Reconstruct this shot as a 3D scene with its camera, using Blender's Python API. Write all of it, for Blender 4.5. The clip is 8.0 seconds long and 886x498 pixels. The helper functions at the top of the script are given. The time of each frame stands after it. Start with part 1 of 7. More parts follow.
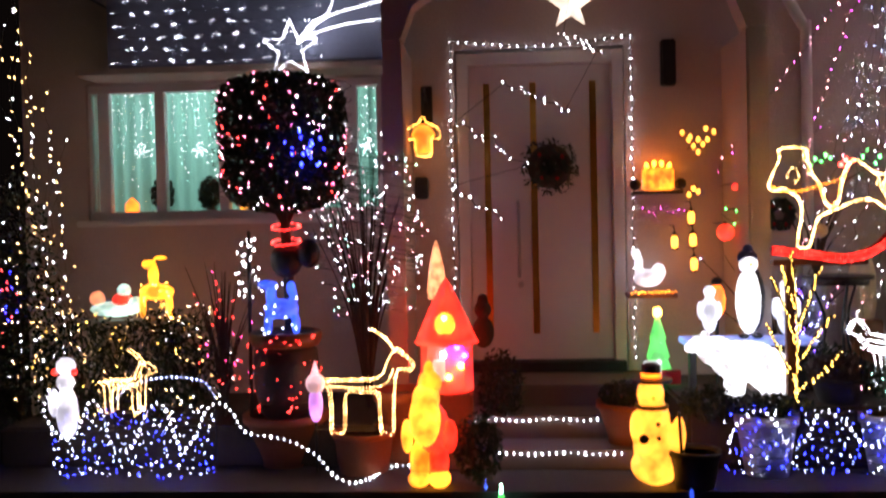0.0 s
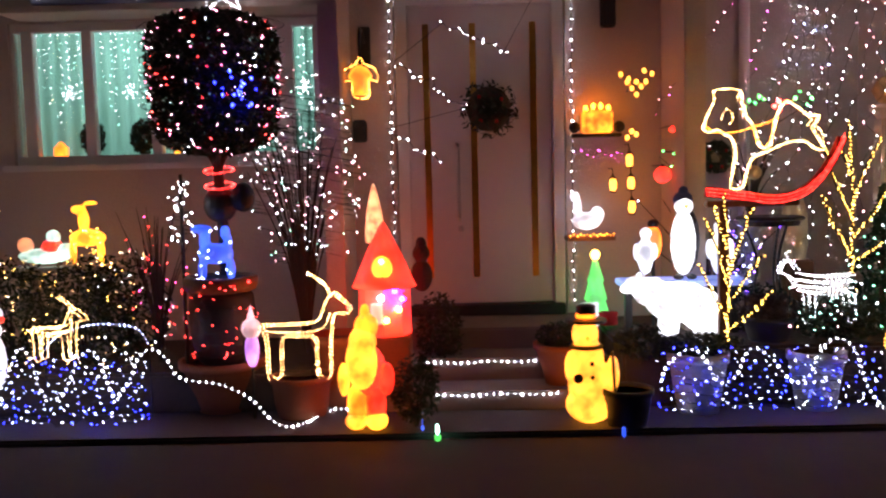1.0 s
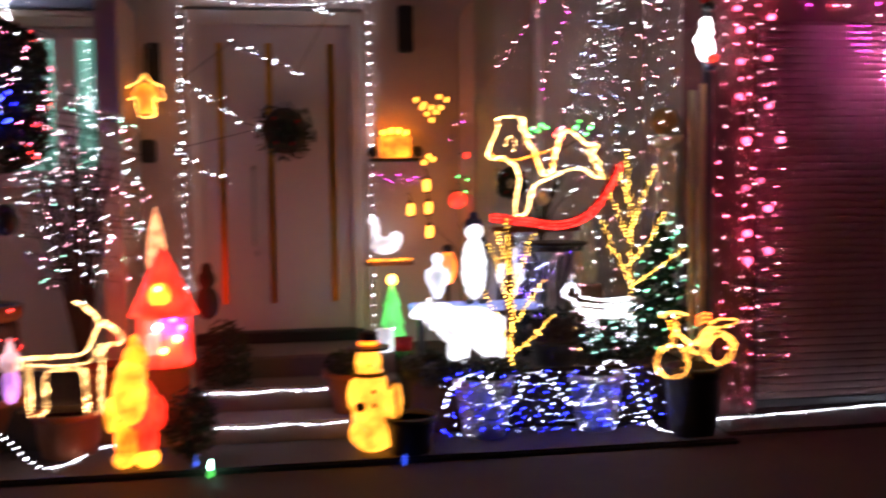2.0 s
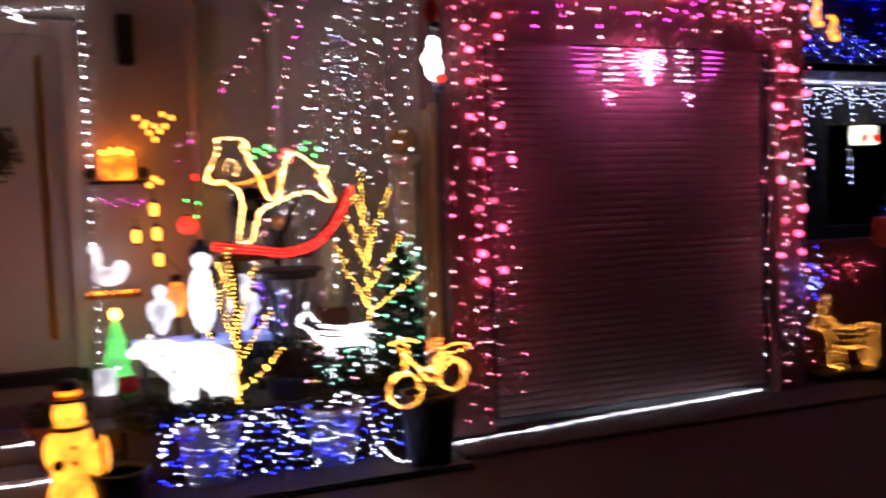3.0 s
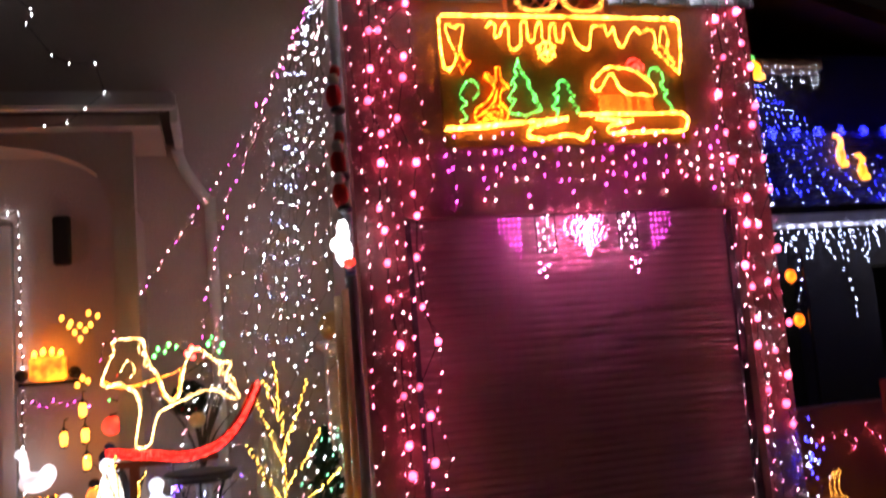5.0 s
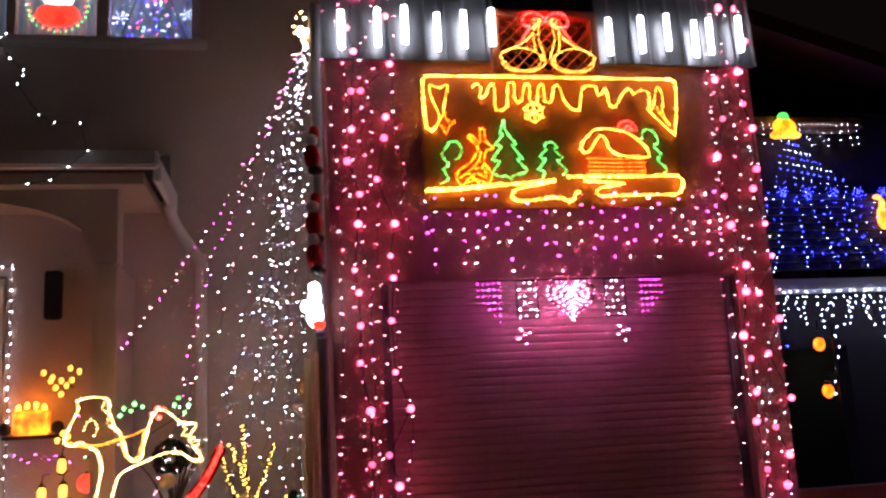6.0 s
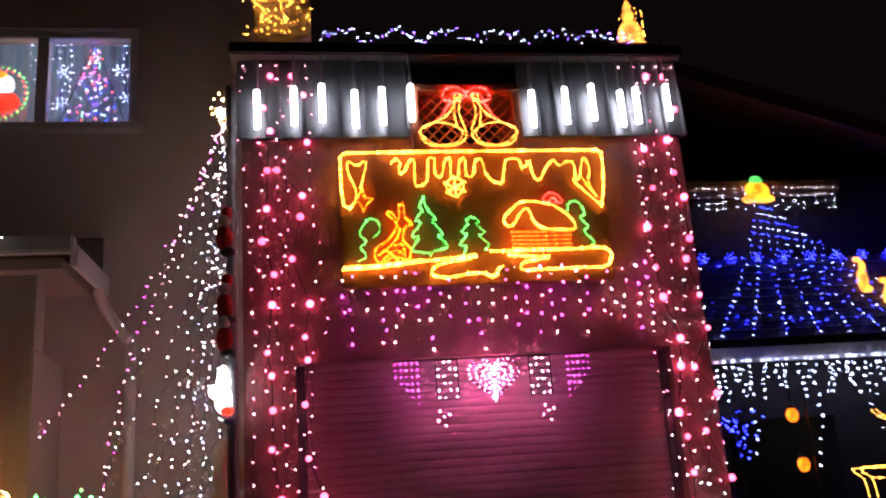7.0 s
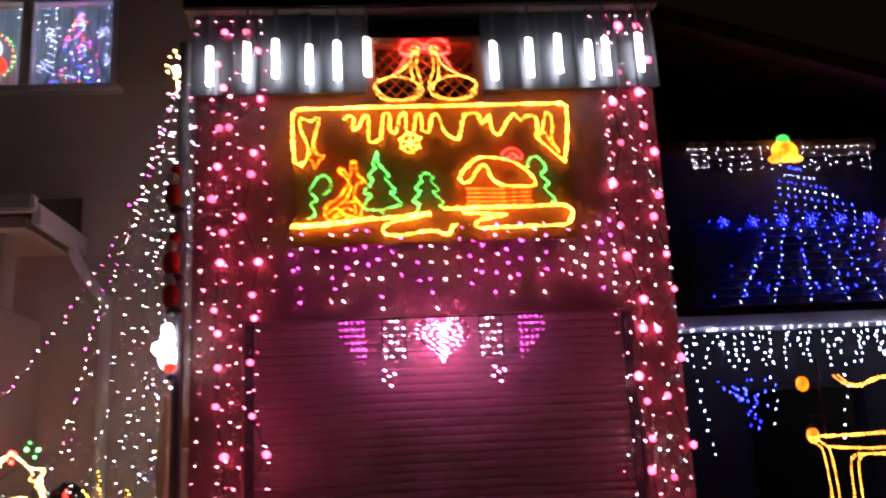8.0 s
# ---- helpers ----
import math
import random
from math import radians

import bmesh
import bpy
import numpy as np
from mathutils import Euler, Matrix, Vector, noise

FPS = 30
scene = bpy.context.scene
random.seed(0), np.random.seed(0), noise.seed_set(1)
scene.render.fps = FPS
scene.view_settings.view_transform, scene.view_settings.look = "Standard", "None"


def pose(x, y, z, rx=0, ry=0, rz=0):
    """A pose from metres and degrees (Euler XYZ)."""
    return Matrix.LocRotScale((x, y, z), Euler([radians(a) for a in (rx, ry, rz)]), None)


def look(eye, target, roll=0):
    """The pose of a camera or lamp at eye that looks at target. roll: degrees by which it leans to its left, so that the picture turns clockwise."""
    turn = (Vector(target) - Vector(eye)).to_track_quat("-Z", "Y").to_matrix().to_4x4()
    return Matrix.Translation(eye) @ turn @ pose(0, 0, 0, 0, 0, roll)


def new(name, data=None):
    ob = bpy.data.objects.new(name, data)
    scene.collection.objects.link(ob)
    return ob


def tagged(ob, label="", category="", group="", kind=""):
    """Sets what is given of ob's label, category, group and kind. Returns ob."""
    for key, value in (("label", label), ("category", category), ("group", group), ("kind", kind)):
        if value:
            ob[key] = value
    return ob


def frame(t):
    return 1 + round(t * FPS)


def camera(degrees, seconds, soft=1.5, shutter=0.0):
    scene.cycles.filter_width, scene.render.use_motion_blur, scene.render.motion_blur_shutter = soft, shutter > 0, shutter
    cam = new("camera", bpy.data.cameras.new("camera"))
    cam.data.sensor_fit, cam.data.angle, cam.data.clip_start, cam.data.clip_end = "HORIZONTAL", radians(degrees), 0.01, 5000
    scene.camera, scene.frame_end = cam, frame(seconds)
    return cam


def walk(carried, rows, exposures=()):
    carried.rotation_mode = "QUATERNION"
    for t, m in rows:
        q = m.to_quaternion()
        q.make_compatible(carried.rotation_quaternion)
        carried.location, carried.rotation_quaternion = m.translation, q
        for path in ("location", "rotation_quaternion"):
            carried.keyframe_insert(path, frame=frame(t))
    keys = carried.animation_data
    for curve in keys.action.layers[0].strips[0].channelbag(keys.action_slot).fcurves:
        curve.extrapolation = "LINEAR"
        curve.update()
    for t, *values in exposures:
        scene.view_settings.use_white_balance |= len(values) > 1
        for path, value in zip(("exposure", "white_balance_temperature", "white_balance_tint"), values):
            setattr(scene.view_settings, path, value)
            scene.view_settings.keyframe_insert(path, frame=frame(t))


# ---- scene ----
cam = camera(53.7, 8.0, soft=2.2, shutter=0.75)
PATH = [
    (0, (0.02, -0.122, 1.378), (-0.12, 1.873, 1.336), -1.2),
    (0.1, (0.016, -0.114, 1.361), (-0.123, 1.880, 1.309), -1.3),
    (0.2, (0.013, -0.107, 1.345), (-0.143, 1.887, 1.300), -1.5),
    (0.3, (0.011, -0.100, 1.331), (-0.125, 1.895, 1.276), -1.6),
    (0.4, (0.009, -0.094, 1.322), (-0.130, 1.900, 1.256), -1.7),
    (0.5, (0.008, -0.09, 1.319), (-0.103, 1.905, 1.229), -1.8),
    (0.6, (0.013, -0.087, 1.321), (-0.054, 1.909, 1.219), -1.8),
    (0.7, (0.026, -0.086, 1.326), (-0.021, 1.910, 1.209), -1.8),
    (0.8, (0.047, -0.085, 1.333), (-0.004, 1.911, 1.222), -1.7),
    (0.9, (0.074, -0.085, 1.338), (0.032, 1.911, 1.217), -1.5),
    (1, (0.106, -0.084, 1.34), (0.072, 1.909, 1.179), -1.4),
    (1.1, (0.141, -0.083, 1.337), (0.088, 1.911, 1.191), -1.3),
    (1.2, (0.179, -0.081, 1.332), (0.144, 1.912, 1.163), -1.3),
    (1.3, (0.217, -0.077, 1.324), (0.212, 1.915, 1.149), -1.2),
    (1.4, (0.255, -0.073, 1.319), (0.295, 1.920, 1.155), -1.1),
    (1.5, (0.291, -0.067, 1.316), (0.375, 1.925, 1.155), -0.9),
    (1.6, (0.325, -0.060, 1.317), (0.456, 1.930, 1.155), -0.7),
    (1.7, (0.36, -0.051, 1.321), (0.538, 1.936, 1.187), -0.5),
    (2.8, (0.904, 0.087, 1.447), (1.514, 1.988, 1.324), -2.4),
    (2.9, (0.944, 0.100, 1.456), (1.610, 1.982, 1.334), -2.0),
    (3, (0.986, 0.106, 1.459), (1.699, 1.97, 1.337), -1.9),
    (3.1, (1.034, 0.102, 1.457), (1.771, 1.956, 1.323), -2.0),
    (3.2, (1.086, 0.092, 1.451), (1.820, 1.947, 1.317), -2.1),
    (3.4, (1.195, 0.070, 1.438), (1.934, 1.925, 1.315), -2.2),
    (3.5, (1.246, 0.066, 1.436), (2.002, 1.914, 1.31), -2.3),
    (3.6, (1.292, 0.067, 1.439), (2.064, 1.907, 1.309), -2.6),
    (3.8, (1.374, 0.076, 1.459), (2.166, 1.910, 1.380), -3.7),
    (3.9, (1.414, 0.083, 1.477), (2.195, 1.923, 1.420), -4.2),
    (4, (1.457, 0.091, 1.5), (2.233, 1.934, 1.474), -4.5),
    (4.1, (1.504, 0.101, 1.527), (2.272, 1.947, 1.498), -4.4),
    (4.2, (1.555, 0.110, 1.555), (2.292, 1.969, 1.524), -4.0),
    (4.3, (1.611, 0.119, 1.579), (2.309, 1.993, 1.542), -3.6),
    (4.4, (1.672, 0.125, 1.597), (2.344, 2.008, 1.574), -3.3),
    (4.5, (1.738, 0.127, 1.604), (2.382, 2.02, 1.658), -3.4),
    (4.6, (1.808, 0.102, 1.595), (2.412, 2.008, 1.659), -4.3),
    (4.7, (1.879, 0.077, 1.585), (2.437, 1.994, 1.7), -5.1),
    (5.8, (2.473, 0.072, 1.636), (2.886, 2.003, 1.955), -3.0),
    (5.9, (2.527, 0.071, 1.641), (2.915, 2.007, 1.964), -2.9),
    (6, (2.585, 0.07, 1.644), (2.946, 2.003, 2.005), -3.0),
    (6.1, (2.646, 0.064, 1.646), (3.010, 1.999, 1.996), -3.2),
    (6.2, (2.710, 0.052, 1.648), (3.039, 1.985, 2.045), -3.4),
    (6.4, (2.839, 0.028, 1.653), (3.183, 1.957, 2.052), -3.8),
    (6.5, (2.902, 0.023, 1.658), (3.234, 1.95, 2.077), -4.0),
    (6.6, (2.962, 0.028, 1.665), (3.267, 1.958, 2.094), -4.2),
    (6.7, (3.021, 0.041, 1.672), (3.333, 1.960, 2.142), -4.3),
    (6.9, (3.137, 0.070, 1.687), (3.463, 1.978, 2.188), -4.2),
    (7, (3.198, 0.075, 1.691), (3.506, 1.984, 2.205), -4.0),
    (7.1, (3.262, 0.072, 1.693), (3.539, 1.986, 2.203), -3.5),
    (7.2, (3.328, 0.067, 1.695), (3.579, 1.990, 2.182), -2.8),
    (7.4, (3.467, 0.053, 1.696), (3.667, 1.989, 2.157), -1.5),
    (7.5, (3.539, 0.051, 1.696), (3.728, 1.987, 2.159), -1.3),
    (7.6, (3.612, 0.056, 1.692), (3.769, 1.994, 2.161), -1.4),
    (7.7, (3.685, 0.070, 1.680), (3.817, 2.013, 2.134), -1.7),
    (7.8, (3.759, 0.090, 1.662), (3.883, 2.036, 2.107), -2.0),
    (7.9, (3.833, 0.114, 1.640), (3.964, 2.058, 2.094), -2.3),
    (8, (3.908, 0.141, 1.617), (4.036, 2.084, 2.074), -2.7),
]
walk(cam, [(t, look(eye, target, roll)) for t, eye, target, roll in PATH], exposures=[(0.0, 0.53, 6800, 22), (1.5, 0.62, 6800, 22), (3.0, 0.32, 6800, 22), (3.5, 0.33, 6800, 22), (4.0, 0.66, 6850, 22), (4.5, 0.75, 6950, 22), (6.5, 0.57, 7000, 22), (8.0, 0.50, 7000, 22)])

# ---- world and exposure ----
world = bpy.data.worlds.new("night")
scene.world = world
world.use_nodes = True
world.node_tree.nodes["Background"].inputs[0].default_value = (0.30, 0.22, 0.20, 1)
world.node_tree.nodes["Background"].inputs[1].default_value = 0.007


# ---- materials ----
def paint(name, colour, rough=0.6, metal=0.0, scale=6.0, vary=0.18, bump=0.15, transmit=0.0):
    m = bpy.data.materials.new(name)
    m.use_nodes = True
    nt = m.node_tree
    b = nt.nodes["Principled BSDF"]
    b.inputs["Roughness"].default_value = rough
    b.inputs["Metallic"].default_value = metal
    b.inputs["Transmission Weight"].default_value = transmit
    co = nt.nodes.new("ShaderNodeTexCoord")
    big = nt.nodes.new("ShaderNodeTexNoise")
    big.inputs["Scale"].default_value = scale * 0.35
    big.inputs["Detail"].default_value = 5
    fine = nt.nodes.new("ShaderNodeTexNoise")
    fine.inputs["Scale"].default_value = scale * 9
    fine.inputs["Detail"].default_value = 6
    add = nt.nodes.new("ShaderNodeMath")
    add.operation = "ADD"
    half = nt.nodes.new("ShaderNodeMath")
    half.operation = "MULTIPLY"
    half.inputs[1].default_value = 0.5
    mix = nt.nodes.new("ShaderNodeMix")
    mix.data_type = "RGBA"
    mix.inputs["A"].default_value = (*[c * (1 - vary * 1.6) for c in colour], 1)
    mix.inputs["B"].default_value = (*[min(1, c * (1 + vary)) for c in colour], 1)
    bm_ = nt.nodes.new("ShaderNodeBump")
    bm_.inputs["Strength"].default_value = bump
    bm_.inputs["Distance"].default_value = 0.01
    for n in (big, fine):
        nt.links.new(co.outputs["Object"], n.inputs["Vector"])
    nt.links.new(big.outputs["Fac"], add.inputs[0])
    nt.links.new(fine.outputs["Fac"], add.inputs[1])
    nt.links.new(add.outputs[0], half.inputs[0])
    nt.links.new(half.outputs[0], mix.inputs["Factor"])
    nt.links.new(mix.outputs["Result"], b.inputs["Base Color"])
    nt.links.new(fine.outputs["Fac"], bm_.inputs["Height"])
    nt.links.new(bm_.outputs["Normal"], b.inputs["Normal"])
    return m


LED = 2.1


def glow(name, colour, strength, even_light=False):
    m = bpy.data.materials.new(name)
    m.use_nodes = True
    b = m.node_tree.nodes["Principled BSDF"]
    strength *= 1.0 if even_light else LED
    b.inputs["Base Color"].default_value = (*[min(1, 0.3 + 0.5 * c) for c in colour], 1)
    b.inputs["Roughness"].default_value = 0.3
    b.inputs["Emission Color"].default_value = (*colour, 1)
    b.inputs["Emission Strength"].default_value = strength
    if even_light:
        return m
    nt = m.node_tree
    geo, ra = nt.nodes.new("ShaderNodeNewGeometry"), nt.nodes.new("ShaderNodeMapRange")
    ra.inputs["To Min"].default_value, ra.inputs["To Max"].default_value = strength * 0.25, strength * 1.75
    nt.links.new(geo.outputs["Random Per Island"], ra.inputs["Value"])
    nt.links.new(ra.outputs[0], b.inputs["Emission Strength"])
    return m


def lit_plastic(name, colour, strength, scale=9.0, low=0.35):
    """A blow-moulded figure lit from inside: brighter in some places than in others."""
    m = glow(name, colour, strength)
    nt = m.node_tree
    co, no, ra = nt.nodes.new("ShaderNodeTexCoord"), nt.nodes.new("ShaderNodeTexNoise"), nt.nodes.new("ShaderNodeMapRange")
    no.inputs["Scale"].default_value = scale
    no.inputs["Detail"].default_value = 2
    ra.inputs["From Min"].default_value, ra.inputs["From Max"].default_value = 0.35, 0.65
    ra.inputs["To Min"].default_value, ra.inputs["To Max"].default_value = strength * low, strength * 1.3
    nt.links.new(co.outputs["Object"], no.inputs["Vector"])
    nt.links.new(no.outputs["Fac"], ra.inputs["Value"])
    nt.links.new(ra.outputs[0], nt.nodes["Principled BSDF"].inputs["Emission Strength"])
    return m


STUCCO = paint("stucco", (0.52, 0.44, 0.40), 0.9, 0, 9, 0.14, 0.5)
STUCCO_WARM = paint("warm_stucco", (0.50, 0.40, 0.33), 0.9, 0, 9, 0.14, 0.5)
GARAGE_WALL = paint("brown_wall_paint", (0.30, 0.15, 0.15), 0.75, 0, 7, 0.2, 0.4)
SLAT = paint("roller_slat", (0.52, 0.35, 0.36), 0.4, 0.0, 3, 0.1, 0.08)
ZINC = paint("zinc_sheet", (0.15, 0.155, 0.17), 0.45, 0.5, 4, 0.15, 0.1)
SLATE = paint("blue_grey_sheet", (0.20, 0.22, 0.32), 0.6, 0.0, 4, 0.12, 0.1)
ASPHALT = paint("asphalt", (0.045, 0.036, 0.033), 0.85, 0, 14, 0.35, 0.8)
PAVING = paint("paving", (0.055, 0.045, 0.042), 0.8, 0, 10, 0.3, 0.5)
STEP_STONE = paint("step_stone", (0.17, 0.135, 0.12), 0.6, 0, 12, 0.25, 0.3)
DOOR_WHITE = paint("door_white", (0.62, 0.58, 0.58), 0.4, 0, 2, 0.05, 0.03)
FRAME_WHITE = paint("frame_white", (0.66, 0.64, 0.62), 0.45, 0, 3, 0.06, 0.03)
BRASS_GLASS = paint("amber_glass_strip", (0.85, 0.42, 0.10), 0.3, 0.85, 2, 0.3, 0.05)
STEEL = paint("brushed_steel", (0.5, 0.5, 0.5), 0.3, 0.9, 20, 0.1, 0.05)
# black trim and fittings; also fills depths that are only unlit
BLACK = paint("black_plastic_and_dark_fill", (0.015, 0.015, 0.016), 0.5, 0, 8, 0.2, 0.1)
CABLE = paint("dark_green_cable", (0.012, 0.02, 0.014), 0.6, 0, 20, 0.2, 0.0)
CLEAR_TUBE = paint("rope_light_tube", (0.25, 0.26, 0.29), 0.25, 0, 20, 0.1, 0.0)
WOOD = paint("brown_wood", (0.22, 0.09, 0.04), 0.55, 0, 8, 0.35, 0.3)
PALE_WOOD = paint("pale_wood", (0.66, 0.48, 0.27), 0.6, 0, 8, 0.3, 0.3)
TERRACOTTA = paint("terracotta", (0.28, 0.085, 0.035), 0.8, 0, 10, 0.25, 0.3)
WHITE_POT = paint("white_ceramic", (0.40, 0.40, 0.44), 0.35, 0, 6, 0.08, 0.05)
DARK_POT = paint("dark_pot", (0.03, 0.028, 0.03), 0.6, 0, 8, 0.2, 0.2)
LEAF = paint("dark_foliage", (0.030, 0.045, 0.022), 0.7, 0, 20, 0.5, 0.2)
NEEDLE = paint("fir_needles", (0.02, 0.06, 0.03), 0.7, 0, 20, 0.5, 0.2)
HEATHER = paint("heather", (0.09, 0.06, 0.06), 0.8, 0, 20, 0.5, 0.2)
BARK = paint("bark", (0.07, 0.05, 0.035), 0.9, 0, 18, 0.35, 0.6)
RED_CLOTH = paint("red_felt", (0.40, 0.015, 0.015), 0.9, 0, 20, 0.2, 0.3)
ROOF_TILE = paint("roof_tile", (0.05, 0.035, 0.03), 0.7, 0, 12, 0.3, 0.3)
GOLD_PAINT = paint("painted_globe", (0.5, 0.28, 0.10), 0.5, 0, 5, 0.2, 0.1)
BOARD = paint("dark_board", (0.26, 0.11, 0.045), 0.7, 0, 6, 0.2, 0.2)
STONE = paint("light_stone", (0.35, 0.32, 0.30), 0.85, 0, 7, 0.2, 0.5)
BLIND = paint("blue_slats", (0.05, 0.05, 0.08), 0.5, 0, 3, 0.1, 0.05)
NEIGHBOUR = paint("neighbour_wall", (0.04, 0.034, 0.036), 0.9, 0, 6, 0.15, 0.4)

GL_ROPE = glow("cool_white_rope", (0.80, 0.90, 1.0), 7.6)
GL_WHITE = glow("cool_white_led", (0.80, 0.90, 1.0), 9.2)
GL_WARM = glow("warm_white_led", (1.0, 0.58, 0.19), 8.5)
GL_GOLD = glow("gold_led", (1.0, 0.42, 0.06), 6.4)
GL_AMBER = glow("amber_rope", (1.0, 0.26, 0.015), 6.8)
GL_PINK = glow("pink_led", (1.0, 0.13, 0.27), 18.0)
GL_PALEPINK = glow("pale_pink_led", (1.0, 0.40, 0.52), 11.1)
GL_MAGENTA = glow("magenta_led", (0.95, 0.06, 0.70), 11.4)
GL_RED = glow("red_led", (1.0, 0.025, 0.02), 11.4)
GL_BLUE = glow("blue_led", (0.004, 0.012, 1.0), 30.6)
GL_PALEBLUE = glow("pale_blue_led", (0.40, 0.52, 1.0), 10.2)
GL_VIOLET = glow("violet_led", (0.12, 0.045, 1.0), 18.2)
GL_GREEN = glow("green_led", (0.02, 0.70, 0.10), 5.9)
GL_TEAL = glow("teal_led", (0.30, 1.0, 0.72), 5.9)


# ---- mesh helpers ----
def mesh_of(name, verts, faces):
    me = bpy.data.meshes.new(name)
    me.from_pydata([tuple(v) for v in verts], [], faces)
    me.update()
    return me


def thing(name, at, label, category, group="", kind="", turn=0.0):
    ob = new(name)
    ob.empty_display_size = 0.1
    ob.matrix_basis = pose(*at, 0, 0, turn)
    return tagged(ob, label, category, group, kind)


def part(name, data, material, parent, label="", at=(0, 0, 0), turn=(0, 0, 0), smooth=False, kind=""):
    """Links a bmesh or a mesh as one object under a thing, or at top level."""
    if isinstance(data, bmesh.types.BMesh):
        me = bpy.data.meshes.new(name)
        data.to_mesh(me)
        data.free()
    else:
        me = data
    if not me.materials:
        me.materials.append(material)
    if smooth:
        me.polygons.foreach_set("use_smooth", [True] * len(me.polygons))
    ob = new(name, me)
    ob.parent = parent
    ob.matrix_basis = pose(*at, *turn)
    return tagged(ob, label, kind=kind)


def solid(name, data, material, label, category, group="", kind="", at=(0, 0, 0), turn=(0, 0, 0), smooth=False):
    ob = part(name, data, material, None, "", at, turn, smooth)
    return tagged(ob, label, category, group, kind)


def box_bm(x0, x1, y0, y1, z0, z1, bevel=0.0, bm=None):
    out = bm or bmesh.new()
    r = bmesh.ops.create_cube(out, size=1, matrix=Matrix.LocRotScale(((x0 + x1) / 2, (y0 + y1) / 2, (z0 + z1) / 2), None, (x1 - x0, y1 - y0, z1 - z0)))
    if bevel:
        es = list({e for v in r["verts"] for e in v.link_edges})
        bmesh.ops.bevel(out, geom=es, offset=bevel, segments=2, affect="EDGES")
    return out


def lathe(profile, n=20):
    """A turned mesh from (radius, height) pairs."""
    vs, fs = [], []
    for r, z in profile:
        for k in range(n):
            a = 2 * math.pi * k / n
            vs.append((r * math.cos(a), r * math.sin(a), z))
    for i in range(len(profile) - 1):
        for k in range(n):
            fs.append((i * n + k, i * n + (k + 1) % n, (i + 1) * n + (k + 1) % n, (i + 1) * n + k))
    fs.append(tuple(range(n - 1, -1, -1)))
    fs.append(tuple((len(profile) - 1) * n + k for k in range(n)))
    return mesh_of("turned", vs, fs)


def blob_bm(items, seg=14, bm=None):
    """Ellipsoids (centre, radii) in one bmesh."""
    out = bm or bmesh.new()
    for c, r in items:
        bmesh.ops.create_uvsphere(out, u_segments=seg, v_segments=seg // 2 + 2, radius=1, matrix=Matrix.LocRotScale(c, None, r))
    return out


def curve_pts(ctrl, step=0.02, closed=False):
    """A smooth line through a few control points, in even steps."""
    p = [Vector(c) for c in ctrl]
    n = len(p)
    dense = []
    for i in range(n if closed else n - 1):
        if closed:
            a, b, c, d = p[(i - 1) % n], p[i], p[(i + 1) % n], p[(i + 2) % n]
        else:
            a, b, c, d = p[max(i - 1, 0)], p[i], p[i + 1], p[min(i + 2, n - 1)]
        for k in range(12):
            s = k / 12
            dense.append(0.5 * (2 * b + (c - a) * s + (2 * a - 5 * b + 4 * c - d) * s * s + (3 * b - a - 3 * c + d) * s ** 3))
    dense.append(p[0] if closed else p[-1])
    return even(dense, step)


def even(line, step):
    line = [Vector(q) for q in line]
    out, left = [line[0]], step
    for a, b in zip(line, line[1:]):
        d = (b - a).length
        while d > 1e-9 and left <= d:
            a = a + (b - a) * (left / d)
            out.append(a)
            d = (b - a).length
            left = step
        left -= d
    return out


def tube(lines, r, n=5):
    """Round tubes along polylines, one mesh."""
    vs, fs = [], []
    for line in lines:
        line = [Vector(q) for q in line]
        if len(line) < 2:
            continue
        base = len(vs)
        for i, q in enumerate(line):
            t = (line[min(i + 1, len(line) - 1)] - line[max(i - 1, 0)])
            t = t.normalized() if t.length > 1e-9 else Vector((0, 0, 1))
            u = t.cross(Vector((0.13, 0.97, 0.2)))
            u = (u if u.length > 1e-3 else t.cross(Vector((1, 0, 0)))).normalized()
            w = t.cross(u)
            rr = r[0] + (r[1] - r[0]) * i / (len(line) - 1) if isinstance(r, tuple) else r
            for k in range(n):
                a = 2 * math.pi * k / n
                vs.append(q + (u * math.cos(a) + w * math.sin(a)) * rr)
        for i in range(len(line) - 1):
            for k in range(n):
                fs.append((base + i * n + k, base + i * n + (k + 1) % n, base + (i + 1) * n + (k + 1) % n, base + (i + 1) * n + k))
        fs.append(tuple(base + k for k in range(n - 1, -1, -1)))
        fs.append(tuple(base + (len(line) - 1) * n + k for k in range(n)))
    return mesh_of("tube", vs, fs)


OCTA = [(1, 0, 0), (0, 1, 0), (-1, 0, 0), (0, -1, 0), (0, 0, 1.25), (0, 0, -1.25)]
OCTF = [(0, 1, 4), (1, 2, 4), (2, 3, 4), (3, 0, 4), (1, 0, 5), (2, 1, 5), (3, 2, 5), (0, 3, 5)]


BULB = 0.41
TUBES, TUBE_GLOW = {}, 0.016


GLOBE = [(math.sin(a) * math.cos(c), math.sin(a) * math.sin(c), math.cos(a)) for a in [math.pi * (i + 1) / 6 for i in range(5)] for c in [math.pi * j / 4 for j in range(8)]] + [(0, 0, 1), (0, 0, -1)]
GLOBEF = [(8 * i + j, 8 * i + 8 + j, 8 * i + 8 + (j + 1) % 8, 8 * i + (j + 1) % 8) for i in range(4) for j in range(8)] + [(40, j, (j + 1) % 8) for j in range(8)] + [(41, 32 + (j + 1) % 8, 32 + j) for j in range(8)]


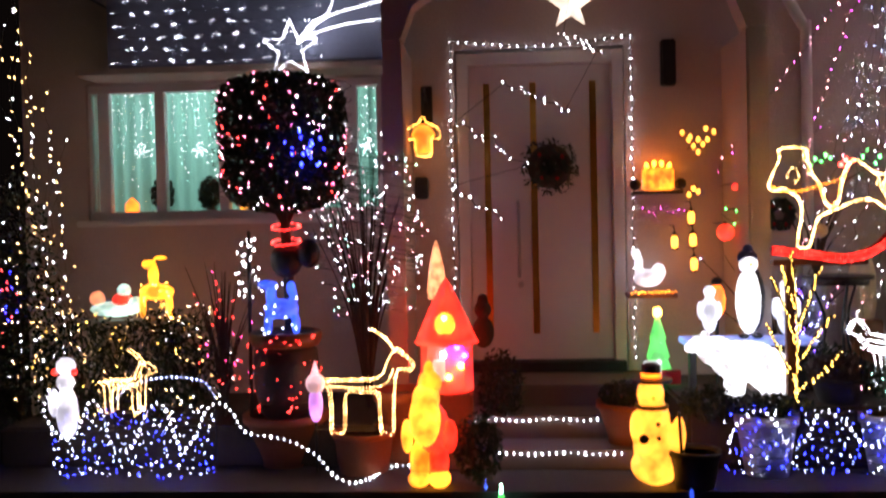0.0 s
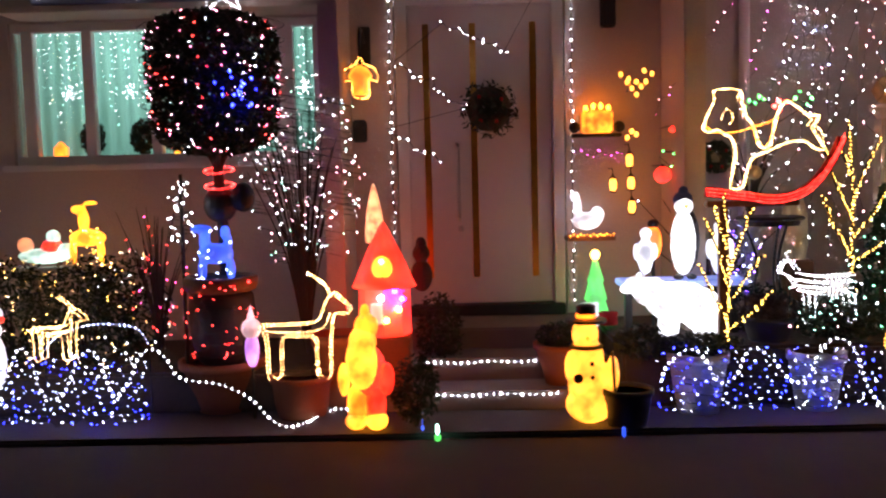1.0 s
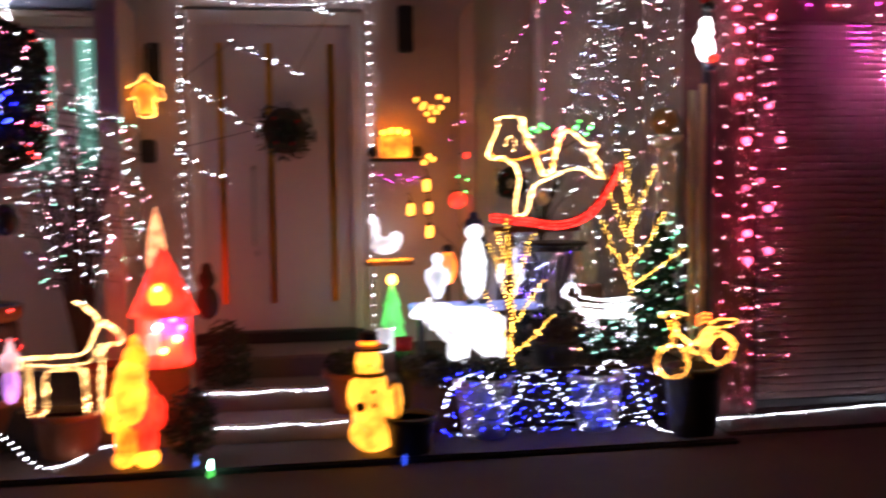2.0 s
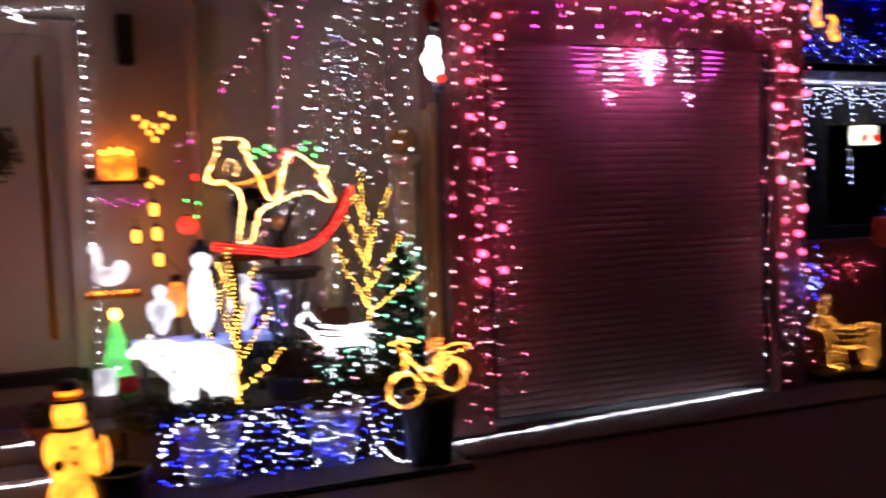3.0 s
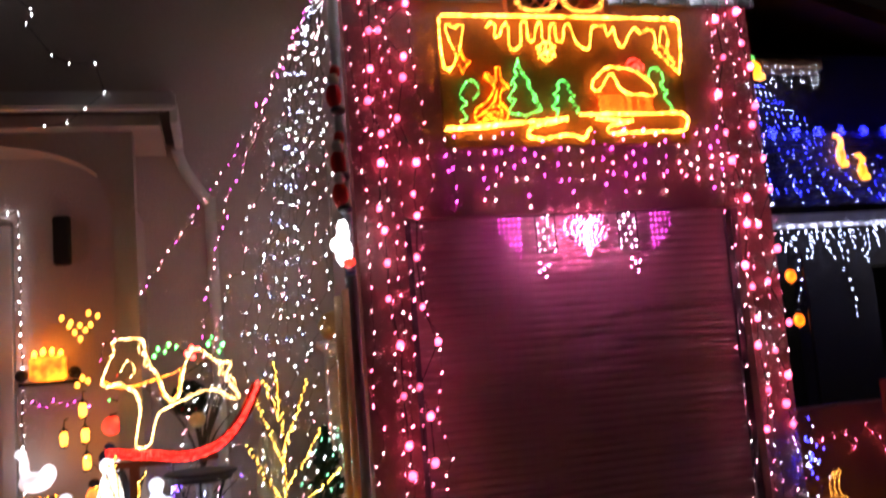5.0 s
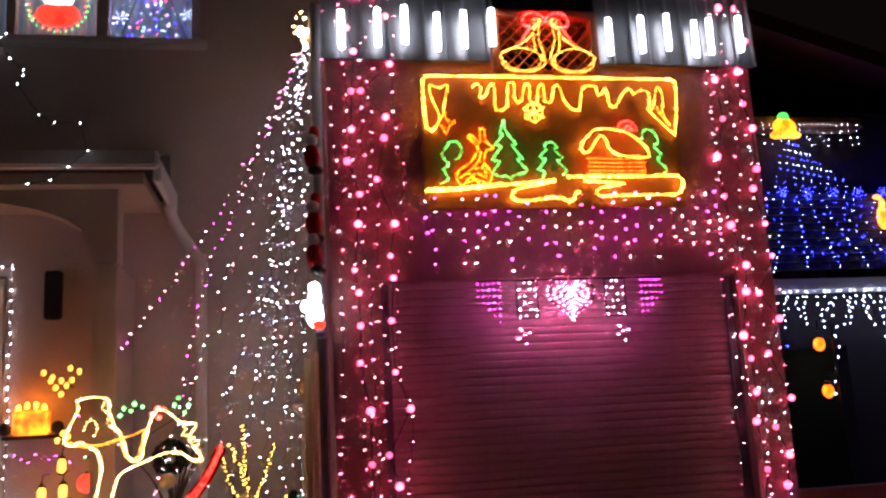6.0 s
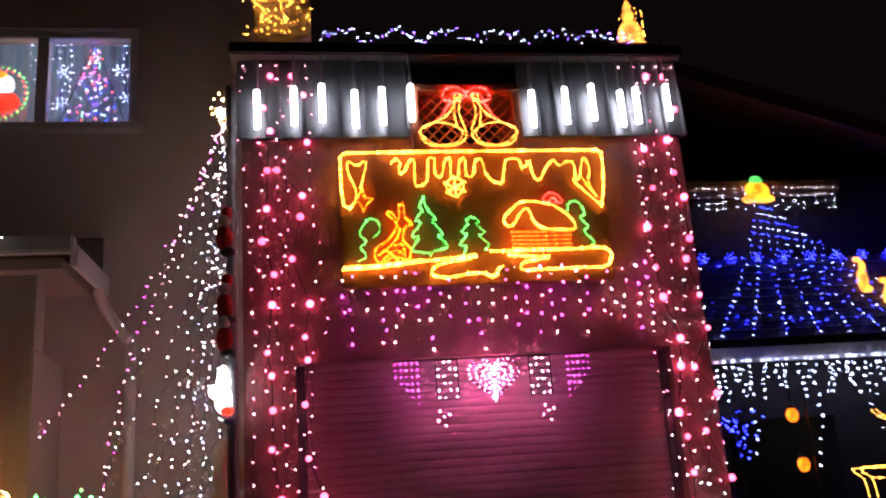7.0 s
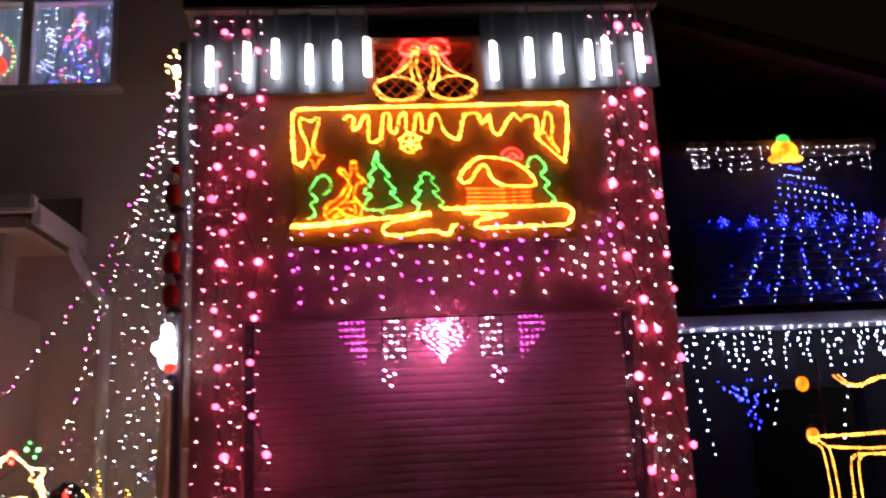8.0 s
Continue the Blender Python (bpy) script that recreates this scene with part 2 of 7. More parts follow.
def bulb_mesh(pts, r):
    rng = random.Random(len(pts))
    vs, fs = [], []
    shape, faces = (GLOBE, GLOBEF) if r > 0.025 else (OCTA, OCTF)
    for q in pts:
        b, k = len(vs), BULB * r * rng.uniform(0.75, 1.25)
        vs += [(q[0] + k * o[0], q[1] + k * o[1], q[2] + k * o[2]) for o in shape]
        fs += [tuple(b + i for i in f) for f in faces]
    return mesh_of("bulbs", vs, fs)


def string(name, label, lines, bulbs, category="light string", group="", at=(0, 0, 0), wire=0.0025, wire_mat=None, parent=None):
    """A string of lamps: its cable and its bulbs by colour. bulbs: (points, radius, material)."""
    ob = parent or thing(name, at, label, category, group)
    if lines:
        part("cable", tube(lines, wire, 4), wire_mat or CABLE, ob, kind="stuff")
    for pts, r, m in bulbs:
        if pts:
            part("bulb_chain", bulb_mesh(pts, r), m, ob, kind="stuff")
    return ob


def rope(ob, ctrl, m, r=0.008, step=0.024, bulb=0.009, closed=False, smooth=True, tube_mat=None, name="rope_light"):
    """One run of rope light under a thing: a clear tube with lamps in it."""
    fine = curve_pts(ctrl, step, closed) if smooth else even([Vector(c) for c in (ctrl + ctrl[:1] if closed else ctrl)], step)
    if m.name not in TUBES:
        e = m.node_tree.nodes["Principled BSDF"].inputs
        TUBES[m.name] = glow(m.name + "_tube", tuple(e["Emission Color"].default_value)[:3], e["Emission Strength"].default_value * TUBE_GLOW, True)
    tb = part(name, tube([fine], min(r, bulb * 0.27), 6), tube_mat or TUBES[m.name], ob)
    part("bulb_chain", bulb_mesh(fine, bulb * (1.22 if m is GL_ROPE else 1.2)), m, tb, kind="stuff")
    return tb


def leaf_crown(n, place, size, seed):
    """Many small leaves: place(rng) gives a point of the crown."""
    rng = random.Random(seed)
    vs, fs = [], []
    for _ in range(n):
        c = Vector(place(rng))
        u = Vector((rng.gauss(0, 1), rng.gauss(0, 1), rng.gauss(0, 1))).normalized()
        w = u.cross(Vector((rng.gauss(0, 1), rng.gauss(0, 1), rng.gauss(0, 1)))).normalized()
        k = size * rng.uniform(0.6, 1.3)
        b = len(vs)
        vs += [c - u * k, c + w * k * 0.4, c + u * k, c - w * k * 0.4]
        fs.append((b, b + 1, b + 2, b + 3))
    return mesh_of("leaves", vs, fs)


def in_ball(rng, c, r, shell=0.0):
    while True:
        q = Vector((rng.uniform(-1, 1), rng.uniform(-1, 1), rng.uniform(-1, 1)))
        if shell < q.length < 1:
            return (c[0] + q.x * r[0], c[1] + q.y * r[1], c[2] + q.z * r[2])


# ---- the setting ----
def wall_with_holes(x0, x1, y0, y1, z0, z1, holes):
    """A wall along x with openings (x0, x1, z0, z1), side by side."""
    bm = bmesh.new()
    at = x0
    for a, b, lo, hi in sorted(holes):
        box_bm(at, a, y0, y1, z0, z1, bm=bm)
        if lo > z0:
            box_bm(a, b, y0, y1, z0, lo, bm=bm)
        box_bm(a, b, y0, y1, hi, z1, bm=bm)
        at = b
    box_bm(at, x1, y0, y1, z0, z1, bm=bm)
    return bm


ground_bm = bmesh.new()
bmesh.ops.create_grid(ground_bm, x_segments=60, y_segments=60, size=300)
solid("ground", ground_bm, ASPHALT, "dark wet-looking asphalt street at night", "ground", kind="structure")
solid("pavement", box_bm(-6, 2.75, 4.42, 6.3, -0.1, 0.02, 0.01), PAVING, "dark paved strip in front of the house", "pavement", kind="structure")
solid("kerb", box_bm(-6, 2.75, 4.34, 4.418, -0.1, 0.03, 0.012), PAVING, "low grey stone edging along the front garden", "kerb", kind="structure")
solid("driveway", box_bm(2.754, 6.1, 4.5, 5.06, -0.1, 0.02, 0.01), PAVING, "dark paved apron in front of the garage", "driveway", kind="structure")

WY = 5.97
low = wall_with_holes(-3.42, 2.84, WY, WY + 0.25, 0, 3.6, [(-2.95, -0.82, 1.5, 2.47), (-0.30, 0.86, 0.39, 2.62)])
solid("wall_ground_floor", low, STUCCO, "rough beige-grey rendered house wall lit by fairy lights", "wall", kind="structure")
solid("wall_upper_floor", wall_with_holes(-3.42, 2.84, WY, WY + 0.25, 3.6, 6.6, [(0.25, 2.05, 4.22, 4.98)]), STUCCO,
      "rendered upper house wall around a decorated window", "wall", kind="structure")
solid("wall_west", box_bm(-3.42, -3.17, WY + 0.252, 11, 0, 6.6), STUCCO, "rendered side wall of the house", "wall", kind="structure")
solid("wall_behind_garage", box_bm(2.84, 3.09, WY + 0.002, 11, 0, 6.6), STUCCO, "rendered side wall of the house above the garage", "wall", kind="structure")
solid("wall_rooms_back", box_bm(-3.17, 2.84, 8.0, 8.2, 0, 6.6), STUCCO_WARM, "plain wall at the back of the rooms", "wall", kind="structure")
solid("ceiling_ground_floor", box_bm(-3.17, 2.84, WY + 0.25, 8.0, 3.0, 3.2), STUCCO, "plain room ceiling", "ceiling", kind="structure")
solid("house_roof", box_bm(-3.6, 3.2, 5.7, 11, 6.6, 6.75), ROOF_TILE, "dark tiled roof edge of the house", "roof", kind="structure")

# steps up to the door
for n, (y0, z) in enumerate([(4.80, 0.13), (5.10, 0.26), (5.40, 0.39)]):
    solid("step_%d" % (n + 1), box_bm(-0.38, 1.0, y0, (5.10, 5.40, WY)[n] + 0.0, 0.02, z, 0.012), STEP_STONE,
          "worn stone doorstep edged with a light strip" if n < 2 else "stone landing before the front door", "step", kind="structure")
for y0, z, a, b in [(4.795, 0.115, -0.11, 0.70), (5.095, 0.240, -0.17, 0.66)]:
    ob = thing("step_light_strip", (0, 0, 0), "cool white rope light along the edge of a doorstep", "light strip", "strips on the doorsteps")
    rng = random.Random(int(y0 * 100))
    pts = [Vector((a + k * 0.040, y0 - 0.008 + rng.gauss(0, 0.002), z + 0.004 * math.sin(k * 0.7))) for k in range(int((b - a) / 0.040))]
    part("tube", tube([pts], 0.002, 6), CLEAR_TUBE, ob)
    part("bulb_chain", bulb_mesh(pts, 0.0125), GL_WHITE, ob, kind="stuff")

# front door
door = thing("door_1", (0.28, WY - 0.02, 0.39), "white front door with three amber glass strips and a wreath", "door", kind="structure")
part("door_frame", box_bm(-0.57, -0.49, 0, 0.16, 0.0, 2.21, 0.006), FRAME_WHITE, door)
part("door_frame", box_bm(0.49, 0.57, 0, 0.16, 0.0, 2.21, 0.006), FRAME_WHITE, door)
part("door_frame", box_bm(-0.49, 0.49, 0, 0.16, 2.12, 2.21, 0.006), FRAME_WHITE, door)
part("threshold", box_bm(-0.56, 0.56, -0.06, 0.14, 0.001, 0.075, 0.008), BLACK, door, "dark metal threshold")
leaf = part("door_leaf", box_bm(-0.488, 0.488, 0.035, 0.10, 0.078, 2.118, 0.004), DOOR_WHITE, door)
for dx in (-0.365, -0.045, 0.365):
    part("glass_strip", box_bm(dx - 0.022, dx + 0.022, 0.028, 0.045, 0.26, 2.0, 0.003), BRASS_GLASS, leaf, "narrow amber glass strip")
part("handle", tube([[(-0.16, 0.035, 0.66), (-0.16, -0.03, 0.68), (-0.16, -0.03, 1.16), (-0.16, 0.035, 1.18)]], 0.012, 8), STEEL, leaf, "long steel pull handle")
part("lock", lathe([(0.022, 0), (0.022, 0.012), (0.012, 0.014)], 12), STEEL, leaf, at=(-0.15, 0.035, 0.60), turn=(90, 0, 0))

# porch: two slim pilasters, an arch between them, a canopy roof above
PY0, PY1 = 5.33, 5.50
porch = thing("porch", (0, 0, 0), "rendered arch porch with a tiled canopy over the front door", "porch", kind="structure")
part("pilaster", box_bm(-0.72, -0.60, PY0, WY - 0.002, 0.02, 2.58, 0.01), STUCCO_WARM, porch)
part("pilaster", box_bm(1.51, 1.64, PY0, WY - 0.002, 0.02, 2.58, 0.01), STUCCO_WARM, porch)
bm = bmesh.new()
N = 28
ring = []
for k in range(N + 1):
    x = -0.60 + 2.11 * k / N
    s = (x - 0.455) / 1.055
    ring.append((x, 2.58 + 0.39 * max(0.0, 1 - abs(s) ** 2.6) ** (1 / 2.6)))
for a, b in zip(ring, ring[1:]):
    vs = [bm.verts.new((x, y, z)) for y in (PY0, PY1) for x, z in ((a[0], a[1]), (b[0], b[1]), (b[0], 3.02), (a[0], 3.02))]
    for f in ((0, 1, 2, 3), (7, 6, 5, 4), (0, 4, 5, 1), (2, 6, 7, 3)):
        bm.faces.new([vs[i] for i in f])
box_bm(-0.72, -0.60, PY0, PY1, 2.581, 3.02, bm=bm)
box_bm(1.51, 1.64, PY0, PY1, 2.581, 3.02, bm=bm)
part("arch", bm, STUCCO_WARM, porch)
part("soffit", box_bm(-0.85, 1.80, 5.22, WY - 0.002, 3.022, 3.09), STUCCO_WARM, porch)
bm = bmesh.new()
vs = [bm.verts.new(q) for q in ((-0.9, 5.15, 3.10), (1.86, 5.15, 3.10), (1.86, WY, 3.10), (-0.9, WY, 3.10), (-0.9, 5.15, 3.16), (1.86, 5.15, 3.16), (1.86, WY - 0.01, 3.42), (-0.9, WY - 0.01, 3.42))]
for f in ((3, 2, 1, 0), (0, 1, 5, 4), (1, 2, 6, 5), (2, 3, 7, 6), (3, 0, 4, 7), (4, 5, 6, 7)):
    bm.faces.new([vs[i] for i in f])
part("canopy_roof", bm, ROOF_TILE, porch)
part("gutter", box_bm(-0.92, 1.90, 5.07, 5.149, 3.085, 3.185, 0.014), FRAME_WHITE, porch)
part("verge_board", box_bm(1.862, 1.905, 5.151, WY - 0.004, 3.02, 3.15, 0.008), FRAME_WHITE, porch)
part("downpipe", tube([curve_pts([(1.87, 5.80, 3.03), (1.90, 5.86, 2.93), (1.99, 5.90, 2.78), (2.05, 5.92, 2.68), (2.06, 5.92, 2.5), (2.06, 5.92, 0.1)], 0.05)], 0.036, 10), FRAME_WHITE, porch, smooth=True)

# ground-floor window


def net_curtain(name, colour):
    m = paint(name, colour, 0.9, 0, 5, 0.12, 0.1)
    nt = m.node_tree
    tr, mx = nt.nodes.new("ShaderNodeBsdfTranslucent"), nt.nodes.new("ShaderNodeMixShader")
    tr.inputs[0].default_value = (*colour, 1)
    mx.inputs[0].default_value = 0.5
    nt.links.new(nt.nodes["Principled BSDF"].outputs[0], mx.inputs[1])
    nt.links.new(tr.outputs[0], mx.inputs[2])
    nt.links.new(mx.outputs[0], nt.nodes["Material Output"].inputs[0])
    return m


CURTAIN = net_curtain("teal_curtain", (0.32, 0.66, 0.58))
GLASS = paint("window_glass", (0.9, 0.95, 0.95), 0.02, 0, 1, 0.0, 0.0, 1.0)


def window(name, x0, x1, z0, z1, bars, label):
    w = thing(name, (0, WY, 0), label, "window", kind="structure")
    part("window_frame", box_bm(x0, x1, 0.03, 0.11, z0, z0 + 0.06, 0.006), FRAME_WHITE, w)
    part("window_frame", box_bm(x0, x1, 0.03, 0.11, z1 - 0.06, z1, 0.006), FRAME_WHITE, w)
    for a, b_ in bars:
        part("window_frame", box_bm(a, b_, 0.032, 0.108, z0 + 0.06, z1 - 0.06, 0.006), FRAME_WHITE, w)
    for (a, b_), (c, d) in zip(bars, bars[1:]):
        if c - b_ > 0.03:
            g = part("pane", box_bm(b_, c, 0.066, 0.072, z0 + 0.06, z1 - 0.06), GLASS, w)
            g.visible_shadow = False
    part("window_sill", box_bm(x0 - 0.05, x1 + 0.05, -0.09, 0.03, z0 - 0.045, z0 - 0.002, 0.008), FRAME_WHITE, w)
    return w


window("window_1", -2.95, -0.82, 1.5, 2.47, [(-2.95, -2.93), (-2.88, -2.80), (-2.46, -2.39), (-2.0, -1.93), (-1.55, -1.48), (-1.13, -1.0), (-0.86, -0.82)], "white framed window with teal curtains and fairy lights")
window("window_2", 0.25, 2.05, 4.22, 4.98, [(0.25, 0.31), (0.78, 0.84), (1.36, 1.44), (1.99, 2.05)], "upper window with coloured light pictures behind the glass")


def curtain(x0, x1, y, z0, z1, seed):
    rng = random.Random(seed)
    n = int((x1 - x0) / 0.012)
    vs, fs = [], []
    ph = [rng.uniform(0, 6) for _ in range(3)]
    for k in range(n + 1):
        x = x0 + (x1 - x0) * k / n
        for z, g in ((z0, 1.0), ((z0 + z1) / 2, 0.9), (z1, 0.7)):
            vs.append((x, y + g * 0.022 * (math.sin(x * 62 + ph[0] + 0.4 * math.sin(x * 9 + z)) + 0.5 * math.sin(x * 23 + ph[1])), z))
    for k in range(n):
        for j in range(2):
            fs.append((k * 3 + j, (k + 1) * 3 + j, (k + 1) * 3 + j + 1, k * 3 + j + 1))
    return mesh_of("curtain", vs, fs)


for a, b_, s in ((-2.92, -1.95, 1), (-1.94, -0.83, 2)):
    solid("curtain", curtain(a, b_, WY + 0.33, 1.42, 2.50, s), CURTAIN, "pleated teal net curtain behind the window", "curtain", "curtains of the ground-floor window", smooth=True)
room = bpy.data.lights.new("room_lamp", "AREA")
room.energy, room.size, room.color = 34, 1.6, (0.85, 1.0, 0.95)
rl = new("room_lamp", room)
rl.matrix_basis = look((-1.9, 7.2, 2.7), (-1.9, 6.4, 1.9))
room2 = bpy.data.lights.new("upper_room_lamp", "AREA")
room2.energy, room2.size, room2.color = 7, 1.2, (0.75, 0.85, 1.0)
new("upper_room_lamp", room2).matrix_basis = look((1.1, 7.3, 5.4), (1.1, 6.4, 4.6))
BLUE_NET = net_curtain("pale_blue_curtain", (0.42, 0.55, 0.66))
solid("curtain", curtain(0.25, 2.06, WY + 0.30, 4.15, 5.05, 5), BLUE_NET, "pale net curtain in the upper window", "curtain", smooth=True)

# projecting sheet-clad box above the ground-floor window
solid("window_canopy", box_bm(-2.62, -0.745, 5.62, WY - 0.003, 2.52, 3.9, 0.01), SLATE, "blue-grey sheet-clad box above the window", "canopy", kind="structure")
solid("canopy_fascia", box_bm(-2.86, -0.74, 5.64, WY - 0.003, 2.475, 2.518, 0.006), STUCCO_WARM, "pale fascia board under the clad box", "trim", kind="structure")

# garage block
GX0, GX1, GY = 2.845, 5.50, 4.87
garage = thing("garage", (0, 0, 0), "dark brown garage block with roller door, hung all over with pink lights", "garage", kind="structure")
part("wall_pier", box_bm(GX0, 3.12, GY, 5.30, 0, 2.36), GARAGE_WALL, garage)
part("wall_pier", box_bm(5.26, GX1, GY, 5.30, 0, 2.36), GARAGE_WALL, garage)
for x0, x1, z0, z1 in ((GX0, 3.86, 2.362, 3.96), (4.46, GX1, 2.362, 3.96), (3.861, 4.459, 2.362, 3.58), (3.861, 4.459, 3.91, 3.96)):
    part("wall_front", box_bm(x0, x1, GY, 5.30, z0, z1), GARAGE_WALL, garage)
part("wall_side", box_bm(GX0, GX0 + 0.25, 5.302, WY - 0.002, 0, 3.96), STUCCO, garage)
part("wall_side", box_bm(GX1 - 0.25, GX1, 5.302, 11, 0, 3.96), GARAGE_WALL, garage)
part("attic_floor", box_bm(GX0 + 0.26, GX1 - 0.26, 5.31, 11, 2.5, 2.6), GARAGE_WALL, garage)
# black sheet stands for the darkness seen through the hatch lattice
part("attic_dark_sheet", box_bm(GX0 + 0.26, GX1 - 0.26, 5.9, 6.0, 2.61, 3.95), BLACK, garage)
for a, b_ in ((GX0 - 0.02, 3.815), (4.50, GX1 + 0.03)):
    n = int((b_ - a) / 0.11)
    for k in range(n):
        x0, x1 = a + (b_ - a) * k / n, a + (b_ - a) * (k + 1) / n
        bm = bmesh.new()
        lo = [bm.verts.new(q) for q in ((x0, GY - 0.035, 3.66), (x1 - 0.014, GY - 0.035, 3.66), (x1 - 0.012, GY - 0.058, 3.655), (x1 - 0.001, GY - 0.058, 3.655), (x1 - 0.001, GY - 0.003, 3.66), (x0, GY - 0.003, 3.66))]
        hi = [bm.verts.new((v.co.x, v.co.y + (0.025 if v.co.y < GY - 0.02 else 0), 4.16)) for v in lo]
        for i in range(6):
            bm.faces.new((lo[i], lo[(i + 1) % 6], hi[(i + 1) % 6], hi[i]))
        bm.faces.new(lo[::-1])
        bm.faces.new(hi)
        part("sheet_panel", bm, ZINC, garage)
part("roof", box_bm(GX0 - 0.06, GX1 + 0.06, GY - 0.10, 11, 4.162, 4.24, 0.01), ROOF_TILE, garage)
part("roof_upstand", box_bm(GX0, GX1, GY + 0.06, 5.2, 3.962, 4.160), BLACK, garage)
door2 = thing("garage_door", (0, 0, 0), "closed grey roller garage door tinted pink by lights", "garage door", kind="structure")
slat_bm = bmesh.new()
prof = [(0.004, 0.0), (-0.003, 0.004), (-0.0075, 0.014), (-0.0085, 0.026), (-0.0065, 0.038), (-0.001, 0.0445), (0.004, 0.047)]
for a, b_ in zip(prof, prof[1:]):
    vs = [slat_bm.verts.new((x, y, z)) for x, (y, z) in ((3.121, a), (5.259, a), (5.259, b_), (3.121, b_))]
    slat_bm.faces.new(vs)
slat_mesh = bpy.data.meshes.new("slat")
slat_bm.to_mesh(slat_mesh)
slat_bm.free()
slat_mesh.materials.append(SLAT)
for k in range(49):
    part("slat", slat_mesh, SLAT, door2, at=(0, 4.985, 0.07 + k * 0.047))
part("bottom_bar", box_bm(3.125, 5.255, 4.970, 4.989, 0.022, 0.069, 0.004), ZINC, door2)
part("backing", box_bm(3.122, 5.258, 4.99, 5.01, 0.02, 2.36), BLACK, door2)
part("guide_rail", box_bm(3.122, 3.17, 4.94, 4.966, 0.02, 2.355, 0.004), ZINC, door2)
part("guide_rail", box_bm(5.21, 5.258, 4.94, 4.966, 0.02, 2.355, 0.004), ZINC, door2)

# lattice hatch in the garage gable
# red glow of the bow is painted in: WOOD made redder and lighter
BOW_LIT_WOOD = paint("bow_lit_wood", (0.45, 0.15, 0.07), 0.55, 0, 8, 0.3, 0.3)
hatch = thing("lattice_hatch", (4.16, GY, 3.565), "wooden hatch frame with diamond lattice, red bow light in its colour", "hatch")
for a in (-0.33, 0.285):
    part("frame", box_bm(a, a + 0.045, -0.075, -0.002, 0.0, 0.37, 0.004), BOW_LIT_WOOD, hatch)
part("frame", box_bm(-0.33, 0.33, -0.078, -0.002, 0.371, 0.415, 0.004), BOW_LIT_WOOD, hatch)
part("frame", box_bm(-0.284, 0.284, -0.075, -0.002, 0.0, 0.03, 0.004), BOW_LIT_WOOD, hatch)
for s in (1, -1):
    for k in range(-3, 10):
        x = -0.28 + k * 0.075
        a, b_ = (x, 0.03), (x + s * 0.34, 0.37)
        lo, hi = sorted((a, b_))
        q = []
        for p0, p1 in ((lo, hi),):
            t0 = max(0, (-0.28 - p0[0]) / (p1[0] - p0[0]))
            t1 = min(1, (0.28 - p0[0]) / (p1[0] - p0[0]))
            if t1 - t0 > 0.05:
                q = [Vector((p0[0] + (p1[0] - p0[0]) * t, -0.03 - 0.006 * s, p0[1] + (p1[1] - p0[1]) * t)) for t in (t0, t1)]
        if q:
            part("lattice_bar", tube([q], 0.006, 4), BOW_LIT_WOOD, hatch)


# ---- rope-light figures ----
def flat(pts, w=1.0, y=0.0, mirror=False):
    return [Vector(((-u if mirror else u) * w, y, v * w)) for u, v in pts]


DEER = [(0, .56), (.3, .57), (.62, .6), (.72, .78), (.80, .9), (.9, .84), (1, .74), (.96, .68), (.83, .67), (.79, .5), (.77, .2), (.76, 0), (.64, 0), (.62, .25), (.60, .42), (.42, .44), (.26, .42), (.24, .2), (.22, 0), (.1, 0), (.09, .25), (.07, .48)]
ANTLER = [(.79, .88), (.72, 1.0), (.53, 1.14)]


def deer(at, w, m, label, mirror=False, nose=None, step=0.02, bulb=0.0085, turn=0.0, antler=ANTLER):
    ob = thing("light_reindeer", at, label, "reindeer figure", "rope-light reindeer", turn=turn)
    for y in (-0.035, 0.035):
        rope(ob, flat(DEER, w, y, mirror), m, 0.006, step, bulb, closed=True, name="outline")
    rope(ob, flat(antler, w, -0.02, mirror), m, 0.006, step, bulb, name="antler")
    rope(ob, flat(antler, w, 0.02, mirror), m, 0.006, step, bulb, name="antler")
    rope(ob, flat([(.1, .5), (.4, .48), (.68, .52), (.78, .7)], w, 0, mirror), m, 0.006, step, bulb, name="flank")
    if nose:
        k = -1 if mirror else 1
        part("nose", bulb_mesh([(k * w * .99, -0.02, w * .73), (k * w * .96, 0.01, w * .74), (k * w * .985, 0.02, w * .70)], 0.014), nose, ob)
    return ob


ROW_DEER = [(0, .55), (.27, .53), (.53, .53), (.66, .61), (.78, .70), (.89, .67), (1, .59), (.97, .55), (.82, .55), (.72, .42), (.70, .31), (.69, .06), (.52, .055), (.55, .27), (.36, .265), (.18, .27), (.165, .09), (.05, 0), (0, .09), (0, .31)]


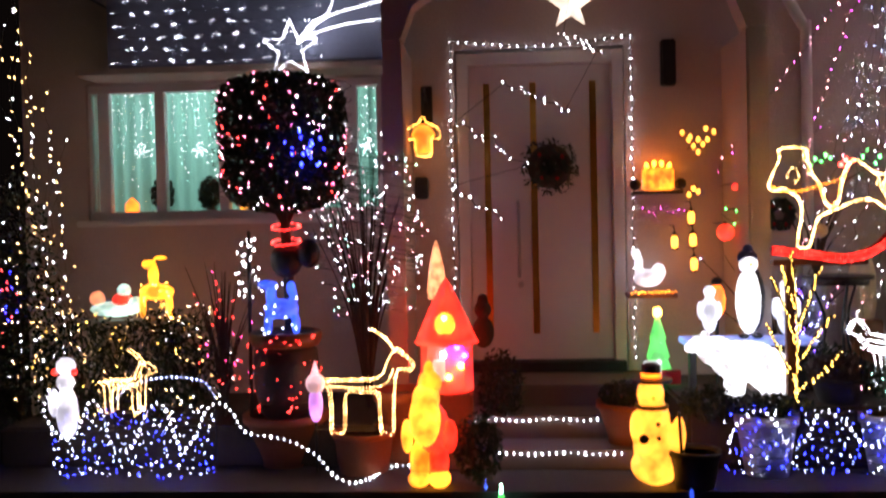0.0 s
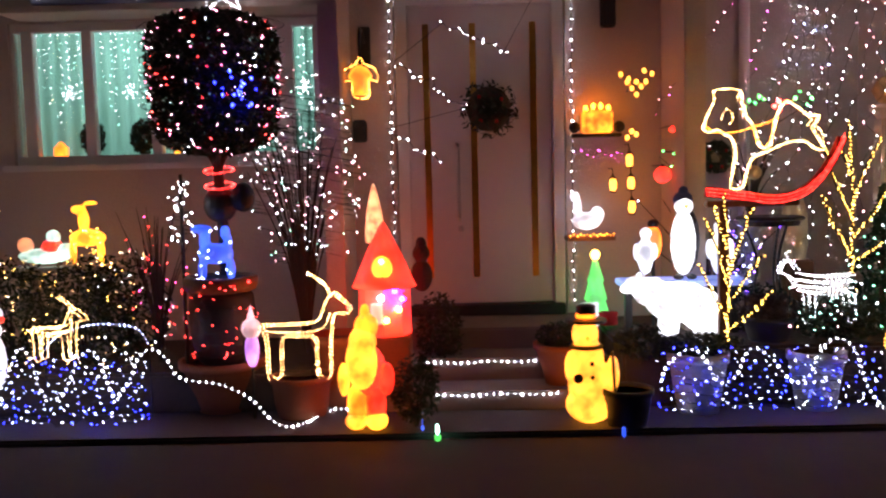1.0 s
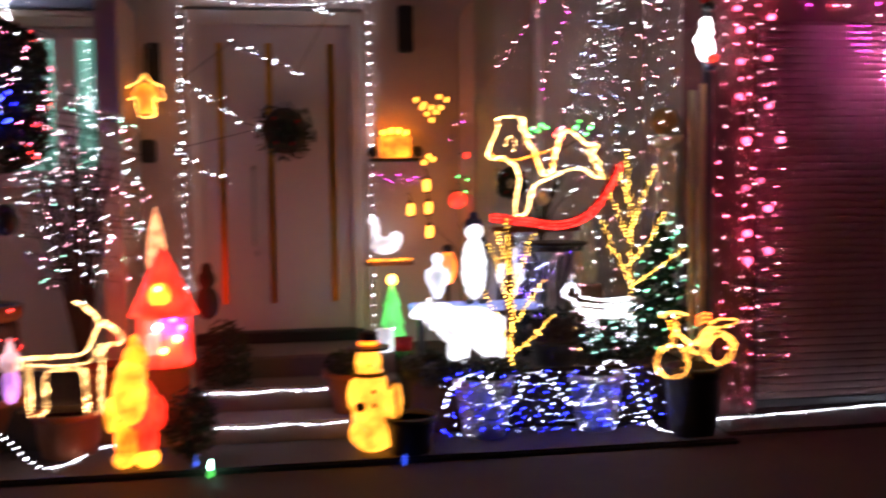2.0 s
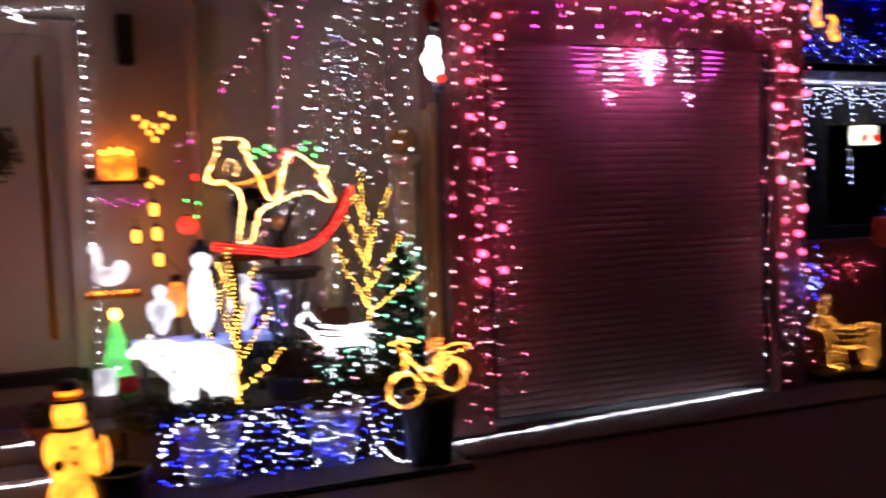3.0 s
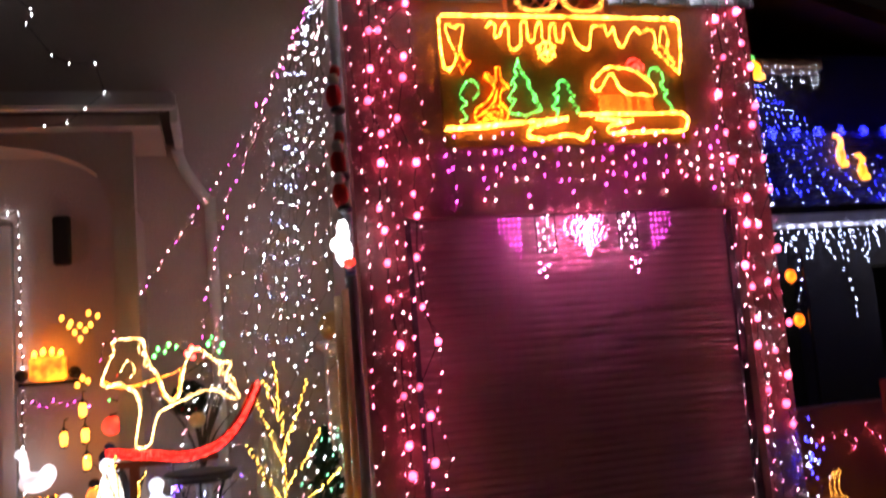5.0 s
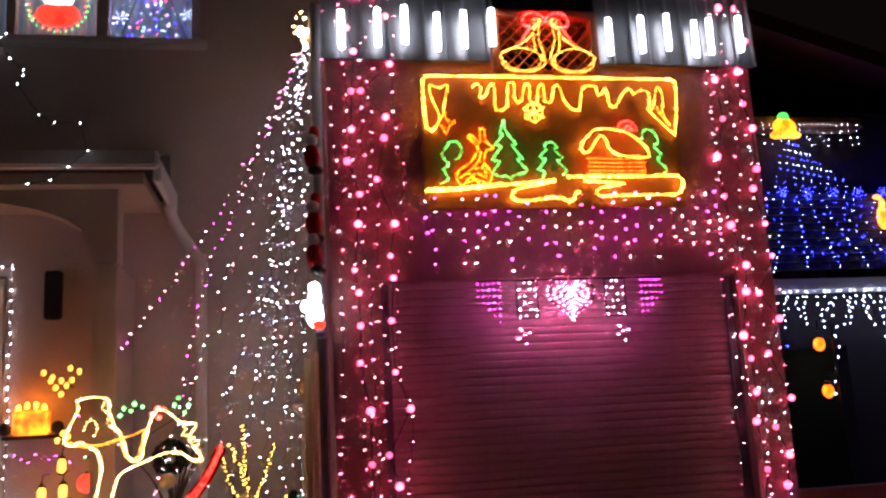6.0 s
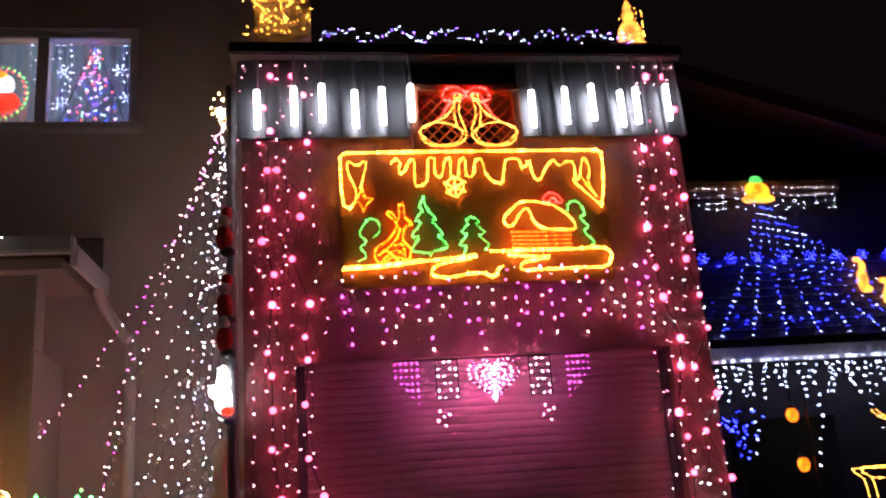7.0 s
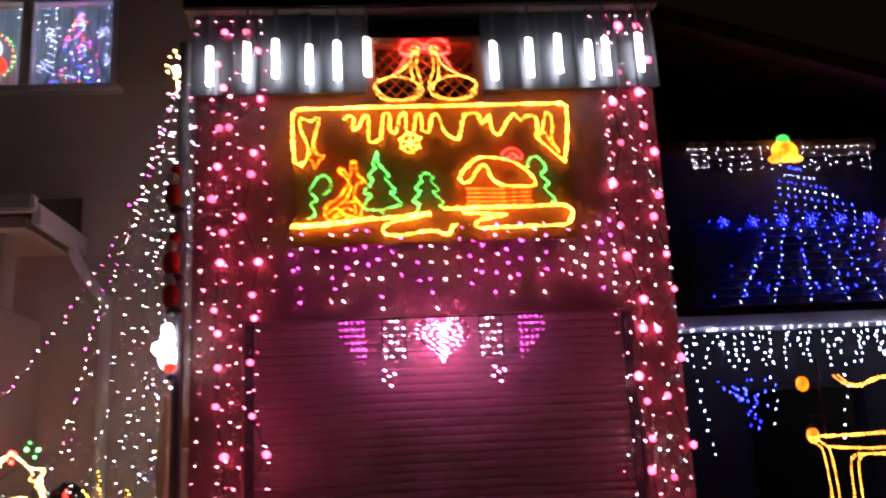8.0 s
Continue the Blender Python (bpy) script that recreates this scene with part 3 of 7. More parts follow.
def row_deer(at, w, m, label, mirror=False, step=0.024, bulb=0.0066):
    """A deer of close rope rows: a long body on short laddered legs."""
    ob = thing("light_reindeer", at, label, "reindeer figure", "rope-light reindeer")
    for y in (-0.03, 0.03):
        rope(ob, flat(ROW_DEER, w, y, mirror), m, 0.006, step, bulb, closed=True, name="outline")
    for v in (.36, .45):
        rope(ob, flat([(.03, v + .01), (.3, v), (.6, v + .01)], w, -0.02, mirror), m, 0.004, step * 1.4, bulb * 0.7, name="body_row")
    rope(ob, flat([(.62, .47), (.72, .56), (.84, .62), (.95, .58)], w, -0.02, mirror), m, 0.004, step * 1.4, bulb * 0.7, name="neck_row")
    for u0, u1, v0, v1 in ((.55, .69, .08, .27), (.02, .165, .07, .27)):
        for k in range(4):
            v = v0 + (v1 - v0) * k / 4
            rope(ob, flat([(u0, v), (u1, v + .03)], w, 0, mirror), m, 0.004, step * 1.3, bulb * 0.7, smooth=False, name="leg_rung")
    for du in (0, .045, .09):
        rope(ob, flat([(.87 - du, .71), (.88 - du, .84), (.84 - du * .8, .93), (.77 - du * .4, .985)], w, 0.012 * (1 - du * 22), mirror), m, 0.006, step, bulb, name="antler")
    return ob


deer((-1.02, 4.75, 0.25), 0.52, GL_WARM, "warm white rope-light reindeer with a red nose on a terracotta pot", nose=GL_RED)
row_deer((6.34, 5.07, 0.07), 0.58, GL_GOLD, "golden rope-light reindeer standing on the ground by the garage", mirror=True)
deer((-2.26, 4.66, 0.40), 0.30, GL_WARM, "small golden light reindeer over a light arch", step=0.016, bulb=0.0075)
lamb = thing("light_lamb", (2.02, 5.0, 0.46), "cool white light lamb among the garden plants", "lamb figure")
for y in (-0.04, 0.04):
    for z, x0, x1 in ((0.17, 0.07, 0.36), (0.20, 0.05, 0.38), (0.235, 0.04, 0.39), (0.27, 0.06, 0.37)):
        rope(lamb, [(x0, y, z + 0.01), ((x0 + x1) / 2, y * 1.4, z - 0.012), (x1, y, z)], GL_ROPE, 0.005, 0.024, 0.008, name="body_row")
    rope(lamb, [(0.05, y, 0.20), (0.0, y, 0.27), (-0.05, y * 0.7, 0.29), (-0.04, y * 0.6, 0.33), (0.0, y * 0.7, 0.36), (0.05, y, 0.30)], GL_ROPE, 0.005, 0.022, 0.008, name="head")
    for x in (0.10, 0.33):
        rope(lamb, [(x, y, 0.17), (x + 0.01, y, 0.08), (x, y, 0.0), (x + 0.04, y, 0.0), (x + 0.04, y, 0.16)], GL_ROPE, 0.005, 0.024, 0.008, name="leg")
rope(lamb, [(-0.0, 0, 0.36), (-0.01, 0, 0.40), (0.02, 0, 0.42)], GL_ROPE, 0.005, 0.02, 0.008, name="ear")

# rocking horse
horse = thing("rocking_horse_light", (1.50, 4.85, 1.18), "warm rope-light rocking horse on a thick red rocker", "rocking horse")
cm = lambda pts, y: [Vector((u / 100, y, v / 100)) for u, v in pts]
BODY = [(4.5, 60.4), (10.1, 61.8), (18.7, 60.5), (20.3, 53.5), (22.7, 46.5), (26.4, 40.9), (29.2, 31.5), (32.5, 28.6), (35.7, 30.4), (37.3, 36.9), (38.9, 44.3), (41.6, 51.3), (45.8, 53.9), (50.7, 50.8), (56.0, 46.6), (62.5, 45.6), (61.3, 42.3), (59.2, 39.4), (61.9, 34.2), (66.1, 27.1), (60.9, 27.7), (56.0, 31.2), (49.7, 32.1), (43.6, 30.7), (36.5, 27.6), (28.4, 24.4), (24.7, 21.0), (22.3, 12.8), (20.3, 7.0), (14.2, 6.8), (15.0, 15.7), (16.6, 25.9), (14.6, 34.0), (11.4, 36.3), (6.5, 39.3), (2.0, 37.9), (-1.2, 39.8), (-0.4, 43.9), (2.4, 50.5), (4.9, 55.5)]
for y in (-0.011, 0.011):
    rope(horse, cm(BODY, y), GL_WARM, 0.006, 0.0165, 0.0096, closed=True, name="outline")
rope(horse, cm([(-0.4, 41.1), (5.3, 37.7), (16.2, 37.7), (26.4, 40.5), (32.5, 42.0), (39.4, 45.1)], -0.014), GL_AMBER, 0.006, 0.015, 0.0088, name="bridle")
rope(horse, cm([(26.0, 40.5), (28.0, 32.5), (32.0, 29.0), (35.3, 32.8), (37.3, 42.6)], -0.014), GL_AMBER, 0.006, 0.015, 0.0088, name="saddle")
rope(horse, cm([(18.7, 60.5), (17.0, 55.6), (20.3, 52.5), (19.5, 48.0), (23.1, 45.3)], -0.014), GL_WARM, 0.006, 0.02, 0.008, name="mane")
rope(horse, cm([(52.7, 49.3), (58.0, 43.4), (56.0, 40.9), (62.9, 37.9), (64.9, 29.9)], -0.014), GL_WARM, 0.006, 0.02, 0.008, name="tail")
rope(horse, cm([(8.1, 45.5), (10.5, 50.0), (13.4, 49.3), (14.6, 44.5), (11.8, 41.6)], -0.014), GL_WARM, 0.006, 0.02, 0.008, name="cheek")
rocker = part("rocker", tube([curve_pts(cm([(0, 5), (8, 4), (22, 2), (40, 0), (56, 5), (68, 18), (76, 34)], 0), 0.02)], 0.030, 10), RED_CLOTH, horse, "thick red tinsel rocker", smooth=True)
part("bulb_chain", bulb_mesh([q + Vector((0, -0.029, dz)) for q in curve_pts(cm([(0, 5), (8, 4), (22, 2), (40, 0), (56, 5), (68, 18), (76, 34)], 0), 0.014) for dz in (-0.018, 0.0, 0.018)], 0.0125), glow("red_rope", (1.0, 0.03, 0.02), 2.6), rocker, kind="stuff")
stand = thing("garden_table", (1.94, 5.08, 0.36), "small round dark metal bistro table behind the rocking horse", "table")
part("tabletop", lathe([(0.0, 0.690), (0.185, 0.690), (0.195, 0.697), (0.195, 0.708), (0.185, 0.714), (0.0, 0.714)], 28), BLACK, stand)
part("apron", lathe([(0.165, 0.660), (0.17, 0.689), (0.16, 0.689)], 24), BLACK, stand)
for k in range(3):
    a = 2.1 * k + 0.5
    part("leg", tube([curve_pts([(0.15 * math.cos(a), 0.15 * math.sin(a), 0.67), (0.07 * math.cos(a), 0.07 * math.sin(a), 0.4), (0.18 * math.cos(a), 0.18 * math.sin(a), 0.0)], 0.05)], 0.008, 6), BLACK, stand)
prop = thing("horse_support", (1.62, 4.93, 0.36), "brown wooden post and board holding up the rocking horse", "support")
part("post", box_bm(-0.025, 0.025, -0.02, 0.02, 0.0, 0.78, 0.004), WOOD, prop)
part("board", box_bm(-0.10, 0.42, -0.04, 0.03, 0.781, 0.815, 0.005), WOOD, prop)


def star_figure(ob, c, r, m, n=5, step=0.02, bulb=0.009):
    pts = []
    for k in range(2 * n):
        a = math.pi / 2 + math.pi * k / n
        q = r if k % 2 == 0 else r * 0.42
        pts.append(Vector((c[0] + q * math.cos(a), c[1], c[2] + q * math.sin(a))))
    return rope(ob, pts, m, 0.005, step, bulb, closed=True, smooth=False, name="star")


comet = thing("comet_light", (-1.34, 5.5, 2.58), "cool white light comet with a three-part tail above the window", "comet light")
star_figure(comet, (0, 0, 0), 0.19, GL_WHITE)
for a in ((0.25, 0.22, 0.33, 0.45), (0.32, 0.22, 0.62, 0.29), (0.34, 0.14, 0.60, 0.17)):
    rope(comet, [(0.05, 0, 0.04), (a[0] * 0.6, 0, a[1] * 0.75), (a[0], 0, a[1]), (a[2], 0, a[3])], GL_WHITE, 0.006, 0.017, 0.010, name="tail")

# golden twig trees
def twig_tree(at, h, seed, m, spread=1.0):
    rng = random.Random(seed)
    ob = thing("light_twig_tree", at, "bare twig tree wound with warm yellow lights", "light tree", "lit twig trees")
    lines = [even([(0, 0, 0), (0.01, 0, h * 0.5), (-0.03 * h, 0, h)], 0.023)]
    for z, dx, up in ((0.06, 0.34, 0.26), (0.10, -0.22, 0.42), (0.22, 0.24, 0.36), (0.36, -0.16, 0.46), (0.45, 0.17, 0.44), (0.62, -0.10, 0.28)):
        dx *= h * spread
        lines.append(even([(0, 0, h * z), (dx * 0.55, rng.uniform(-.05, .05), h * (z + up * 0.5)), (dx, rng.uniform(-.08, .08), h * (z + up))], 0.023))
    for ln in lines:
        br = part("branch", tube([ln], 0.006, 5), BARK, ob)
        part("bulb_chain", bulb_mesh([q + Vector((rng.gauss(0, .006), -0.008, 0)) for q in ln], 0.0105), m, br, kind="stuff")
    return ob


GL_YELLOW = glow("yellow_led", (1.0, 0.55, 0.08), 6.5)
twig_tree((1.575, 4.69, 0.42), 0.82, 3, GL_YELLOW, 0.85)
twig_tree((2.38, 5.0, 0.74), 0.88, 4, GL_YELLOW)

RED_AMBER = glow("red_amber_led", (1.0, 0.10, 0.012), 7.0)
# tractor outline on a pot
tr_ = thing("tractor_light", (2.36, 4.40, 0.42), "golden rope-light tractor on a dark plant pot", "tractor figure")
ringp = lambda cx, cz, r: [Vector((cx + r * math.cos(a), 0, cz + r * math.sin(a))) for a in [2 * math.pi * k / 12 for k in range(12)]]
for y in (-0.022, 0.022):
    for cx, cz, r in ((0.03, 0.03, 0.088), (0.295, 0.085, 0.076)):
        rope(tr_, [Vector((p.x, y, p.z)) for p in ringp(cx, cz, r)], GL_GOLD, 0.006, 0.019, 0.009, closed=True, name="wheel")
    rope(tr_, [(0.03, y, 0.12), (0.05, y, 0.20), (0.045, y, 0.27)], GL_GOLD, 0.006, 0.019, 0.009, name="cab_post")
    rope(tr_, [(-0.03, y, 0.275), (0.0, y, 0.29), (0.06, y, 0.295), (0.11, y, 0.28)], GL_GOLD, 0.006, 0.017, 0.010, name="cab_roof")
    rope(tr_, [(0.05, y, 0.20), (0.10, y, 0.15), (0.17, y, 0.125), (0.20, y, 0.17), (0.24, y, 0.20)], GL_GOLD, 0.006, 0.018, 0.009, name="frame")
    rope(tr_, [(0.20, y, 0.11), (0.22, y, 0.17), (0.29, y, 0.185), (0.36, y, 0.15), (0.385, y, 0.09)], GL_GOLD, 0.006, 0.018, 0.009, name="mudguard")
    rope(tr_, [(0.11, y, 0.13), (0.16, y, 0.07), (0.20, y, 0.09)], GL_GOLD, 0.006, 0.018, 0.009, name="chassis")
rope(tr_, [(0.235, 0, 0.215), (0.28, 0, 0.245), (0.34, 0, 0.25), (0.40, 0, 0.24), (0.36, 0, 0.215), (0.29, 0, 0.205)], GL_GOLD, 0.006, 0.017, 0.009, closed=True, name="bonnet")
rope(tr_, [(0.015, 0, 0.25), (0.025, 0, 0.19), (0.02, 0, 0.15)], GL_AMBER, 0.006, 0.017, 0.010, name="seat")
for dz in (0.0, 0.022, 0.044):
    rope(tr_, [(0.175, 0, 0.225 + dz), (0.21, 0, 0.24 + dz), (0.25, 0, 0.235 + dz)], RED_AMBER, 0.006, 0.017, 0.010, name="driver")

# rope waves along the beds, net lights behind them
def wave(name, ctrl, label):
    ob = thing(name, (0, 0, 0), label, "rope light", "waves of rope light")
    rope(ob, ctrl, GL_ROPE, 0.0075, 0.036, 0.0112, tube_mat=CLEAR_TUBE)
    return ob


wave("rope_light_wave", [(1.17, 4.52, 0.24), (1.21, 4.5, 0.34), (1.32, 4.5, 0.41), (1.40, 4.5, 0.35), (1.47, 4.5, 0.23), (1.56, 4.5, 0.26), (1.63, 4.5, 0.40), (1.74, 4.5, 0.36), (1.85, 4.5, 0.23), (1.94, 4.5, 0.25), (2.02, 4.5, 0.41), (2.10, 4.5, 0.45),
                        (2.19, 4.5, 0.38), (2.26, 4.5, 0.18), (2.36, 4.5, 0.06), (2.49, 4.53, 0.03), (2.66, 4.57, 0.03), (2.74, 4.66, 0.03), (2.80, 4.735, 0.03), (3.4, 4.80, 0.03), (4.0, 4.87, 0.03), (4.8, 4.93, 0.03), (5.42, 5.00, 0.03)], "cool white rope light waving over the bed")
wave("rope_light_wave", [(-2.50, 4.52, 0.54), (-2.52, 4.5, 0.42), (-2.44, 4.5, 0.30), (-2.36, 4.5, 0.28), (-2.30, 4.5, 0.40), (-2.25, 4.5, 0.49), (-2.19, 4.5, 0.42), (-2.15, 4.5, 0.26), (-2.09, 4.5, 0.21), (-2.02, 4.5, 0.25), (-1.94, 4.5, 0.42), (-1.86, 4.5, 0.47), (-1.81, 4.5, 0.36), (-1.75, 4.5, 0.22), (-1.67, 4.5, 0.30),
                        (-1.61, 4.5, 0.43), (-1.53, 4.5, 0.47), (-1.46, 4.5, 0.41), (-1.39, 4.5, 0.31), (-1.18, 4.5, 0.27), (-1.02, 4.5, 0.19), (-0.92, 4.5, 0.08), (-0.83, 4.5, 0.035), (-0.74, 4.6, 0.03), (-0.64, 4.85, 0.03), (-0.50, 4.84, 0.03)], "cool white rope light winding in waves beside the steps")


def net(name, x0, x1, y, z0, z1, n, seed, label, mats, bulge=0.06):
    rng = random.Random(seed)
    pts, lines = [], []
    cols = int(math.sqrt(n * (x1 - x0) / (z1 - z0)))
    rws = max(2, n // cols)
    for j in range(rws):
        row = []
        for k in range(cols):
            u = (k + 0.5 * (j % 2)) / cols
            q = Vector((x0 + (x1 - x0) * u + rng.gauss(0, 0.012), y - bulge * math.sin(math.pi * (j + 0.5) / rws) + rng.gauss(0, 0.02), z0 + (z1 - z0) * (j + 0.5) / rws + rng.gauss(0, 0.012)))
            row.append(q)
            pts.append(q)
        lines.append(row)
    groups = [[] for _ in mats]
    for q in pts:
        groups[rng.randrange(len(mats))].append(q)
    return string(name, label, lines, [(g, 0.0086, m) for g, m in zip(groups, mats)], "net light", "net lights on the beds")


net("net_light", 1.18, 2.42, 4.62, 0.04, 0.40, 230, 1, "blue and white net light hung over a planted bed", (GL_BLUE, GL_WHITE, GL_BLUE, GL_PALEBLUE, GL_WHITE))
net("net_light", -2.52, -1.58, 4.62, 0.04, 0.42, 240, 2, "blue and white net light over a dark planted bed", (GL_BLUE, GL_WHITE, GL_BLUE, GL_PALEBLUE, GL_WHITE))

# lights framing the door
rng = random.Random(8)
fr = [Vector((-0.33 + rng.gauss(0, .004), 5.93, 2.68 - k * 0.068)) for k in range(32)] + [Vector((0.90 + rng.gauss(0, .004), 5.93, 2.66 - k * 0.068)) for k in range(33)] + [Vector((-0.33 + 1.23 * k / 21, 5.93, 2.68 - 0.05 * math.sin(math.pi * k / 21))) for k in range(22)]
string("door_light_string", "cool white bulbs strung round the door frame", [fr[:32], fr[32:65], fr[65:]], [(fr, 0.0118, GL_WHITE)], at=(0, 0, 0))


# ---- garage decorations ----
def hanging(name, label, x, y, z0, z1, step, mats, r=0.0085, sway=0.015, seed=0, group="hanging light strings"):
    rng = random.Random(seed)
    ln, z, dx = [], z1, 0.0
    groups = [[] for _ in mats]
    while z > z0:
        dx = 0.8 * dx + rng.gauss(0, sway)
        q = Vector((x + dx, y + rng.gauss(0, 0.006), z))
        ln.append(q)
        groups[rng.randrange(len(mats))].append(q)
        z -= step * rng.uniform(0.7, 1.3)
    return string(name, label, [ln], [(g, r, m) for g, m in zip(groups, mats)], group=group, wire=0.0011)


rng = random.Random(31)
BIG_PINK = glow("pink_globe", (1.0, 0.10, 0.24), 2.3)
for k, x in enumerate((2.90, 2.97, 3.05, 3.12, 3.24, 5.16, 5.24, 5.33, 5.41, 5.48)):
    mats = (GL_PALEPINK, GL_PINK, GL_PALEPINK, GL_WHITE) if k > 4 else (GL_PALEPINK, GL_PINK, GL_PINK)
    hanging("pink_light_string", "string of pink lights hanging down the garage front", x, GY - 0.03, (0.10, 0.5, 0.06, 0.3, 0.2)[k % 5], 4.12, 0.10, mats, 0.0085, 0.02, 40 + k, "pink strings on the garage")
for k, x in enumerate((2.99, 3.16, 5.28, 5.44)):
    pts, z = [], 4.05
    rr = random.Random(70 + k)
    while z > 0.9:
        pts.append(Vector((x + rr.gauss(0, 0.035), GY - 0.035, z)))
        z -= rr.uniform(0.12, 0.30)
    string("pink_globe_string", "string of round pink globe lamps on the garage front", [pts], [(pts, 0.046, BIG_PINK)], group="pink strings on the garage")
# short curtain of magenta and pink lights between the sign and the roller door
for k in range(26):
    x = 3.38 + k * 0.071
    top = 2.83 + rng.uniform(-0.02, 0.03)
    hanging("icicle_light", "short drop of pink and magenta lights under the sign", x, GY - 0.03, top - rng.uniform(0.22, 0.46), top, 0.085, (GL_MAGENTA, GL_PALEPINK, GL_MAGENTA, GL_PINK), 0.0125, 0.012, 100 + k, "drops of the icicle curtain")

# heart between two light panels at the lintel
heart = thing("heart_light_panel", (4.19, GY - 0.09, 2.20), "bright pink light heart between two small light panels", "heart light")
HOT = glow("bright_pink_led", (1.0, 0.18, 0.52), 44.0)
HOTW = glow("bright_white_led", (1.0, 0.55, 0.90), 18.0)
hp = []
for sc in (1.0, 0.72, 0.45, 0.2):
    for k in range(int(34 * sc) + 4):
        a = 2 * math.pi * k / (int(34 * sc) + 4)
        hp.append(Vector((sc * 0.0088 * 16 * math.sin(a) ** 3, 0, sc * 0.0078 * (13 * math.cos(a) - 5 * math.cos(2 * a) - 2 * math.cos(3 * a) - math.cos(4 * a)) + 0.03)))
part("wire_frame", tube([hp[:38] + hp[:1]], 0.003, 4), CABLE, heart)
part("bulb_chain", bulb_mesh(hp, 0.0095), HOT, heart, "pink heart of lamps", kind="stuff")
for s in (-1, 1):
    gp = [Vector((s * (0.21 + 0.032 * i), 0, 0.12 - 0.038 * j)) for i in range(4) for j in range(6) if (i + j) % 3]
    part("bulb_chain", bulb_mesh(gp, 0.009), HOTW, heart, "white panel of lamps", kind="stuff")
    part("wire_frame", tube([[(s * 0.20, 0, 0.13), (s * 0.32, 0, 0.13), (s * 0.32, 0, -0.08), (s * 0.20, 0, -0.08), (s * 0.20, 0, 0.13)]], 0.003, 4), CABLE, heart)
    gp = [Vector((s * (0.42 + 0.03 * i), 0, 0.12 - 0.036 * j)) for i in range(5) for j in range(7 - i)]
    part("bulb_chain", bulb_mesh(gp, 0.0075), GL_MAGENTA, heart, "magenta panel of lamps", kind="stuff")
    gp = [Vector((s * 0.29 + dx, 0, -0.17 + dz)) for dx, dz in ((0, 0), (-0.03, -0.02), (0.03, 0.01), (0.01, -0.05), (-0.02, 0.03))]
    part("bulb_chain", bulb_mesh(gp, 0.009), HOT, heart, kind="stuff")
part("hanger", tube([[(-0.55, 0.0, 0.135), (0.55, 0.0, 0.135)]], 0.004, 4), CABLE, heart)

# meteor tubes before the sheet band
METEOR = glow("meteor_white", (0.80, 0.90, 1.0), 4.4)
for k, x in enumerate((2.94, 3.15, 3.31, 3.50, 3.66, 3.83, 4.56, 4.77, 4.94, 5.12, 5.22, 5.42)):
    ob = thing("meteor_tube", (x, GY - 0.085, 3.70 + 0.02 * ((k * 7) % 3)), "white glowing meteor light tube hanging from the eave", "light tube", "meteor tubes under the eave")
    part("glowing_tube", tube([[(0, 0, 0), (0, 0, 0.23)]], 0.017, 8), METEOR, ob)
    part("upper_tube", tube([[(0, 0, 0.2305), (0, 0.004, 0.44)]], 0.009, 6), CLEAR_TUBE, ob)

# winter scene sign
sign = thing("winter_scene_sign", (3.40, GY - 0.03, 2.85), "rope-light winter scene with sleigh house, deer and fir trees", "light sign")
part("board", box_bm(-0.01, 1.57, -0.0, 0.022, -0.09, 0.71, 0.004), BOARD, sign, "dark backing board")
S = lambda pts, y=-0.03: [Vector((a / 100, y, b / 100)) for a, b in pts]
GL_GROPE = glow("yellow_rope", (1.0, 0.40, 0.04), 11.0)
rp = lambda pts, m, closed=False, smooth=True, name="rope_light", b=0.015: rope(sign, S(pts), m, 0.010, 0.018, b, closed, smooth, name=name)
GL_ORANGE = glow("orange_rope", (1.0, 0.14, 0.006), 9.0)
rp([(6.8, 39.4), (4.4, 36.9), (1.2, 38.5), (0.2, 48.9), (0.0, 63.0), (0.4, 68.6), (2.8, 70.3), (44.7, 70.6), (105.0, 70.6), (153.3, 70.7), (156.3, 69.2), (156.5, 61.2), (155.3, 47.1), (152.9, 35.3)], GL_GROPE, smooth=False, name="border")
rp([(6.8, 39.4), (8.9, 46.1), (6.0, 54.1), (4.0, 61.1), (5.2, 64.7), (9.3, 62.8), (13.7, 65.0), (14.9, 63.0), (12.9, 55.3), (10.9, 47.2)], GL_GROPE, name="candle", b=0.01)
rp([(9.3, 43.1), (12.1, 47.6), (13.5, 43.2), (17.5, 42.3), (14.5, 39.2), (12.1, 35.1), (10.9, 39.1), (8.0, 41.1)], GL_ORANGE, True, name="flame", b=0.009)
rp([(152.9, 35.3), (145.3, 42.8), (137.2, 51.4), (140.8, 52.3), (142.5, 58.8), (144.5, 65.3), (146.9, 62.9), (147.7, 56.9), (146.5, 49.8), (150.5, 40.9)], GL_GROPE, name="candle", b=0.01)
rp([(143.3, 52.4), (145.7, 47.6), (148.9, 42.9)], GL_AMBER, name="flame", b=0.009)
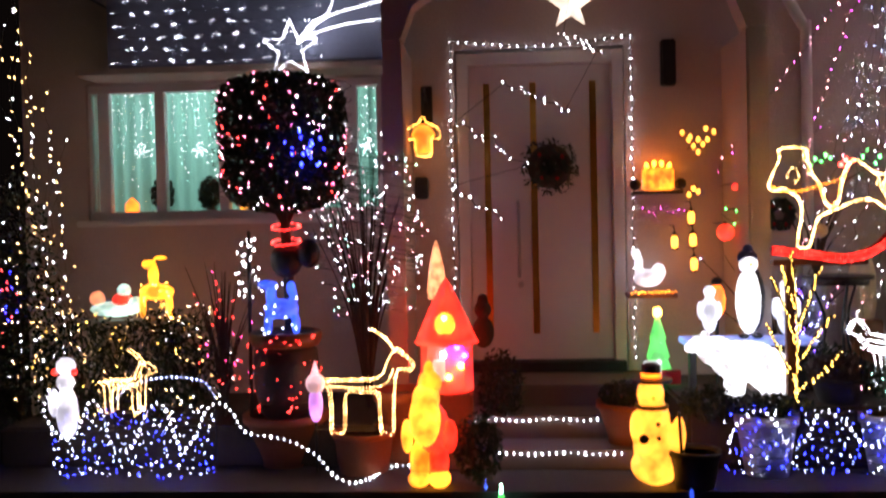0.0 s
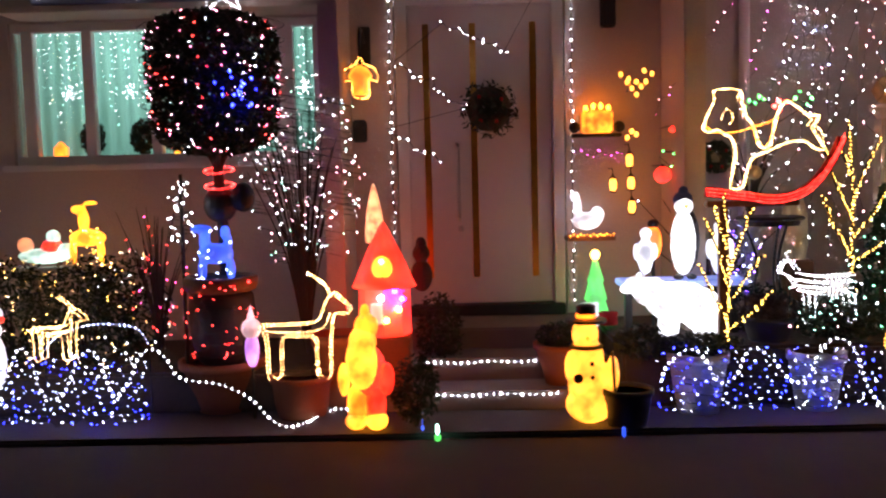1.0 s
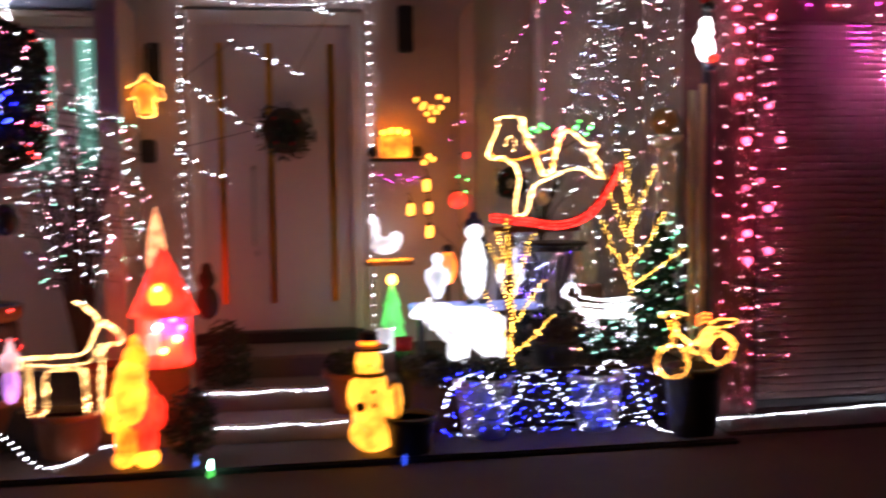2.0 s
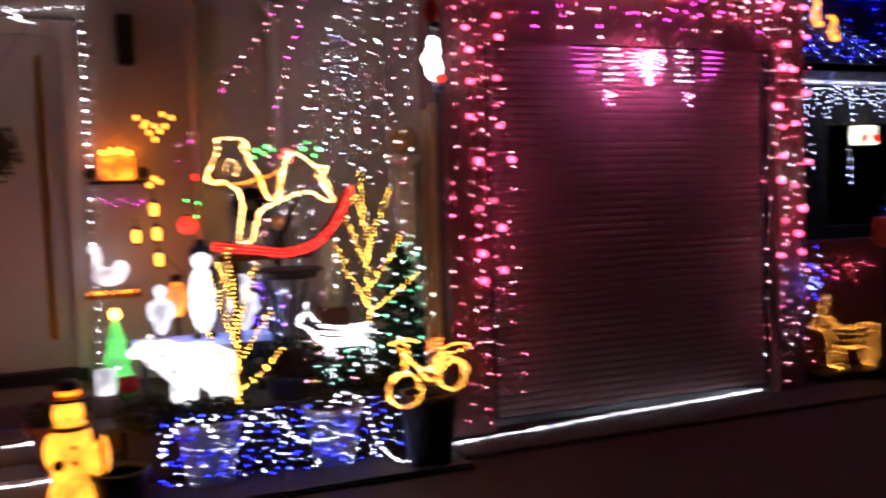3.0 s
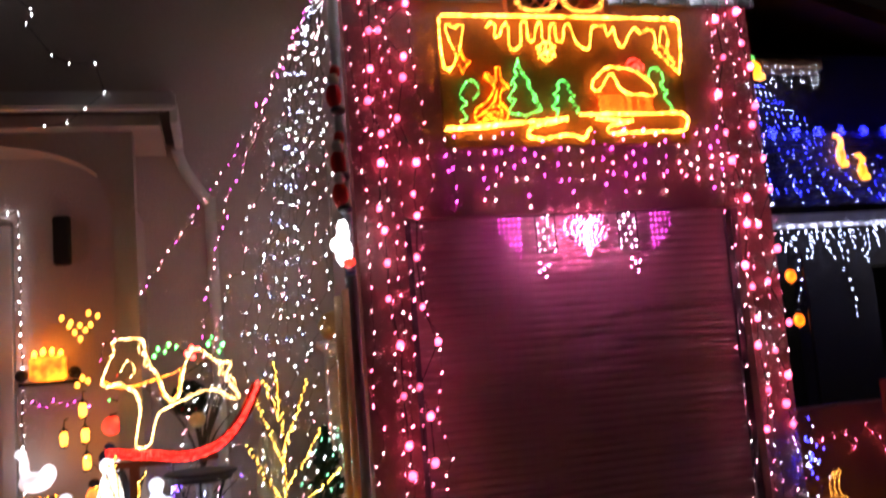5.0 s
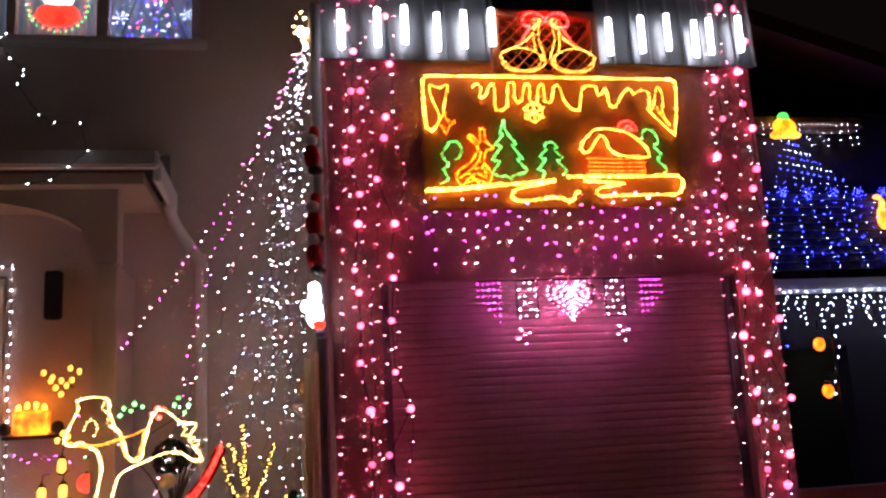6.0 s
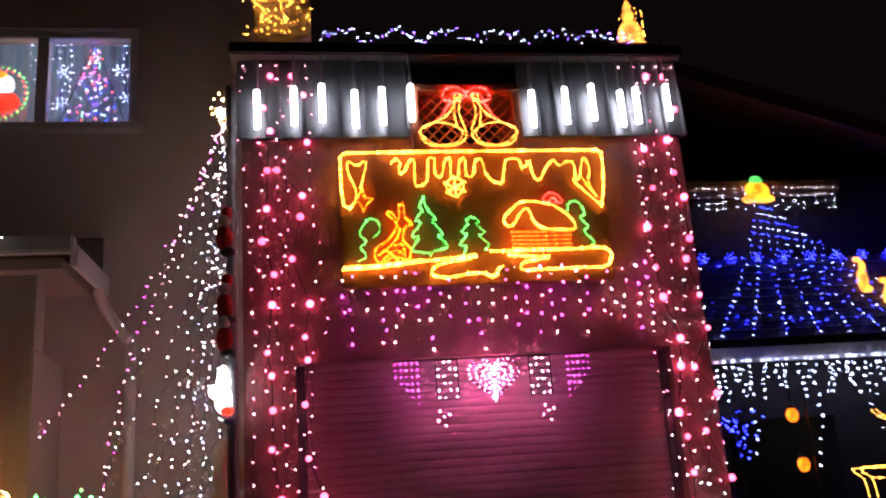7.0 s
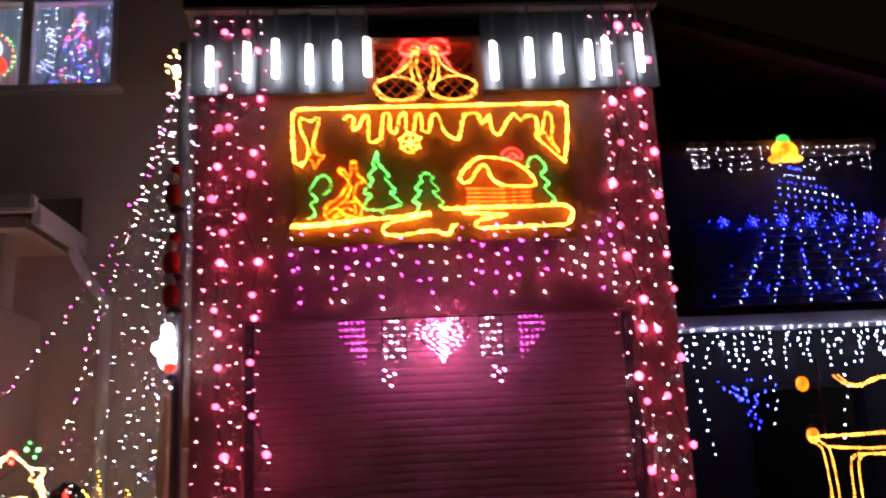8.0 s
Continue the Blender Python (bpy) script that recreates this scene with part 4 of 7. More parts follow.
rp([(29.4, 63.8), (32.2, 65.9), (34.6, 63.5), (33.4, 57.8), (37.0, 58.7), (39.4, 64.0), (42.7, 65.3), (42.7, 51.3), (46.3, 49.9), (49.7, 53.3), (51.1, 65.6), (54.7, 66.1), (54.7, 56.8), (58.4, 55.5), (60.8, 64.6), (64.0, 65.9), (64.0, 55.9), (67.8, 54.7), (69.6, 64.5), (72.8, 65.3), (73.0, 56.1), (76.9, 55.8), (78.9, 64.1), (82.5, 65.2), (84.9, 56.2), (89.7, 51.1), (94.2, 51.8), (96.6, 63.2), (101.0, 65.7), (105.4, 64.8), (106.2, 59.8), (109.5, 61.5), (111.5, 64.0), (113.1, 54.4), (117.1, 52.9), (121.5, 60.2), (126.0, 64.4), (129.2, 61.2), (134.8, 63.6), (138.4, 61.5), (138.8, 53.0)], GL_GROPE, name="icicle_line", b=0.011)
rp([(59.8, 51.0), (71.8, 45.5)], GL_GROPE, smooth=False, name="snowflake", b=0.011)
rp([(65.6, 54.3), (66.0, 42.2)], GL_GROPE, smooth=False, name="snowflake", b=0.011)
rp([(71.6, 51.6), (60.0, 45.0)], GL_GROPE, smooth=False, name="snowflake", b=0.011)
rp([(61.8, 52.2), (65.8, 54.3), (69.8, 52.4), (70.8, 47.8), (65.8, 42.6), (60.8, 47.5)], GL_GROPE, True, name="snowflake", b=0.009)
rp([(-0.6, 1.4), (16.5, 2.1), (32.6, 3.5), (44.7, 4.8), (60.8, 5.9), (74.8, 7.1)], GL_GROPE, name="snow_line", b=0.016)
rp([(0.4, 2.6), (16.5, 3.1), (44.7, 5.8)], GL_GROPE, name="snow_line", b=0.012)
rp([(83.9, 9.5), (105.0, 9.5), (129.2, 9.5), (149.3, 9.9), (154.9, 6.8), (154.3, 2.4), (150.3, -1.4), (133.2, -1.8), (113.1, -2.0), (103.0, -2.2), (100.2, -0.3), (103.4, 2.6), (113.1, 4.3), (117.5, 5.4), (107.0, 5.9), (93.0, 7.1)], GL_GROPE, name="snow_line")
rp([(74.8, 6.6), (62.8, 4.3), (53.7, 2.5), (49.1, -0.9), (50.7, -4.1), (58.8, -4.9), (70.8, -3.1), (78.9, -3.3), (82.9, -5.2), (86.1, -4.1), (87.3, -1.1), (90.5, 0.6)], GL_GROPE, name="snow_line")
rp([(8.5, 5.9), (12.5, 8.6), (9.7, 13.9), (12.9, 17.0), (9.3, 22.0), (12.1, 27.1), (14.5, 30.0), (18.5, 30.1), (20.9, 26.5), (20.1, 22.1), (16.5, 19.2)], GL_GREEN, name="fir_tree", b=0.01)
rp([(46.7, 43.3), (44.3, 36.0), (45.9, 34.8), (41.4, 29.1), (44.3, 27.6), (39.0, 19.8), (43.1, 18.7), (38.6, 11.3), (47.5, 9.5), (49.1, 7.2), (50.3, 10.0), (59.2, 13.1), (53.9, 19.4), (56.7, 20.6), (51.1, 28.1), (53.1, 29.8), (48.3, 36.1), (46.7, 43.3)], GL_GREEN, name="fir_tree", b=0.01)
rp([(67.8, 7.7), (69.6, 12.5), (66.4, 14.1), (70.4, 19.6), (67.8, 21.5), (71.6, 26.3), (70.4, 27.9), (74.0, 30.4), (78.1, 27.7), (76.5, 25.6), (80.9, 20.9), (78.1, 18.8), (82.9, 13.3), (80.1, 10.0)], GL_GREEN, name="fir_tree", b=0.01)
rp([(131.6, 33.1), (132.8, 37.2), (136.4, 38.5), (140.0, 36.2), (141.6, 30.6), (138.8, 28.1), (143.3, 22.6), (140.4, 20.1), (145.7, 13.4), (143.3, 11.7)], GL_GREEN, name="fir_tree", b=0.01)
rp([(17.5, 8.1), (18.9, 13.6), (24.5, 17.0), (29.0, 22.5), (30.6, 27.2), (25.4, 33.1), (27.8, 33.9), (31.8, 29.6), (32.6, 37.7), (35.0, 38.2), (35.4, 31.3), (39.4, 26.8), (35.4, 24.9), (33.8, 17.6), (37.4, 12.5), (36.2, 6.0), (28.6, 7.8), (20.5, 4.8)], GL_ORANGE, True, name="deer", b=0.011)
rp([(19.7, 9.2), (25.6, 13.4), (30.2, 18.5), (32.6, 25.2)], GL_ORANGE, name="deer", b=0.011)
rp([(22.5, 6.8), (29.0, 11.4), (33.4, 9.2)], GL_ORANGE, name="deer", b=0.011)
rp([(29.0, 14.5), (33.4, 14.6), (34.6, 7.6)], GL_ORANGE, name="deer", b=0.011)
rp([(24.5, 11.3), (27.6, 8.4), (31.0, 5.5)], GL_ORANGE, name="deer", b=0.011)
rp([(93.0, 26.9), (94.2, 30.5), (98.2, 34.4), (103.4, 38.4), (113.1, 38.7), (123.1, 36.1), (130.8, 30.7), (134.8, 25.4), (134.4, 21.5), (125.2, 21.7), (116.1, 22.7), (110.7, 26.9), (108.7, 32.9), (105.8, 34.4), (102.2, 30.7), (98.6, 25.4), (95.0, 24.1)], GL_GROPE, True, name="house_roof", b=0.012)
RED_ROPE = glow("red_orange_rope", (1.0, 0.07, 0.006), 7.0)
rp([(97.0, 20.5), (113.1, 20.2), (132.8, 20.3)], RED_ROPE, smooth=False, name="house_wall", b=0.01)
rp([(97.8, 18.1), (113.1, 17.7), (132.8, 17.9)], RED_ROPE, smooth=False, name="house_wall", b=0.01)
rp([(97.0, 15.7), (113.1, 15.3), (132.8, 15.5)], RED_ROPE, smooth=False, name="house_wall", b=0.01)
rp([(97.8, 13.3), (113.1, 12.9), (132.8, 13.0)], RED_ROPE, smooth=False, name="house_wall", b=0.01)
rp([(97.0, 11.3), (113.1, 10.9), (132.8, 11.0)], RED_ROPE, smooth=False, name="house_wall", b=0.01)
rp([(117.9, 38.8), (119.5, 42.9), (123.5, 43.8), (127.6, 41.5), (128.0, 37.9)], GL_RED, True, name="ball", b=0.01)
rp([(120.3, 38.1), (123.5, 41.0), (126.0, 38.2)], GL_RED, name="ball", b=0.01)

# two bells with a bow before the hatch
bells = thing("bell_light", (4.16, GY - 0.09, 3.57), "two golden rope-light bells with a red bow before the hatch", "bell light")
Q = lambda pts: [Vector((a / 100, 0, b / 100)) for a, b in pts]
for s in (-1, 1):
    rope(bells, Q([(s * 4, 34), (s * 8, 26), (s * 14, 19), (s * 24, 14), (s * 29, 10), (s * 27, 4), (s * 20, 1), (s * 10, 1), (s * 3, 5), (s * 2, 11), (s * 5, 22), (s * 3, 34)]), GL_GOLD, 0.006, 0.017, 0.0085, name="bell")
    rope(bells, Q([(s * 29, 10), (s * 22, 15), (s * 12, 15), (s * 4, 10), (s * 8, 3), (s * 20, 2)]), GL_GOLD, 0.006, 0.017, 0.0085, closed=True, name="bell_mouth")
    rope(bells, Q([(s * 7, 33), (s * 8, 22), (s * 7, 13)]), GL_GOLD, 0.006, 0.017, 0.008, name="bell_rib")
    rope(bells, Q([(0, 33), (s * 5, 38), (s * 12, 37), (s * 14, 31), (s * 8, 29)]), GL_RED, 0.007, 0.014, 0.011, closed=True, name="bow")
    rope(bells, Q([(s * 3, 31), (s * 11, 27), (s * 15, 20), (s * 18, 17)]), GL_RED, 0.007, 0.014, 0.011, name="bow")
    rope(bells, Q([(s * 2, 33), (s * 8, 34), (s * 12, 24)]), GL_RED, 0.007, 0.014, 0.010, name="bow")

# roof edge: violet and white chain, star box, angel
pts = [Vector((GX0 + 0.45 + k * 0.0215, GY - 0.06 + rng.gauss(0, .02), 4.255 + abs(0.05 * math.sin(k * 0.21)) + rng.uniform(0, 0.055))) for k in range(92)]
string("eave_light_chain", "violet and white light chain along the garage roof edge", [pts], [(pts[0::3], 0.010, GL_VIOLET), (pts[1::3], 0.010, GL_WHITE), (pts[2::3], 0.010, GL_PALEBLUE)])
sb = thing("roof_light_box", (3.08, GY + 0.08, 4.24), "golden lit star lantern on the garage roof corner", "lantern")
part("post", box_bm(-0.16, 0.18, -0.08, 0.1, 0.0, 0.5, 0.01), paint("pale_render", (0.45, 0.4, 0.36), 0.8), sb)
pts = [Vector((rng.uniform(-0.22, 0.2), -0.10 + rng.gauss(0, .015), rng.uniform(0.06, 0.5))) for _ in range(70)]
part("bulb_chain", bulb_mesh(pts, 0.010), GL_GOLD, sb, kind="stuff")
star_figure(sb, (-0.04, -0.12, 0.26), 0.13, GL_GOLD)
ag = thing("light_angel", (5.30, GY + 0.06, 4.24), "small orange lit angel figure on the garage roof", "angel figure")
part("figure", lathe([(0.085, 0.05), (0.08, 0.1), (0.075, 0.18), (0.05, 0.23), (0.018, 0.245), (0.035, 0.27), (0.038, 0.30), (0.02, 0.335), (0.028, 0.35), (0.004, 0.40)], 14), lit_plastic("orange_plastic", (1.0, 0.34, 0.05), 1.8), ag, smooth=True)
part("base", box_bm(-0.17, 0.16, -0.1, 0.1, 0.0, 0.05, 0.008), WOOD, ag)
part("bulb_chain", bulb_mesh([Vector((0.086 * math.cos(a * 0.7), -0.02 - 0.07 * abs(math.sin(a * 0.7)), 0.06 + 0.008 * a)) for a in range(30)], 0.008), GL_GOLD, ag, kind="stuff")

# pole, downpipe and figures at the garage corner
solid("downpipe", tube([[(2.79, 4.84, 0.02), (2.79, 4.84, 3.98)]], 0.032, 10), ZINC, "grey metal downpipe at the garage corner", "downpipe", kind="structure", smooth=True)
for x, y, h in ((2.735, 4.80, 1.98), (2.70, 4.86, 1.95)):
    solid("garden_post", tube([[(x, y, 0.02), (x + 0.01, y, h)]], 0.02, 8), PALE_WOOD, "pale wooden post by the garage corner", "post", "pale posts", smooth=True)


def figure(name, at, items, mats, label, category="figure", group="", turn=0, seg=14, kind=""):
    """A moulded figure in one mesh: ellipsoids or cones (centre, radii, material number)."""
    bm = bmesh.new()
    for it in items:
        c, r, k = it[:3]
        before = set(bm.faces)
        if len(it) > 3:
            bmesh.ops.create_cone(bm, cap_ends=True, segments=seg, radius1=1, radius2=it[3], depth=2, matrix=Matrix.LocRotScale(c, None, r))
        else:
            bmesh.ops.create_uvsphere(bm, u_segments=seg, v_segments=seg // 2 + 2, radius=1, matrix=Matrix.LocRotScale(c, None, r))
        for f in set(bm.faces) - before:
            f.material_index = k
            f.smooth = True
    me = bpy.data.meshes.new(name)
    bm.to_mesh(me)
    bm.free()
    for m in mats:
        me.materials.append(m)
    ob = solid(name, me, mats[0], label, category, group, kind, at=at, turn=(0, 0, turn))
    if len(mats) == 1:
        rm = ob.modifiers.new("moulded", "REMESH")
        rm.mode, rm.voxel_size, rm.use_smooth_shade = "VOXEL", 0.009, True
        sm = ob.modifiers.new("softened", "SMOOTH")
        sm.factor, sm.iterations = 0.5, 4
    return ob


LIT_WHITE = lit_plastic("lit_white_plastic", (0.86, 0.94, 1.0), 1.6, scale=22, low=0.35)
LIT_RED = lit_plastic("lit_red_plastic", (1.0, 0.025, 0.01), 2.0)
LIT_ORANGE = lit_plastic("lit_orange_plastic", (1.0, 0.17, 0.008), 3.2)
LIT_YELLOW = lit_plastic("lit_yellow_plastic", (1.0, 0.33, 0.02), 2.4)
LIT_BLUE = lit_plastic("lit_blue_plastic", (0.02, 0.10, 1.0), 1.2)
LIT_GREEN = lit_plastic("lit_green_plastic", (0.05, 0.75, 0.12), 1.2)
LIT_GOLD = lit_plastic("lit_gold_plastic", (1.0, 0.36, 0.015), 2.4)
LIT_LILAC = lit_plastic("lit_lilac_plastic", (0.75, 0.30, 1.0), 1.0)
figure("climbing_santa", (2.75, 4.77, 2.10), [((0, 0, .08), (.045, .04, .075), 0), ((0, 0, .17), (.036, .036, .04), 0), ((.0, 0, .215), (.03, .03, .04), 0), ((-.045, -.02, .12), (.028, .025, .035), 0), ((.02, -.025, .02), (.035, .03, .025), 1), ((0.03, 0, -.03), (.03, .03, .022), 2)], (lit_plastic("lit_santa_white", (0.9, 0.95, 1.0), 7.0, 14, 0.6), LIT_RED, paint("blue_boots", (0.05, 0.12, 0.3), 0.5)), "lit plastic santa climbing the downpipe", "santa figure")
for z, k in ((2.62, 0), (2.44, 1), (3.0, 0)):
    figure("climbing_santa", (2.755, 4.79, z), [((0, 0, .06), (.045, .04, .075), 0), ((0, -.01, .15), (.035, .035, .035), 1), ((.015, 0, .20), (.03, .03, .04), 0), ((.02, 0, -.02), (.045, .035, .03), 2)], (RED_CLOTH, STONE, BLACK), "unlit red felt santa climbing the downpipe", "santa figure", "unlit climbing santas")


# ---- light cone over the garden ----
apex = Vector((2.755, 4.93, 3.86))
FEET = [(0.95, 5.72, 1.40), (1.25, 5.66, 1.10), (1.72, 5.45, 0.9), (2.02, 5.45, 0.85), (2.22, 5.4, 0.8), (2.38, 5.35, 0.8), (2.52, 5.3, 0.8), (2.64, 5.2, 0.8)]
for k, f in enumerate(FEET):
    rr = random.Random(200 + k)
    b_ = Vector(f)
    if k < 2:
        way = curve_pts([apex, (2.38 + 0.04 * k, 5.35, 3.15), (2.02 + 0.11 * k, 5.50, 2.62 - 0.1 * k), (1.65 + 0.36 * k, 5.53 + 0.1 * k, 2.10 - 0.1 * k), (1.38 + 0.58 * k, 5.60 + 0.1 * k, 1.72 - 0.1 * k)], 0.062)
        ln = [q + Vector((rr.gauss(0, 0.012), -abs(rr.gauss(0, 0.01)), rr.gauss(0, 0.012))) for q in way]
    else:
        n = int((b_ - apex).length / 0.075)
        ln = [apex.lerp(b_, i / n) + Vector((rr.gauss(0, 0.02), rr.gauss(0, 0.02), rr.gauss(0, 0.02) - 0.05 * math.sin(math.pi * i / n))) for i in range(n + 1)]
    mats = (GL_PALEPINK, GL_MAGENTA, GL_PALEPINK) if k < 2 else (GL_WHITE, GL_WHITE, GL_PALEPINK)
    gs = [[], [], []]
    for q in ln:
        gs[rr.randrange(3)].append(q)
    string("cone_light_string", "light string fanning down from the garage corner", [ln], [(g, 0.0088, m) for g, m in zip(gs, mats)], group="strings of the light cone", wire=0.0012)

for k, f in enumerate(((2.22, 5.90, 1.75), (2.36, 5.91, 1.55), (2.50, 5.91, 1.70), (2.62, 5.91, 1.60))):
    rr = random.Random(240 + k)
    way = curve_pts([apex, (2.62 + 0.02 * k, 5.70, 3.50), (2.50 + 0.04 * k, 5.91, 2.8), f], 0.125)
    ln = [q + Vector((rr.gauss(0, 0.012), -abs(rr.gauss(0, 0.006)), rr.gauss(0, 0.012))) for q in way]
    string("cone_light_string", "cool white light string falling along the house wall", [ln], [(ln[::2], 0.0088, GL_WHITE), (ln[1::2], 0.0092, GL_PALEBLUE)], group="strings of the light cone", wire=0.0012)
g = random.Random(6)
ac = string("apex_light_cluster", "bright white lamps where the cone strings meet", None, [([apex + Vector((g.gauss(0, .03) - 0.03, -0.03, g.gauss(0, .06))) for _ in range(12)], 0.02, GL_WARM)])
part("lamp", blob_bm([(apex + Vector((-0.04, 0.04, 0.02)), (.022, .022, .03))], 10), glow("apex_lamp", (1.0, 0.84, 0.60), 30.0, True), ac, "small bright lamp")
rr = random.Random(260)
way = curve_pts([(0.70, 5.90, 4.17), (1.00, 5.30, 3.90), (1.24, 5.05, 3.48), (1.46, 5.03, 3.24), (1.40, 5.03, 3.04), (1.20, 5.03, 2.92)], 0.11)
ln = [q + Vector((rr.gauss(0, 0.03), -abs(rr.gauss(0, 0.01)), rr.gauss(0, 0.03))) for q in way]
string("wall_light_string", "sparse cool white light string hanging over the porch canopy", [ln], [(ln, 0.012, GL_WHITE)], wire=0.002)
# porch star with its string, wreath, lanterns
pstar = thing("porch_star", (0.47, 5.55, 2.80), "white glowing paper star under the porch arch", "star light")
sv, sf = [(0, -0.03, 0), (0, 0.03, 0)], []
for k in range(10):
    a = math.pi / 2 + math.pi * k / 5
    q = 0.16 if k % 2 == 0 else 0.065
    sv.append((q * math.cos(a), 0, q * math.sin(a)))
for k in range(10):
    sf += [(0, 2 + (k + 1) % 10, 2 + k), (1, 2 + k, 2 + (k + 1) % 10)]
part("star_body", mesh_of("star", sv, sf), lit_plastic("lit_paper", (1.0, 0.88, 0.70), 1.0, 14, 0.6), pstar)
part("hanger", tube([[(0, 0, 0.15), (0, 0, 0.225)]], 0.003, 4), CABLE, pstar)
rr = random.Random(12)
for p0, p1, n in (((0.42, 5.5, 2.62), (0.62, 5.5, 2.48), 14), ((0.05, 5.5, 2.32), (0.42, 5.5, 2.12), 12), ((-0.27, 5.5, 2.08), (0.17, 5.5, 1.78), 13), ((-0.33, 5.5, 1.66), (0.0, 5.5, 1.46), 11)):
    ln = [Vector(p0).lerp(Vector(p1), i / (n - 1)) + Vector((rr.gauss(0, .02), rr.gauss(0, .02), rr.gauss(0, .012))) for i in range(n)]
    string("porch_light_string", "short string of cool white lights before the door", [ln], [(ln, 0.0105, GL_WHITE)], group="strings under the porch")
for ends in (((0.47, 5.5, 2.9), (0.42, 5.5, 2.62)), ((0.62, 5.5, 2.48), (0.42, 5.5, 2.12)), ((0.05, 5.5, 2.32), (-0.27, 5.5, 2.08)), ((0.17, 5.5, 1.78), (-0.33, 5.5, 1.66))):
    solid("string_lead", tube([ends], 0.002, 4), CABLE, "dark lead between the porch light strings", "cable", "leads under the porch")


def torus_pts(R, n=40):
    return [Vector((R * math.cos(2 * math.pi * k / n), 0, R * math.sin(2 * math.pi * k / n))) for k in range(n + 1)]


def wreath(at, R, r, label, seed):
    ob = thing("wreath", at, label, "wreath", "wreaths")
    part("ring", tube([torus_pts(R)], r * 0.6, 8), BARK, ob, smooth=True)

    def place(g):
        a, b2, q = g.uniform(0, 6.283), g.uniform(0, 6.283), r * g.uniform(0.6, 1.25)
        return ((R + q * math.cos(b2)) * math.cos(a), q * math.sin(b2), (R + q * math.cos(b2)) * math.sin(a))
    part("foliage", leaf_crown(700, place, 0.022, seed), LEAF, ob, kind="stuff")
    for a in (0.6, 2.3, 4.1, 5.2):
        part("berry", blob_bm([((R * math.cos(a), -r, R * math.sin(a)), (.013, .013, .013))], 8), RED_CLOTH, ob)
    return ob


wreath((0.335, WY - 0.10, 1.80), 0.10, 0.085, "dark green fir wreath with red berries on the door", 5)
wreath((1.87, WY - 0.05, 1.44), 0.075, 0.03, "small dark wreath with red berries on the wall", 6)
solid("letter_box", box_bm(-0.59, -0.50, WY - 0.08, WY - 0.002, 1.60, 1.75, 0.01), BLACK, "small black box on the wall beside the door", "letter box")
solid("intercom_box", box_bm(1.10, 1.20, WY - 0.07, WY - 0.002, 2.33, 2.64, 0.01), BLACK, "tall black box on the wall beside the door", "wall box")

lan = thing("wall_lantern", (-0.50, 5.63, 1.86), "golden lit angel-shaped lantern hanging beside the door", "lantern")
P2 = lambda pts: [Vector((a / 100, 0, b / 100)) for a, b in pts]
rope(lan, P2([(-4, 2), (-6, 12), (-11, 12), (-10, 19), (-3, 23), (0, 27), (3, 23), (10, 19), (11, 12), (6, 12), (5, 2)]), GL_GOLD, 0.006, 0.017, 0.011, closed=True, name="outline")
part("panel", lathe([(0.05, 0.03), (0.055, 0.12), (0.08, 0.15), (0.05, 0.2), (0.01, 0.22)], 10), lit_plastic("lit_amber_panel", (1.0, 0.28, 0.015), 1.8), lan, smooth=True)
part("bracket", tube([curve_pts([(0, 0.34, 0.40), (0, 0.2, 0.47), (0, 0.03, 0.44), (0, 0.0, 0.27)], 0.02)], 0.008, 6), BLACK, lan)
part("back_plate", box_bm(-0.04, 0.04, 0.32, 0.338, 0.26, 0.52, 0.005), BLACK, lan)

cand = thing("candle_lantern", (1.06, WY - 0.10, 1.62), "amber lit candle lantern on a dark wall bracket", "lantern")
part("glass_body", box_bm(-0.10, 0.10, -0.05, 0.05, 0.0, 0.15, 0.012), lit_plastic("lit_amber_glass", (1.0, 0.25, 0.012), 1.9, 16, 0.25), cand)
for dx in (-0.075, -0.025, 0.025, 0.075):
    part("flame", blob_bm([((dx, -0.01, 0.185 - abs(dx) * 0.3), (.014, .014, .022))], 8), GL_AMBER, cand)
for dx in (-0.15, 0.15):
    part("ornament", blob_bm([((dx, 0.0, 0.04), (.04, .03, .04))], 10), BLACK, cand)
part("bracket", box_bm(-0.17, 0.17, 0.0, 0.098, -0.025, -0.002, 0.004), BLACK, cand)

rr = random.Random(77)
def lamp_cluster(at, pts, r, m, label, back=0.0):
    ob = thing("lamp_cluster", at, label, "fairy lights", "small lamp clusters by the porch")
    for q in pts:
        lp = part("lamp", blob_bm([(q, (r, r, r * 1.25))], 8), m, ob)
    if back:
        part("stake", tube([[(0, 0.01, 0), (0, back, -0.03)]], 0.006, 5), BLACK, ob)
    return ob


